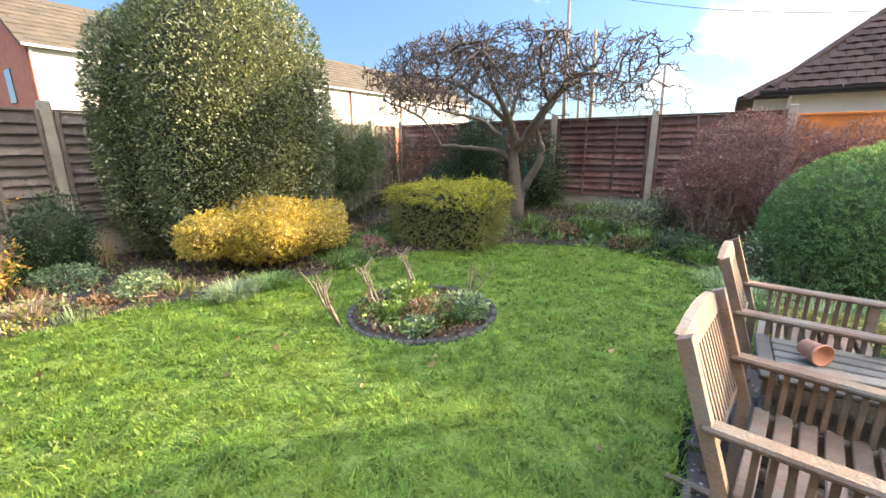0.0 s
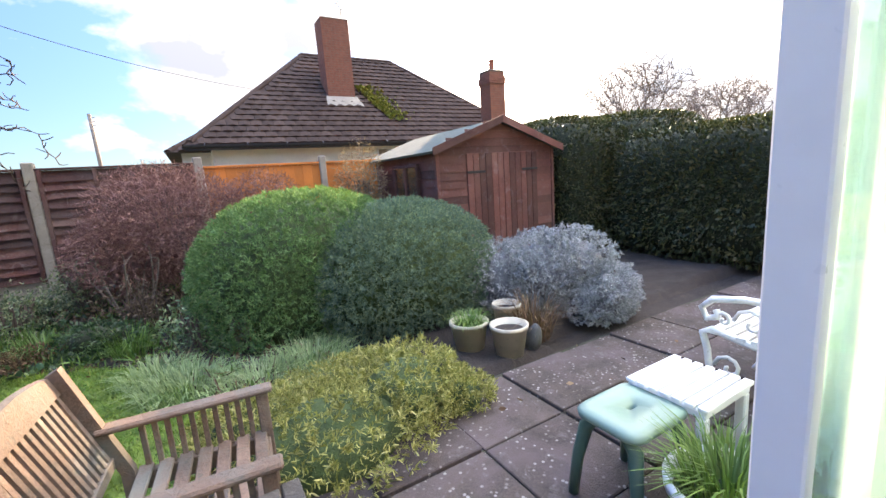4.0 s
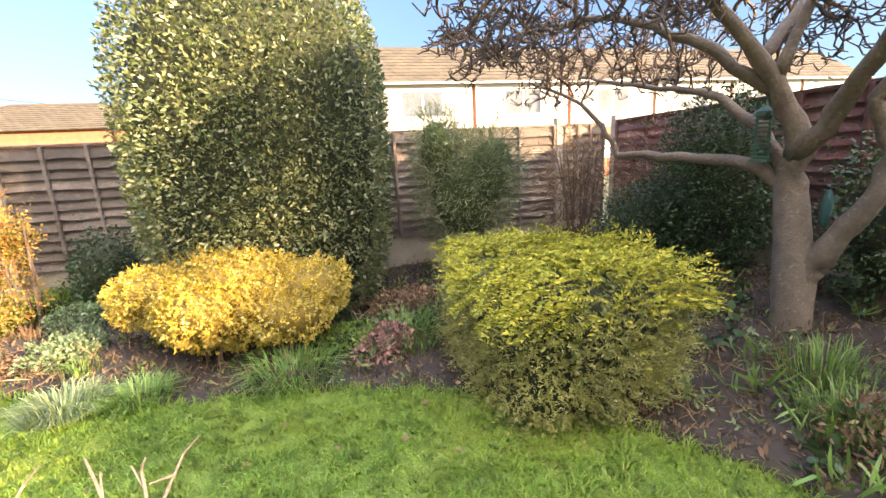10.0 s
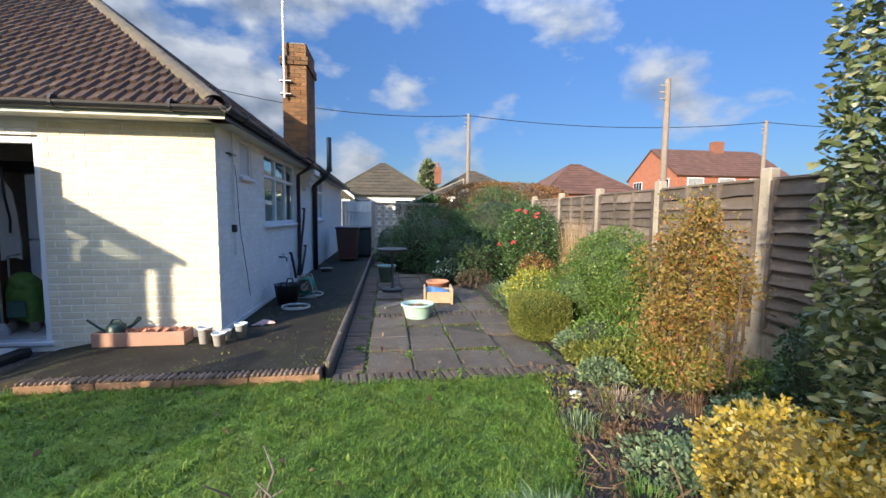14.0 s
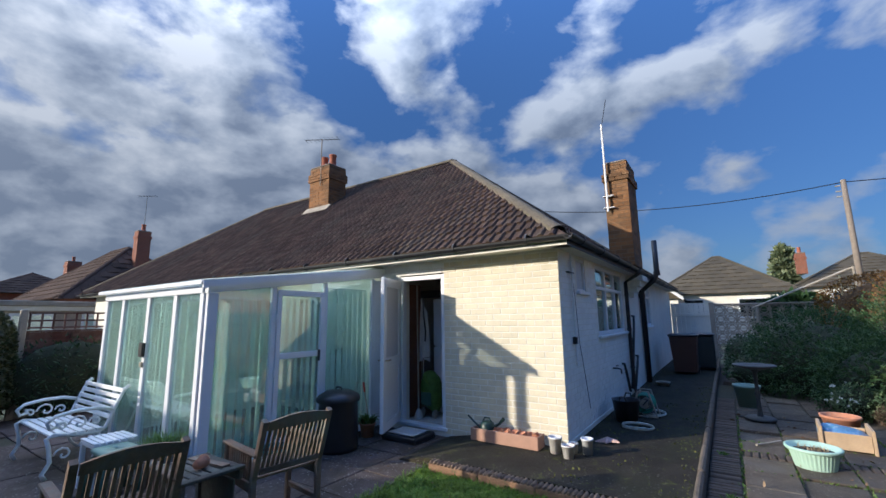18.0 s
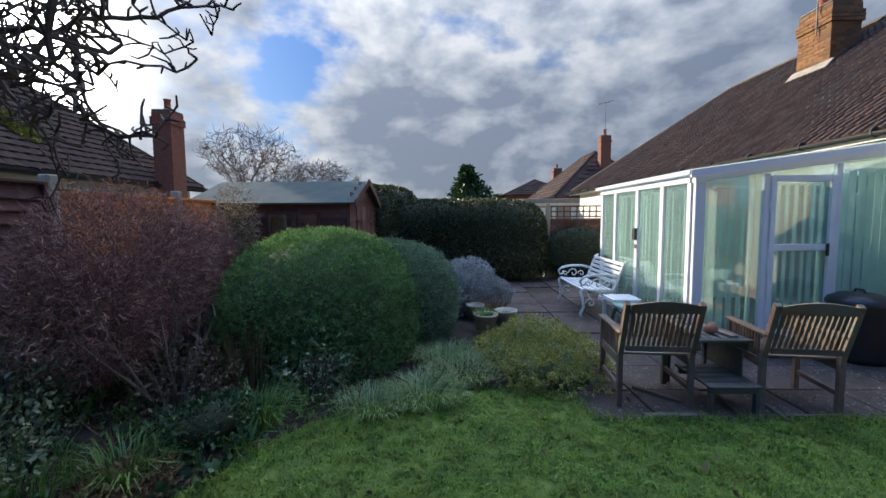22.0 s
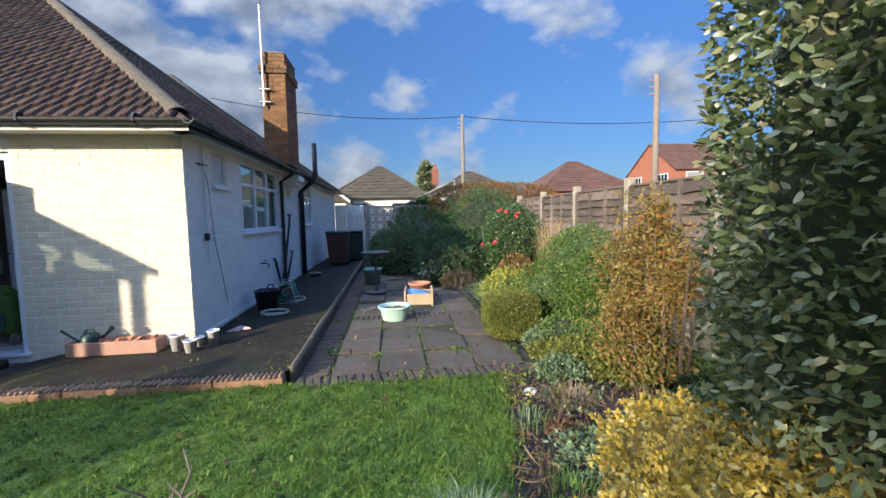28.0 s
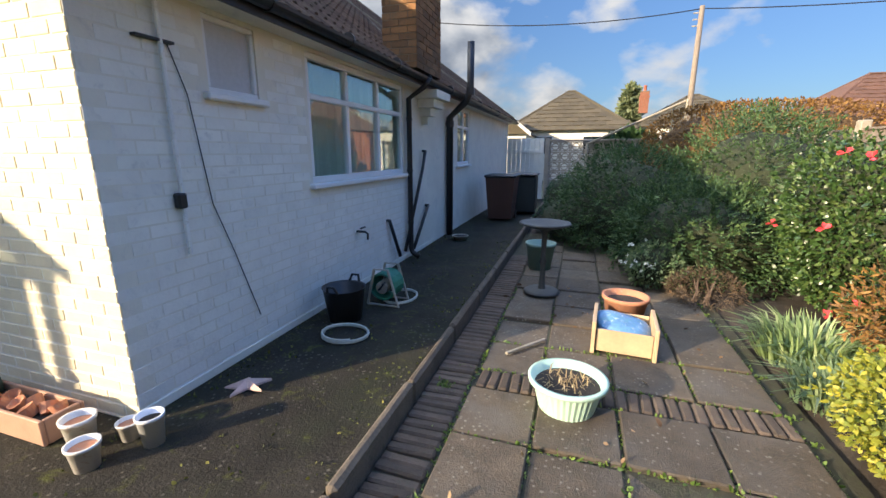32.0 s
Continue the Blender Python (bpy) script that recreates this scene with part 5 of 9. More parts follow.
for i in range(n):
    x0, x1 = CX - 0.06 + (CX1 - CX + 0.1) * i / n, CX - 0.06 + (CX1 - CX + 0.1) * (i + 1) / n
    part("roof_sheet", Geo().slab((x0, CY + 0.08, ZF + 0.03), (x1 - 0.012, CY + 0.08, ZF + 0.03), (x1 - 0.012, HY + 0.01, ZH + 0.05), (x0, HY + 0.01, ZH + 0.05), 0.02), POLY, CONS)
part("eaves_trim", Geo().box(CX - 0.06, CX1 + 0.04, CY + 0.075, CY + 0.095, ZF - 0.005, ZF + 0.04, 0.004), UPVC, CONS)
part("eaves_trim", rake(CX - 0.075, CX - 0.05, HY + 0.005, CY + 0.08, -0.05, 0.03), UPVC, CONS)


def blinds(axis, a0, a1, fixed, z0, z1f, seed, lo, hi, step=0.098):
    """Vertical blind slats, each turned a little."""
    r = rng(seed)
    b = thing("vertical_blind", "pale green vertical slat blind hanging behind conservatory glass", "blind", (CX + 0.15 if axis == "y" else (a0 + a1) / 2, (a0 + a1) / 2 if axis == "y" else fixed, 0.1), group="conservatory blinds")
    a = a0
    while a < a1 - 0.02:
        t = radians(r.uniform(lo, hi))
        hw = 0.042
        top = z1f(a)
        dx, dy = (math.sin(t) * hw, math.cos(t) * hw) if axis == "y" else (math.cos(t) * hw, math.sin(t) * hw)
        cx, cy = (fixed, a) if axis == "y" else (a, fixed)
        vs = [(cx - dx, cy - dy, z0), (cx + dx, cy + dy, z0), (cx + dx, cy + dy, top), (cx - dx, cy - dy, top)]
        g = Geo().slab(vs[0], vs[1], vs[2], vs[3], 0.002)
        part("slat", g, BLIND, b)
        a += step * r.uniform(0.9, 1.15)
    if axis == "y":
        part("headrail", Geo().box(fixed - 0.02, fixed + 0.02, a0, a1, z1f(a1) - 0.0, z1f(a1) + 0.03, 0.003), UPVC, b)
    else:
        part("headrail", Geo().box(a0, a1, fixed - 0.02, fixed + 0.02, z1f(a1), z1f(a1) + 0.03, 0.003), UPVC, b)


blinds("y", 0.72, 1.33, CX + 0.16, 0.12, lambda a: 1.80, 5, -26, -4)
blinds("y", -0.06, 0.64, CX + 0.16, 0.12, lambda a: 1.83, 6, -32, -16)
blinds("y", -0.98, -0.13, CX + 0.13, 0.12, lambda a: 1.98, 7, -10, 12)
blinds("x", CX + 0.16, 2.46, CY - 0.16, 0.12, lambda a: 1.80, 8, -35, -8)
blinds("x", 2.56, 3.17, CY - 0.16, 0.12, lambda a: 1.80, 9, -38, -8)
blinds("x", 3.27, 4.5, CY - 0.16, 0.12, lambda a: 1.80, 10, -38, -8)

# ---------------------------------------------------------------- neighbours' house to the north
NEI = thing("neighbour_bungalow", "neighbouring white bungalow with a dark hipped tiled roof and brick chimneys", "house", (6, 17, 0))
wall_with_holes("wall", NEI, "x", 13.55, 1.3, 12.0, -0.1, 2.6, [(5.9, 7.1, 1.5, 2.45)], WHITEWALL, 0.24)
part("wall", Geo().box(1.3, 1.54, 13.79, 21.0, -0.1, 2.6), WHITEWALL, NEI)
part("wall", Geo().box(11.76, 12.0, 13.79, 21.0, -0.1, 2.6), WHITEWALL, NEI)
window(NEI, "x", 13.55, 5.9, 7.1, 1.5, 2.45, (6.5,), None, -1)
hip_block(NEI, 0.70, 12.4, 13.1, 21.3, 2.58, 6.1, TILE_N, TILE_N, tw=0.30, th=0.27, seed=7, sides="sw", thick=0.03)
gutter(NEI, (0.65, 13.05, 2.56), (12.4, 13.05, 2.56), BLACKPLASTIC, 0.06)
part("fascia", Geo().box(0.70, 12.4, 13.085, 13.10, 2.45, 2.6), BLACKPLASTIC, NEI)
NBRICK = material("red_brick", (0.255, 0.10, 0.06), 0.85, spread=0.3, scale=8, fine=60, bump=0.5, stain=(0.16, 0.08, 0.05))
stack(NEI, 4.95, 5.85, 14.9, 15.6, 3.9, 6.6, NBRICK, MORTAR, cap=False)
part("lead_flashing", Geo().slab((4.78, 14.52, 3.86), (6.02, 14.52, 3.86), (5.92, 14.91, 4.24), (4.88, 14.91, 4.24), 0.03), POST, NEI)
MOSSLEAF = leaf_material("roof_moss", [(0.0, (0.12, 0.14, 0.02)), (0.6, (0.20, 0.21, 0.03)), (1.0, (0.30, 0.28, 0.06))], 0.9, 0.1)
r = rng(55)
mp = np.c_[6.05 + np.abs(r.normal(0, 0.35, 900)), r.uniform(13.9, 15.5, 900)]
mp[:, 0] += (15.5 - mp[:, 1]) * 0.35
tagged(part("moss_patch", leaves("moss_patch", np.c_[mp, 2.66 + (mp[:, 1] - 13.1) * 0.8585], np.array([[0.0, -0.6, 0.7]]), 0.09, 0.8, MOSSLEAF, r, 0.5), MOSSLEAF, NEI), kind="stuff")
stack(NEI, 9.78, 10.42, 12.62, 13.2, -0.1, 4.78, NBRICK, MORTAR, cap=True, pots=((10.1, 12.9),))
# lower wing and porch at the house's west end
hip_block(NEI, 0.25, 3.6, 14.0, 19.5, 2.5, 3.6, TILE_N, TILE_N, tw=0.30, th=0.27, seed=8, sides="sw", thick=0.03)
part("wall", Geo().box(0.6, 1.3, 14.4, 14.64, -0.1, 2.5), WHITEWALL, NEI)

# ---------------------------------------------------------------- shed
SHED = thing("garden_shed", "reddish-brown timber garden shed with a green felt roof", "shed", (4.6, 6.8, 0))
SX0, SX1, SY0, SY1, SE, SR = 3.47, 5.50, 5.72, 8.1, 1.72, 2.08
sm = (SX0 + SX1) / 2
g = Geo()
nb = 15
for i in range(nb):
    z0, z1 = 0.05 + (SE - 0.05) * i / nb, 0.05 + (SE - 0.05) * (i + 1) / nb + 0.012
    part("board", Geo().add([(SX0 - 0.018, SY0, z0), (SX0 - 0.018, SY1, z0), (SX0 - 0.004, SY1, z1), (SX0 - 0.004, SY0, z1), (SX0, SY0, z0), (SX0, SY1, z0), (SX0 + 0.01, SY1, z1), (SX0 + 0.01, SY0, z1)], [(0, 3, 2, 1), (4, 5, 6, 7), (0, 4, 7, 3), (1, 2, 6, 5), (0, 1, 5, 4), (3, 7, 6, 2)]), SHEDWOOD, SHED)
part("back_wall", Geo().box(SX1 - 0.02, SX1, SY0, SY1, 0.05, SE), SHEDWOOD, SHED)
part("rear_wall", Geo().add([(SX0, SY1, 0.05), (SX1, SY1, 0.05), (SX1, SY1, SE), (sm, SY1, SR), (SX0, SY1, SE), (SX0, SY1 - 0.02, 0.05), (SX1, SY1 - 0.02, 0.05), (SX1, SY1 - 0.02, SE), (sm, SY1 - 0.02, SR), (SX0, SY1 - 0.02, SE)], [(0, 4, 3, 2, 1), (5, 6, 7, 8, 9)]), SHEDWOOD, SHED)
for i in range(20):
    z0, z1 = 0.05 + 0.108 * i, 0.05 + 0.108 * (i + 1) + 0.01
    if z0 > SR - 0.05:
        break
    k = max(0.0, (max(z0, SE) - SE) / (SR - SE))
    a, b = SX0 + (sm - SX0) * k, SX1 - (SX1 - sm) * k
    for p, q in ([(a, 3.92), (5.18, b)] if z1 < 1.72 else [(a, b)]):
        if q - p > 0.05:
            part("board", Geo().add([(p, SY0 - 0.018, z0), (q, SY0 - 0.018, z0), (q, SY0 - 0.004, z1), (p, SY0 - 0.004, z1), (p, SY0, z0), (q, SY0, z0), (q, SY0 + 0.01, z1), (p, SY0 + 0.01, z1)], [(0, 1, 2, 3), (7, 6, 5, 4), (0, 3, 7, 4), (1, 5, 6, 2), (0, 4, 5, 1), (3, 2, 6, 7)]), SHEDWOOD, SHED)
for k, (p, q) in enumerate(((3.92, 4.545), (4.55, 5.18))):
    d = part("door", Geo().box(p, q, SY0 - 0.02, SY0 + 0.005, 0.07, 1.69, 0.003), SHEDWOOD, SHED, "plain boarded shed door")
    for i in range(6):
        a = p + (q - p) * i / 6
        part("board", Geo().box(a + 0.003, a + (q - p) / 6 - 0.003, SY0 - 0.032, SY0 - 0.0205, 0.075, 1.685, 0.003), SHEDWOOD, d)
    for z in (0.4, 1.42):
        part("hinge", Geo().box(p if k == 0 else q - 0.3, p + 0.3 if k == 0 else q, SY0 - 0.040, SY0 - 0.0325, z, z + 0.035, 0.002), BLACKPLASTIC, d)
sw = window(SHED, "y", SX0 - 0.02, 6.15, 6.95, 1.05, 1.6, (6.55,), None, -1, inset=0.0, sill=False, fw=0.04)
for o in (sw, *sw.children):
    if o.name.split(".")[0] != "pane":
        o.data.materials[0] = SHEDWOOD
part("corner_post", Geo().box(SX0 - 0.03, SX0 + 0.02, SY0 - 0.03, SY0 + 0.02, 0.05, SE, 0.004), SHEDWOOD, SHED)
part("corner_post", Geo().box(SX1 - 0.02, SX1 + 0.03, SY0 - 0.03, SY0 + 0.02, 0.05, SE, 0.004), SHEDWOOD, SHED)
part("roof_slope", Geo().slab((SX0 - 0.12, SY1 + 0.1, SE - 0.02), (SX0 - 0.12, SY0 - 0.12, SE - 0.02), (sm, SY0 - 0.12, SR + 0.03), (sm, SY1 + 0.1, SR + 0.03), -0.03), FELT, SHED)
part("roof_slope", Geo().slab((sm, SY1 + 0.1, SR + 0.03), (sm, SY0 - 0.12, SR + 0.03), (SX1 + 0.12, SY0 - 0.12, SE - 0.02), (SX1 + 0.12, SY1 + 0.1, SE - 0.02), -0.03), FELT, SHED)
for s, x in ((-1, SX0 - 0.12), (1, SX1 + 0.12)):
    a, b = Vector((x, SY0 - 0.14, SE - 0.05)), Vector((sm, SY0 - 0.14, SR))
    d = Vector((0, 0, 0.1))
    part("bargeboard", Geo().add([a, b, b + d, a + d, a + Vector((0, 0.02, 0)), b + Vector((0, 0.02, 0)), b + d + Vector((0, 0.02, 0)), a + d + Vector((0, 0.02, 0))], [(0, 1, 2, 3), (7, 6, 5, 4), (0, 4, 5, 1), (3, 2, 6, 7), (0, 3, 7, 4), (1, 5, 6, 2)]), SHEDWOOD, SHED)

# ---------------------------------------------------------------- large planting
bush("laurel", "tall clipped laurel with glossy dark leaves and a rounded top", "shrub", [((-5.27, 3.10, 1.5), (1.0, 1.13, 1.78)), ((-5.72, 2.92, 1.42), (0.5, 1.16, 1.52))], 0.041, 0.46, LAUREL, 125000, 101, power=(3.6, 3.4), amount=0.09, core=SHADECORE, depth=0.09, spread=0.85, scale=0.86, shoots=(700, 0.09))
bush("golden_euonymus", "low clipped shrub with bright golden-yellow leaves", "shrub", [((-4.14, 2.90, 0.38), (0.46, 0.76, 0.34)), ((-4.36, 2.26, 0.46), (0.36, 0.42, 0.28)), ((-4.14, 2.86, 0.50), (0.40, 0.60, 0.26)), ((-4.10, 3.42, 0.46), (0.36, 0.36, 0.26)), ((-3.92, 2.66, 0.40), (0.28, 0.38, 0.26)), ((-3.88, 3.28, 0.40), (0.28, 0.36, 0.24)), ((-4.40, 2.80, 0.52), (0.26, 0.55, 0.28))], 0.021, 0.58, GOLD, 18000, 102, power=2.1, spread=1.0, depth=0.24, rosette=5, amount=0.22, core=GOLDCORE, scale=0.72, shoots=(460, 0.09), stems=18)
gc = bush("gold_conifer", "flat-topped golden-green clipped conifer with feathery top sprays", "shrub", [((-3.13, 5.00, 0.28), (0.76, 0.57, 0.52))], 0.026, 0.45, CONIFER, 5200, 103, power=(5.0, 8.0), core=SHADECORE, spread=0.8, depth=0.08, rosette=6, amount=0.09, scale=0.86)
r = rng(77)
p, o = dome_points((-3.13, 5.00, 0.30), (0.78, 0.58, 0.56), 5200, r, (5.0, 8.0), 0.60, 0.05, 0.10, 103)
out = np.c_[np.cos(p[:, 0] * 5 + p[:, 1] * 3) * 0.7 + (p[:, 0] + 3.10), np.sin(p[:, 0] * 4 - p[:, 1] * 5) * 0.7 + (p[:, 1] - 5.0), 0.12 + r.normal(0, 0.16, len(p))]
part("top_sprays", sprays("top_sprays", p, out, 0.19, 0.026, CONIFER_TOP, r, 9), CONIFER_TOP, gc)
p, o = dome_points((-3.13, 5.00, 0.28), (0.77, 0.57, 0.52), 4200, r, (5.0, 8.0), 0.05, 0.05, 0.09, 103)
p, o = p[p[:, 2] < 0.68], o[p[:, 2] < 0.68]
part("side_sprays", sprays("side_sprays", p, o * np.array([[1.0, 1.0, 0.2]]) + r.normal(0, 0.35, p.shape) + np.array([[0, 0, 0.25]]), 0.12, 0.018, CONIFER, r, 7, 0.5), CONIFER, gc)
bush("dome_bush", "large rounded clipped bush with fine mid-green growth", "shrub", [((1.78, 5.53, 0.45), (1.17, 1.02, 0.85))], 0.034, 0.20, DOME1, 19000, 104, power=2.3, amount=0.12, core=GREENCORE, spread=0.7, depth=0.07, rosette=8, scale=0.86, shoots=(420, 0.05))
bush("dome_bush", "large rounded clipped bush with grey-green growth", "shrub", [((2.38, 4.88, 0.42), (1.02, 0.80, 0.78))], 0.034, 0.20, DOME2, 16000, 105, power=2.3, amount=0.13, core=GREENCORE, spread=0.7, depth=0.07, rosette=8, scale=0.86, shoots=(420, 0.05))
bush("silver_shrub", "mounded silver-grey leaved shrub", "shrub", [((3.6, 3.98, 0.34), (0.56, 0.52, 0.50)), ((3.82, 3.58, 0.27), (0.46, 0.42, 0.40)), ((3.35, 4.25, 0.25), (0.4, 0.4, 0.4)), ((3.85, 3.85, 0.36), (0.36, 0.36, 0.40))], 0.030, 0.24, SILVER, 11000, 106, amount=0.26, core=GREYCORE, spread=0.85, rosette=8, depth=0.13, scale=0.70, shoots=(500, 0.06), stems=14)
bush("hedge", "tall dark evergreen boundary hedge clipped square", "hedge", [((7.45, 4.05, 0.95), (1.1, 2.25, 1.05)), ((6.5, 6.4, 1.1), (0.85, 1.0, 1.05)), ((8.0, 6.3, 1.15), (1.1, 1.2, 1.10))], 0.06, 0.5, HEDGE, 80000, 107, power=5.0, amount=0.05, core=SHADECORE, depth=0.03, scale=0.92)

# ---------------------------------------------------------------- tree


def crooked(r, a, b, steps, wob):
    """Points from a to b that wander a little."""
    out = []
    for i in range(steps + 1):
        t = i / steps
        k = wob * math.sin(math.pi * t)
        out.append(a.lerp(b, t) + Vector((r.uniform(-k, k), r.uniform(-k, k), r.uniform(-k, k) * 0.7)))
    return out


def branch_out(starts, targets, step, reach_, kill, rounds, r):
    """Grows branches from the starts towards the targets; returns places and each one's parent."""
    pos, par = [np.array(p) for p in starts], [-1] * len(starts)
    alive = np.ones(len(targets), bool)
    best = np.full(len(targets), 1e9)
    who = np.zeros(len(targets), int)
    fresh = list(range(len(pos)))
    for _ in range(rounds):
        new_pos = np.array([pos[i] for i in fresh])
        d = np.linalg.norm(targets[:, None] - new_pos[None], axis=2)
        k = d.argmin(1)
        dm = d[np.arange(len(targets)), k]
        better = dm < best
        best[better] = dm[better]
        who[better] = np.array(fresh)[k[better]]
        alive &= best > kill
        use = alive & (best < reach_)
        if not use.any():
            break
        pull = {}
        for i in np.nonzero(use)[0]:
            v = targets[i] - pos[who[i]]
            pull[who[i]] = pull.get(who[i], 0) + v / np.linalg.norm(v)
        fresh = []
        for i, v in sorted(pull.items()):
            v = v / max(np.linalg.norm(v), 1e-6) + r.normal(0, 0.2, 3)
            pos.append(pos[i] + step * v / np.linalg.norm(v))
            par.append(i)
            fresh.append(len(pos) - 1)
    return np.array(pos), par


def twig_mesh(g, pos, par, fine, power, spur, r, most=0.03, lift=0.5):
    """Tubes along the branches, thicker where they carry more, and short crooked spurs."""
    n = len(pos)
    load = np.zeros(n)
    kids = [[] for _ in range(n)]
    for i in range(n - 1, -1, -1):
        if load[i] == 0:
            load[i] = 1.0
        if par[i] >= 0:
            load[par[i]] += load[i]
            kids[par[i]].append(i)
    rad = np.minimum(fine * load ** power, most)
    done = [False] * n
    for i in range(n):
        for k in kids[i]:
            if done[k]:
                continue
            line, q = [i, k], k
            done[k] = True
            while kids[q]:
                q = max(kids[q], key=lambda c: load[c])
                if done[q]:
                    break
                done[q] = True
                line.append(q)
            rr = [float(rad[c]) for c in line]
            rr[0] = rr[1]
            g.tube([tuple(pos[c]) for c in line], rr, 6 if rr[0] > 0.012 else 4, caps=False)
    for i in range(n):
        if load[i] > 40 or par[i] < 0:
            continue
        for _ in range(r.randint(0, 3) if load[i] > 3 else r.randint(1, 3)):
            v = r.normal(0, 1, 3) * (1, 1, 0.6) + (0, 0, lift)
            v = v / np.linalg.norm(v) * spur * r.uniform(0.4, 1.3)
            m_ = pos[i] + v * 0.55 + r.normal(0, spur * 0.12, 3)
            g.tube([tuple(pos[i]), tuple(m_), tuple(m_ + v * 0.5 + r.normal(0, spur * 0.15, 3))], [fine * 1.1, fine * 0.95, fine * 0.7], 4, caps=False)


def gnarled_tree(name, label, at, seed, limbs, mat, trunk, targets):
    """A bare tree: trunk, limbs along given ways, and a crown of crooked branches and spurs grown from the limbs."""
    r = random.Random(seed)
    ob = thing(name, label, "tree", at)
    part("trunk", Geo().tube([p for p, _ in trunk], [q for _, q in trunk], 14), mat, ob, "rough grey-brown trunk", smooth=True)
    starts = []
    for route, r0, r1 in limbs:
        allp = []
        route = [Vector(p) for p in route]
        for a, b in zip(route, route[1:]):
            p_ = crooked(r, a, b, 4, 0.03)
            allp += p_ if not allp else p_[1:]
        m = len(allp) - 1
        part("limb", Geo().tube(allp, [r1 + (r0 - r1) * (1 - i / m) ** 1.3 * (1 + 0.10 * math.sin(i * 2.3)) for i in range(m + 1)], 9), mat, ob, smooth=True)
        starts += [tuple(p) for i, p in enumerate(allp) if p.z > 1.45 and i > m * 0.35]
    q = rng(seed)
    pos, par = branch_out(starts, targets, 0.06, 0.55, 0.070, 80, q)
    g = Geo()
    twig_mesh(g, pos, par, 0.0050, 0.40, 0.080, q)
    part("twig_growth", g, SPUR, ob)
    return ob


r = rng(15)
n = 8200
a, q = r.uniform(0, 6.283, n), np.sqrt(r.uniform(0, 1, n))
k = 1 + 0.10 * np.sin(3 * a + 1) + 0.07 * np.sin(7 * a)
top, low = 3.12 - 0.62 * q ** 2, 2.15 - 0.30 * q ** 2
cloudp = np.c_[-3.1 + 2.02 * q * k * np.cos(a), 6.0 + 1.5 * q * k * np.sin(a), low + (top - low) * r.uniform(0, 1, n) ** 0.75]
cloudp = cloudp[(cloudp[:, 0] < -1.6) | (cloudp[:, 1] > 5.85) | (r.uniform(0, 1, n) < 0.2)]
over = np.array([-1.8, 6.1, 2.32]) + r.uniform(0, 1, (620, 1)) * np.array([[1.1, -0.15, -0.1]]) + r.normal(0, 1, (620, 3)) * np.array([[0.18, 0.26, 0.22]])
cloudp = np.concatenate([cloudp, over])
gap = np.sin(cloudp[:, 0] * 4.1 + 1) * np.sin(cloudp[:, 1] * 4.7) + 0.5 * np.sin(cloudp[:, 2] * 9 + cloudp[:, 0] * 3)
cloudp = cloudp[gap > -0.42]
cloudp[:, 2] += 0.12 * np.sin(cloudp[:, 0] * 4) * np.cos(cloudp[:, 1] * 5)
gnarled_tree("apple_tree", "gnarled bare old apple tree with a wide flat crown", (-2.76, 6.68, 0.0), 5, [
    ([(-2.76, 6.67, 0.50), (-2.62, 6.69, 0.74), (-2.44, 6.73, 1.08), (-2.40, 6.72, 1.36), (-2.46, 6.62, 1.62), (-2.2, 6.75, 2.1), (-1.8, 6.9, 2.42), (-1.4, 6.8, 2.4)], 0.085, 0.012),
    ([(-2.87, 6.65, 1.13), (-3.1, 6.55, 1.27), (-3.55, 6.40, 1.34), (-4.05, 6.2, 1.36), (-4.15, 6.12, 1.62), (-4.4, 5.95, 1.9), (-5.0, 5.8, 2.15)], 0.055, 0.014),
    ([(-2.88, 6.65, 1.18), (-3.05, 6.6, 1.5), (-3.35, 6.55, 1.75), (-3.75, 6.5, 1.88), (-4.3, 6.4, 2.0), (-5.0, 6.4, 2.2)], 0.05, 0.014),
    ([(-2.86, 6.66, 1.02), (-2.80, 6.58, 1.45), (-2.84, 6.40, 1.78), (-2.95, 6.05, 2.2), (-2.9, 5.5, 2.55), (-2.6, 5.0, 2.6)], 0.088, 0.014),
    ([(-2.82, 6.60, 1.32), (-2.50, 6.50, 1.66), (-2.15, 6.30, 2.0), (-1.8, 6.05, 2.28), (-1.45, 5.9, 2.35)], 0.07, 0.013),
    ([(-2.84, 6.45, 1.70), (-3.2, 6.1, 2.1), (-3.6, 5.8, 2.35), (-4.2, 5.4, 2.45), (-4.7, 5.2, 2.3)], 0.045, 0.012),
    ([(-2.90, 6.3, 1.9), (-3.0, 6.8, 2.3), (-3.3, 7.1, 2.7), (-3.8, 7.2, 2.75)], 0.04, 0.012),
    ([(-2.15, 6.30, 2.0), (-2.2, 5.9, 2.5), (-1.9, 5.4, 2.75), (-1.6, 5.1, 2.65)], 0.035, 0.012),
    ([(-2.84, 6.40, 1.78), (-2.7, 6.5, 2.3), (-2.6, 6.5, 2.85)], 0.04, 0.012),
    ([(-1.8, 6.05, 2.28), (-1.45, 6.02, 2.30), (-1.1, 6.06, 2.16), (-0.78, 5.96, 2.12)], 0.026, 0.006),
], BARK, [((-2.76, 6.68, -0.06), 0.15), ((-2.77, 6.68, 0.08), 0.125), ((-2.77, 6.67, 0.3), 0.115), ((-2.78, 6.67, 0.55), 0.125), ((-2.81, 6.66, 0.75), 0.105), ((-2.85, 6.66, 1.0), 0.098), ((-2.87, 6.65, 1.15), 0.088), ((-2.88, 6.64, 1.24), 0.06)], cloudp)
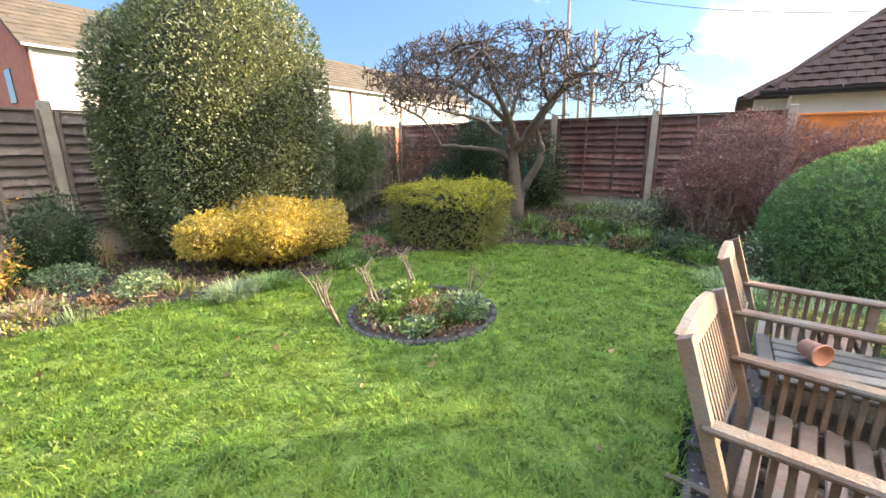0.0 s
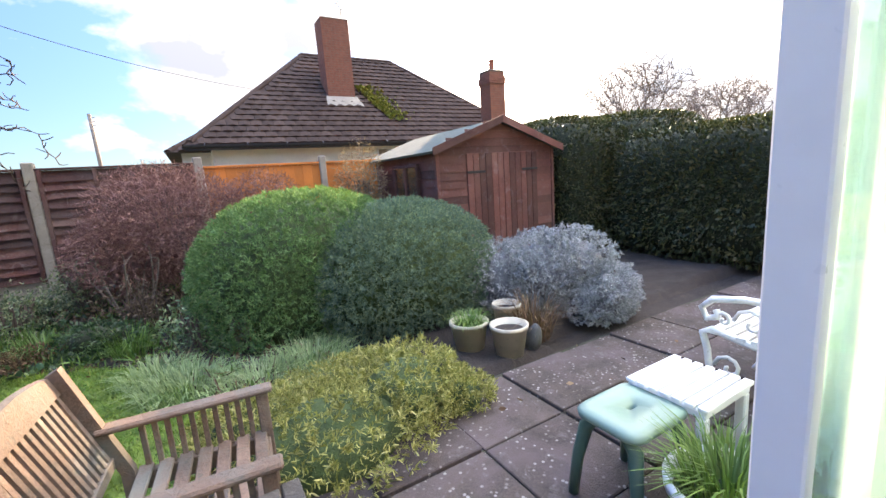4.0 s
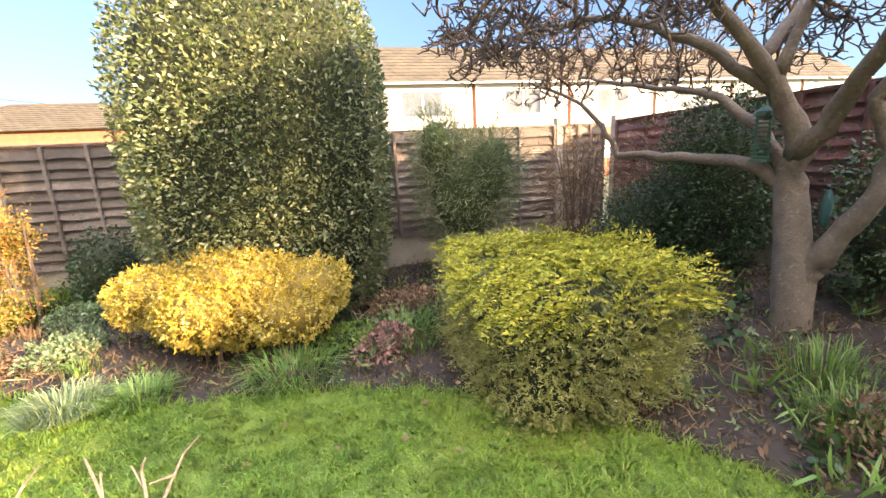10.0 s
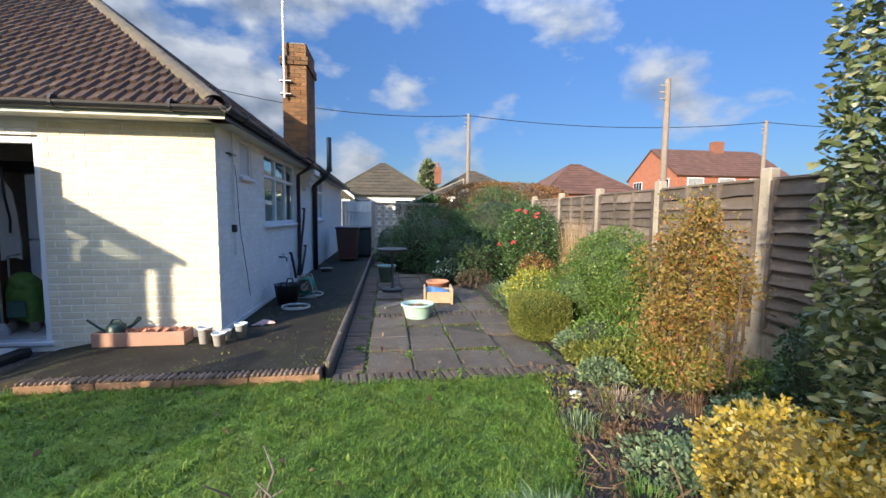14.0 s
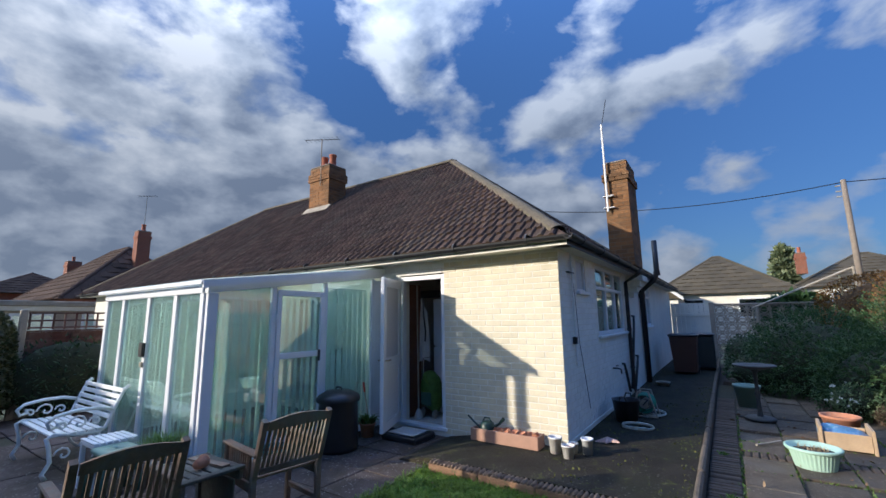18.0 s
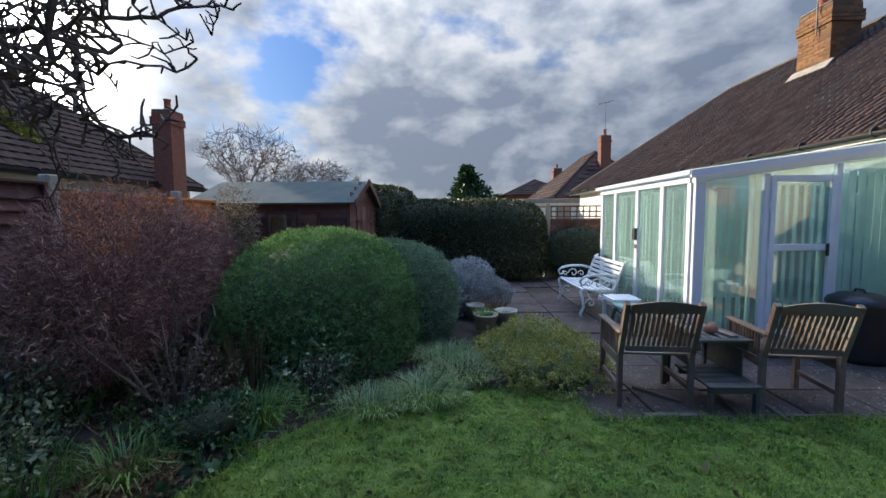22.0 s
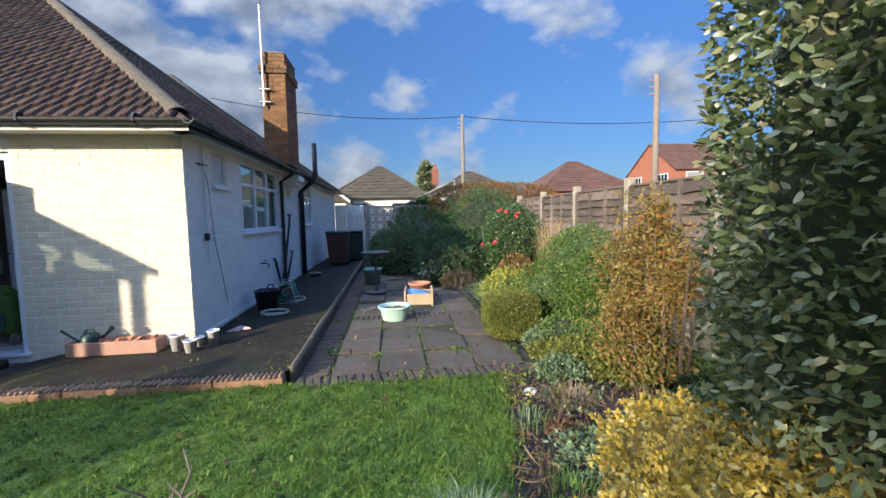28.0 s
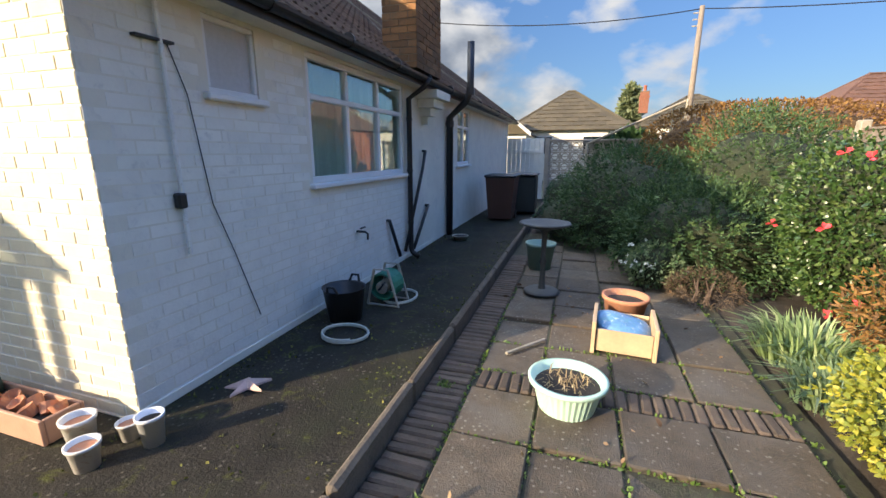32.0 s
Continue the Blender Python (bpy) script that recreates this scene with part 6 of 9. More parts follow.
FEEDGREEN = material("green_painted_wire", (0.03, 0.10, 0.06), 0.5, spread=0.2, scale=10, fine=60)
fd = thing("bird_feeder", "green caged nut feeder hanging beside the tree trunk", "bird feeder", (-2.97, 6.5, 1.3))
for k in range(10):
    part("wire_ring", Geo().tube([(-2.97 + 0.05 * math.cos(a * math.pi / 6), 6.5 + 0.05 * math.sin(a * math.pi / 6), 1.32 + 0.027 * k) for a in range(13)], 0.005, 5), FEEDGREEN, fd)
for k in range(4):
    part("wire_bar", Geo().tube([(-2.97 + 0.05 * math.cos(k * 1.571), 6.5 + 0.05 * math.sin(k * 1.571), 1.30), (-2.97 + 0.05 * math.cos(k * 1.571), 6.5 + 0.05 * math.sin(k * 1.571), 1.585)], 0.006, 5), FEEDGREEN, fd)
part("lid", Geo().tube([(-2.97, 6.5, 1.58), (-2.97, 6.5, 1.61), (-2.97, 6.5, 1.64)], [0.062, 0.055, 0.015], 12), FEEDGREEN, fd)
part("base", Geo().tube([(-2.97, 6.5, 1.29), (-2.97, 6.5, 1.305)], 0.06, 12), FEEDGREEN, fd)
part("hook_wire", Geo().tube([(-2.97, 6.5, 1.64), (-2.95, 6.48, 1.95)], 0.003, 5), FEEDGREEN, fd)
TEALNET = material("teal_netting", (0.012, 0.085, 0.08), 0.7, spread=0.4, scale=30, fine=90, bump=0.8)
h = core_geo((-2.67, 6.70, 0.98), (0.026, 0.026, 0.085), 2.2, 12, 0.5, 1.0)
solid("netting_bag", h, TEALNET, "teal netting bag wedged in the tree's fork", "netting", smooth=True)

# ---------------------------------------------------------------- patio furniture
SLATWOOD = TEAK


def garden_chair(at, turn):
    """A slatted hardwood armchair facing its own +x; its base stands at the middle of its back."""
    ob = thing("garden_chair", "weathered slatted hardwood garden armchair on the patio", "chair", at, "companion seat chairs", turn=turn)
    w_, d_ = 0.58, 0.52
    tilt = 0.14
    for s in (-1, 1):
        y = s * (w_ / 2 - 0.025)
        lean = Geo().add([(0.0, y - 0.019, 0.0), (0.042, y - 0.019, 0.0), (0.042, y + 0.019, 0.0), (0.0, y + 0.019, 0.0), (0.0, y - 0.019, 0.42), (0.042, y - 0.019, 0.42), (0.042, y + 0.019, 0.42), (0.0, y + 0.019, 0.42), (-tilt, y - 0.019, 0.84), (-tilt + 0.038, y - 0.019, 0.86), (-tilt + 0.038, y + 0.019, 0.86), (-tilt, y + 0.019, 0.84)], [(3, 2, 1, 0), (0, 1, 5, 4), (1, 2, 6, 5), (2, 3, 7, 6), (3, 0, 4, 7), (4, 5, 9, 8), (5, 6, 10, 9), (6, 7, 11, 10), (7, 4, 8, 11), (8, 9, 10, 11)])
        part("back_leg", lean, SLATWOOD, ob, local=True)
        part("front_leg", Geo().box(d_ - 0.045, d_, y - 0.021, y + 0.021, 0, 0.585, 0.004), SLATWOOD, ob, local=True)
        part("armrest", Geo().box(-0.05, d_ + 0.02, y - 0.033, y + 0.033, 0.588, 0.612, 0.008), SLATWOOD, ob, local=True)
        part("seat_rail", Geo().box(0.05, d_ - 0.05, y - 0.018, y + 0.018, 0.33, 0.40, 0.004), SLATWOOD, ob, local=True)
        part("side_stretcher", Geo().box(0.05, d_ - 0.05, y - 0.015, y + 0.015, 0.13, 0.17, 0.004), SLATWOOD, ob, local=True)
        for k in range(10):
            x = 0.085 + k * 0.040
            part("side_slat", Geo().box(x - 0.009, x + 0.009, y - 0.008, y + 0.008, 0.402, 0.586, 0.002), SLATWOOD, ob, local=True)
    part("front_rail", Geo().box(d_ - 0.045, d_ - 0.012, -w_ / 2 + 0.05, w_ / 2 - 0.05, 0.33, 0.40, 0.004), SLATWOOD, ob, local=True)
    for k in range(7):
        x = 0.052 + k * 0.066
        part("seat_slat", Geo().box(x, x + 0.048, -w_ / 2 + 0.02, w_ / 2 - 0.02, 0.403, 0.421, 0.004), SLATWOOD, ob, local=True)
    # back: curved top rail, bottom rail and upright slats in the plane of the leaning legs
    vs, fs, n = [], [], 10
    for i in range(n + 1):
        y = -w_ / 2 + 0.05 + (w_ - 0.1) * i / n
        h = 0.03 * math.sin(math.pi * i / n)
        for x, z in ((-0.105, 0.775), (-0.13, 0.775), (-0.155, 0.84 + h), (-0.128, 0.84 + h)):
            vs.append((x, y, z))
    for i in range(n):
        for k in range(4):
            a, b = 4 * i + k, 4 * i + (k + 1) % 4
            fs.append((a, b, b + 4, a + 4))
    fs += [(3, 2, 1, 0), (4 * n, 4 * n + 1, 4 * n + 2, 4 * n + 3)]
    part("top_rail", Geo().add(vs, fs), SLATWOOD, ob, local=True)
    part("bottom_rail", Geo().box(-0.03, -0.005, -w_ / 2 + 0.05, w_ / 2 - 0.05, 0.455, 0.50, 0.004), SLATWOOD, ob, local=True)
    for k in range(13):
        y = -w_ / 2 + 0.07 + (w_ - 0.14) * k / 12
        part("back_slat", Geo().add([(-0.012, y - 0.010, 0.50), (-0.024, y - 0.010, 0.50), (-0.024, y + 0.010, 0.50), (-0.012, y + 0.010, 0.50), (-0.112, y - 0.010, 0.785), (-0.124, y - 0.010, 0.785), (-0.124, y + 0.010, 0.785), (-0.112, y + 0.010, 0.785)], [(3, 2, 1, 0), (4, 5, 6, 7), (0, 1, 5, 4), (1, 2, 6, 5), (2, 3, 7, 6), (3, 0, 4, 7)]), SLATWOOD, ob, local=True)
    return ob


chair = garden_chair((0.335, 2.585, 0.0), -5)
copy_thing(chair, pose(0.255, 1.53, 0.0, 0, 0, -8))
GREYTEAK = material("grey_weathered_slats", (0.105, 0.09, 0.07), 0.85, spread=0.5, scale=10, fine=90, bump=0.8, tint=(0.085, 0.095, 0.075), stain=(0.19, 0.17, 0.14), rnd=0.35)
tb = thing("companion_table", "weathered slatted wooden table joining two garden chairs, with a low shelf", "table", (0.62, 2.05, 0))
for k in range(6):
    y = 1.838 + k * 0.072
    part("top_slat", Geo().box(0.405, 0.825, y, y + 0.058, 0.512, 0.530, 0.004, pose(0, 0, 0.0008 * (k % 3))), GREYTEAK, tb)
for x in (0.345, 0.83):
    part("end_batten", Geo().box(x, x + 0.055, 1.832, 2.268, 0.510, 0.533, 0.005), GREYTEAK, tb)
for y in (1.84, 2.23):
    part("rail", Geo().box(0.36, 0.88, y, y + 0.03, 0.44, 0.509, 0.004), GREYTEAK, tb)
part("side_panel", Geo().box(0.40, 0.86, 1.872, 1.886, 0.225, 0.439, 0.003), GREYTEAK, tb)
solid("loose_board", Geo().box(-0.20, 0.20, -0.03, 0.03, 0.0, 0.014, 0.003, pose(0.62, 1.96, 0.534, 0, 0, 8)), TEAK, "loose weathered wooden slat lying on a slatted table", "slat")
for k in range(5):
    x = 0.20 + k * 0.10
    part("shelf_slat", Geo().box(x, x + 0.09, 1.86, 2.25, 0.205, 0.223, 0.004), GREYTEAK, tb)
for x in (0.22, 0.62):
    part("shelf_bearer", Geo().box(x, x + 0.04, 1.87, 2.24, 0.16, 0.204, 0.004), GREYTEAK, tb)
for x, y in ((0.21, 1.87), (0.21, 2.21), (0.84, 1.88), (0.84, 2.20)):
    part("leg", Geo().box(x, x + 0.04, y, y + 0.03, 0.0, 0.16 if x < 0.3 else 0.44, 0.003), GREYTEAK, tb)


def flower_pot(name, label, at, rad, h, mat, tilt=None, soil=True, rim=0.12, smooth=True, group="", inner=None):
    ob = thing(name, label, "flower pot", at, group)
    if tilt:
        ob.matrix_basis = Matrix.Translation(at) @ tilt
    b = rad * 0.72
    part("body", Geo().lathe([(0.0, 0.0), (b, 0.0), (rad * 0.93, h * (1 - rim)), (rad * 1.0, h * (1 - rim)), (rad * 1.02, h), (rad * 0.9, h), (rad * 0.85, h * 0.75), (0.0, h * 0.75)], 28), mat, ob, smooth=smooth, local=True)
    if soil:
        part("soil", Geo().lathe([(0.0, h * 0.83), (rad * 0.5, h * 0.84), (rad * 0.865, h * 0.80)], 20), inner or SOIL, ob, local=True)
    return ob


flower_pot("clay_pot", "small empty terracotta pot lying on its side on a slatted table", (0.50, 2.10, 0.578), 0.045, 0.085, TERRACOTTA, Matrix.Rotation(radians(35), 4, "Z") @ Matrix.Rotation(radians(90), 4, "X"), soil=False)
stickm = pose(0.62, 1.98, 0.48, 0, 0, 15)
solid("wood_offcut", Geo().box(-0.17, 0.17, -0.03, 0.03, 0.0, 0.035, 0.006, stickm).box(-0.15, 0.15, 0.04, 0.09, 0.0, 0.03, 0.006, stickm), TEAK, "pale weathered wood offcuts lying on a slatted table", "wood")
solid("wood_stick", Geo().box(0.15, 0.20, 2.35, 2.75, 0.004, 0.03, 0.004), TEAK, "thin brown wooden batten lying on the patio slabs", "wood")
solid("wood_stick", Geo().box(0.16, 0.19, 1.30, 1.75, 0.004, 0.025, 0.004), TEAK, "thin brown wooden batten lying on the patio slabs", "wood")

# white bench of cast iron and slats, facing the borders
BX0, BX1, BY = 3.20, 4.40, 1.72
bench = thing("garden_bench", "white-painted bench with scrolled cast-iron ends and wooden slats", "bench", ((BX0 + BX1) / 2, BY + 0.25, 0))
for x in (BX0, BX1):
    def sweep(pts, rad=0.016):
        return Geo().tube([(x, BY + py, pz) for py, pz in pts], rad, 8)
    e = part("end_frame", sweep([(0.52, 0.0), (0.55, 0.06), (0.50, 0.16), (0.52, 0.30), (0.55, 0.40), (0.50, 0.43), (0.30, 0.39), (0.12, 0.38), (0.06, 0.42), (0.0, 0.60), (-0.08, 0.80), (-0.13, 0.84)], 0.02), WHITEMETAL, bench, smooth=True)
    part("rear_leg", sweep([(0.12, 0.38), (0.08, 0.22), (0.02, 0.08), (-0.06, 0.0)]), WHITEMETAL, bench, smooth=True)
    part("arm", sweep([(0.0, 0.60), (0.15, 0.64), (0.34, 0.64), (0.50, 0.61), (0.56, 0.55), (0.53, 0.49), (0.47, 0.51), (0.48, 0.55)], 0.02), WHITEMETAL, bench, smooth=True)
    for c, rr in (((0.30, 0.51), 0.09), ((0.44, 0.50), 0.05), ((0.16, 0.50), 0.06), ((0.40, 0.22), 0.08), ((0.22, 0.27), 0.06)):
        part("scroll", sweep([(c[0] + rr * (1 - 0.09 * k) * math.cos(k * 0.7), c[1] + rr * (1 - 0.09 * k) * math.sin(k * 0.7)) for k in range(11)], 0.011), WHITEMETAL, bench, smooth=True)
for k in range(6):
    y = BY + 0.09 + k * 0.075
    part("seat_slat", Geo().box(BX0 - 0.02, BX1 + 0.02, y, y + 0.055, 0.405, 0.427, 0.004), WHITEMETAL, bench)
for k in range(5):
    t = k / 4
    z, y = 0.52 + 0.27 * t, BY + 0.025 - 0.095 * t
    part("back_slat", Geo().box(BX0 - 0.02, BX1 + 0.02, y - 0.008, y + 0.012, z - 0.024, z + 0.024, 0.004), WHITEMETAL, bench)
wt = thing("side_table", "small white slatted plastic table", "table", (2.5, 1.97, 0))
for k in range(7):
    part("slat", Geo().box(2.30, 2.68, 1.79 + k * 0.052, 1.83 + k * 0.052, 0.435, 0.455, 0.004), UPVC, wt)
part("frame", Geo().box(2.31, 2.67, 1.80, 2.14, 0.40, 0.434, 0.006), UPVC, wt)
for x in (2.31, 2.63):
    for y in (1.80, 2.10):
        part("leg", Geo().box(x, x + 0.04, y, y + 0.04, 0.0, 0.40, 0.006), UPVC, wt)
PALEGREEN = material("pale_green_plastic", (0.20, 0.30, 0.24), 0.45, spread=0.1, scale=6, fine=40, bump=0.05)
DKGREEN = material("green_plastic", (0.055, 0.115, 0.085), 0.45, spread=0.12, scale=6, fine=40, bump=0.05)
st = thing("garden_stool", "pale green plastic garden stool with darker green legs", "stool", (2.16, 2.02, 0))
def round_rect(cx, cy, hx, hy, rad, n=6):
    out = []
    for sx, sy, a0 in ((1, 1, 0), (-1, 1, 90), (-1, -1, 180), (1, -1, 270)):
        for k in range(n + 1):
            a = radians(a0 + 90 * k / n)
            out.append((cx + sx * (hx - rad) + rad * math.cos(a), cy + sy * (hy - rad) + rad * math.sin(a)))
    return out


g = Geo()
rings = [(0.165, 0.130, 0.372), (0.185, 0.150, 0.385), (0.188, 0.153, 0.405), (0.176, 0.142, 0.420), (0.150, 0.115, 0.424), (0.03, 0.014, 0.418), (0.028, 0.012, 0.385)]
loops_ = [round_rect(2.16, 2.015, hx, hy, min(0.06, hy * 0.9)) for hx, hy, z in rings]
n = len(loops_[0])
g.add([(x, y, z) for lp, (_, _, z) in zip(loops_, rings) for x, y in lp], [(i * n + k, i * n + (k + 1) % n, (i + 1) * n + (k + 1) % n, (i + 1) * n + k) for i in range(len(rings) - 1) for k in range(n)])
part("seat", g, PALEGREEN, st, smooth=True)
for x, sx in ((2.03, -1), (2.29, 1)):
    arch = [(x + sx * 0.05, 1.86, 0.0), (x + sx * 0.035, 1.875, 0.18), (x + sx * 0.01, 1.90, 0.33), (x, 1.95, 0.375), (x, 2.08, 0.375), (x + sx * 0.01, 2.13, 0.33), (x + sx * 0.035, 2.155, 0.18), (x + sx * 0.05, 2.17, 0.0)]
    part("leg_arch", Geo().tube(arch, [0.022, 0.025, 0.030, 0.026, 0.026, 0.030, 0.025, 0.022], 8), DKGREEN, st, smooth=True)
part("brace", Geo().box(2.04, 2.28, 1.99, 2.04, 0.345, 0.372, 0.006), DKGREEN, st)
flower_pot("planter", "round white planter full of strappy green leaves", (2.12, 1.62, 0.0), 0.20, 0.34, UPVC)
tuft("planter_leaves", "strappy green leaves growing in a white planter", "plant", (2.12, 1.62), 0.15, 0.20, 500, LUSH, 61, lean=0.8)
for o in bpy.data.objects["planter_leaves"].children:
    o.location.z += 0.27
GREENTUB = material("teal_plastic", (0.03, 0.14, 0.12), 0.4, spread=0.15)
flower_pot("green_tub", "dark teal plastic tub beside conservatory glass", (1.58, 0.75, 0.0), 0.17, 0.20, GREENTUB)

# compost bin
cb = thing("compost_bin", "black plastic compost bin with a domed lid by the conservatory", "bin", (1.46, -0.04, 0))
part("body", Geo().lathe([(0.0, 0.0), (0.25, 0.0), (0.255, 0.05), (0.235, 0.56), (0.24, 0.58), (0.0, 0.58)], 28, Matrix.Translation((1.46, -0.04, 0))), BLACKPLASTIC, cb, smooth=True)
part("lid", Geo().lathe([(0.265, 0.565), (0.27, 0.60), (0.25, 0.635), (0.16, 0.685), (0.0, 0.70)], 28, Matrix.Translation((1.46, -0.04, 0))), BLACKPLASTIC, cb, smooth=True)
part("handle", Geo().tube([(1.40, -0.04, 0.685), (1.42, -0.04, 0.725), (1.50, -0.04, 0.725), (1.52, -0.04, 0.685)], 0.012, 8), BLACKPLASTIC, cb)
flower_pot("clay_pot", "terracotta pot with a small leafy plant by the compost bin", (1.52, -0.62, 0.0), 0.11, 0.18, TERRACOTTA)
tuft("pot_plant", "small leafy green plant in a terracotta pot", "plant", (1.52, -0.62), 0.08, 0.14, 160, MIDGREEN, 62, lean=0.9, width=0.02)
for o in bpy.data.objects["pot_plant"].children:
    o.location.z += 0.15
fork = thing("hand_trowel", "long-handled tool with a red grip leaning on the conservatory", "garden tool", (1.73, -0.72, 0))
part("shaft", Geo().tube([(1.60, -0.76, 0.01), (1.79, -0.80, 0.66)], 0.009, 8), POST, fork)
REDPLASTIC = material("red_plastic", (0.45, 0.05, 0.03), 0.45, spread=0.1)
part("grip", Geo().tube([(1.752, -0.792, 0.53), (1.79, -0.80, 0.66)], 0.016, 8), REDPLASTIC, fork)
# doorstep mat
mat_ = thing("doormat", "black rubber step with a pale mat before the back door", "doormat", (0.98, -0.83, 0))
part("step", Geo().box(0.70, 1.28, -1.06, -0.62, 0.0, 0.075, 0.015), BLACKPLASTIC, mat_)
PALEMAT = material("pale_mat", (0.55, 0.54, 0.50), 0.9, spread=0.15, scale=8, fine=70, bump=0.5)
part("mat", Geo().box(0.80, 1.22, -1.03, -0.70, 0.077, 0.087, 0.004), PALEMAT, mat_)
# lobby things seen through the open door
CLOTH = material("pale_cloth", (0.70, 0.69, 0.66), 0.9, spread=0.12, scale=6, fine=40)
LIME = material("lime_plastic", (0.10, 0.19, 0.03), 0.6, spread=0.45, scale=14, fine=60, bump=0.5)
cl = thing("hanging_coat", "pale coat hanging on a dark hook inside the back lobby", "coat", (1.50, -1.78, 1.0))
vs, fs = [], []
for i in range(25):
    a = 2 * math.pi * i / 24
    for z, rr in ((0.90, 0.17), (1.15, 0.165), (1.42, 0.15), (1.66, 0.125), (1.79, 0.06), (1.86, 0.015)):
        vs.append((1.50 + rr * math.cos(a) * (1 + 0.10 * math.sin(5 * a + z * 3)), -1.80 + 0.45 * rr * math.sin(a) * (1 + 0.2 * math.sin(4 * a)), z + 0.02 * math.sin(3 * a)))
for i in range(24):
    for k in range(5):
        fs.append((6 * i + k, 6 * i + 6 + k, 6 * i + 7 + k, 6 * i + k + 1))
part("cloth", Geo().add(vs, fs), CLOTH, cl, smooth=True)
part("strap", Geo().tube([(1.38, -1.70, 1.92), (1.36, -1.69, 1.6), (1.33, -1.70, 1.35), (1.34, -1.70, 1.2)], 0.012, 6), BLACKPLASTIC, cl)
part("hook", Geo().tube([(1.50, -1.86, 1.95), (1.50, -1.80, 1.93), (1.50, -1.80, 1.87)], 0.008, 6), BLACKPLASTIC, cl)
solid("coat_rack", Geo().box(1.02, 1.70, -1.97, -1.90, 1.90, 2.02, 0.01), BLACKPLASTIC, "dark coat rack fixed high in the back lobby", "coat rack")
fz = thing("fridge_freezer", "tall white fridge freezer inside the back lobby", "fridge", (1.05, -2.2, 0.08))
part("body", Geo().box(0.78, 1.33, -2.5, -1.96, 0.085, 1.88, 0.012), UPVC, fz)
part("door", Geo().box(0.78, 1.33, -1.955, -1.915, 0.12, 1.10, 0.01), UPVC, fz)
part("door", Geo().box(0.78, 1.33, -1.955, -1.915, 1.12, 1.87, 0.01), UPVC, fz)
hv = thing("garden_bag", "lime-green shopping trolley bag in the back lobby", "bag", (1.22, -1.65, 0.08))
part("body", core_geo((1.22, -1.66, 0.42), (0.15, 0.11, 0.22), 3.0, 33, 0.22, 1.0), LIME, hv, smooth=True)
part("flap", core_geo((1.20, -1.62, 0.66), (0.12, 0.09, 0.11), 2.2, 35, 0.30, 1.0), LIME, hv, smooth=True)
part("pocket", Geo().box(1.12, 1.31, -1.555, -1.535, 0.27, 0.46, 0.01), DKGREEN, hv)
part("handle", Geo().tube([(1.30, -1.60, 0.3), (1.30, -1.60, 0.95), (1.18, -1.60, 0.97)], 0.012, 8), POST, hv)
for x in (1.10, 1.33):
    part("wheel", Geo().tube([(x - 0.012, -1.62, 0.145), (x + 0.012, -1.62, 0.145)], 0.06, 14), POST, hv)
bo = thing("broom", "broom with a pale handle leaning in the back lobby", "broom", (1.33, -1.5, 0.08))
part("handle", Geo().tube([(1.32, -1.5, 0.2), (1.36, -1.52, 2.08)], 0.012, 8), POST, bo)
part("head", Geo().tube([(1.32, -1.5, 0.085), (1.32, -1.5, 0.16), (1.32, -1.5, 0.22)], [0.065, 0.055, 0.02], 12), PALEMAT, bo)
for a, b in (((0.693, 2.604), (0.409, 2.339)), ((0.545, 1.989), (0.153, 2.017)), ((0.377, 1.719), (0.094, 1.742))):
    solid("wooden_stake", Geo().tube([(a[0], a[1], 0.02), (b[0], b[1], 0.016)], [0.016, 0.014], 6), TEAK, "dark weathered wooden stake lying on the patio", "stake")

# ---------------------------------------------------------------- things along the house
tr = thing("planter_trough", "long terracotta-coloured plastic trough beside white brickwork", "planter", (-0.37, -0.98, 0.10))
TROUGH = material("trough_plastic", (0.42, 0.24, 0.16), 0.6, spread=0.15, scale=6, fine=40)
for a in ((-0.80, 0.06, -0.91, -0.89), (-0.80, 0.06, -1.09, -1.07), (-0.80, -0.78, -1.07, -0.91), (0.04, 0.06, -1.07, -0.91)):
    part("side", Geo().box(*a, 0.105, 0.245, 0.005), TROUGH, tr)
part("soil", Geo().box(-0.78, 0.04, -1.07, -0.91, 0.105, 0.20), SOIL, tr)
for k in range(9):
    x = -0.74 + 0.062 * k
    part("crock", Geo().lathe([(0.0, 0), (0.03, 0), (0.042, 0.06), (0.036, 0.06), (0.0, 0.02)], 14, pose(x, -0.99 + 0.03 * (k % 3 - 1), 0.20, 40 * (k % 2), 30, 20 * k)), TERRACOTTA, tr)
CANGREEN = material("dark_green_plastic", (0.018, 0.045, 0.035), 0.4, spread=0.15, scale=8, fine=50, bump=0.05)
can = thing("watering_can", "dark green watering can resting on a trough", "watering can", (-0.12, -0.99, 0.20))
part("body", Geo().lathe([(0.0, 0), (0.085, 0), (0.09, 0.02), (0.08, 0.10), (0.05, 0.12), (0.0, 0.12)], 20, pose(-0.12, -0.99, 0.202)), CANGREEN, can, smooth=True)
part("spout", Geo().tube([(-0.19, -0.99, 0.25), (-0.29, -0.97, 0.31), (-0.36, -0.95, 0.38)], [0.022, 0.015, 0.024], 8), CANGREEN, can)
part("handle", Geo().tube([(-0.04, -0.99, 0.22), (0.05, -0.98, 0.29), (0.13, -0.96, 0.37)], 0.012, 8), CANGREEN, can)
part("grip", Geo().tube([(-0.06, -0.99, 0.31), (-0.09, -0.99, 0.36), (-0.15, -0.99, 0.36), (-0.18, -0.99, 0.31)], 0.010, 8), CANGREEN, can)
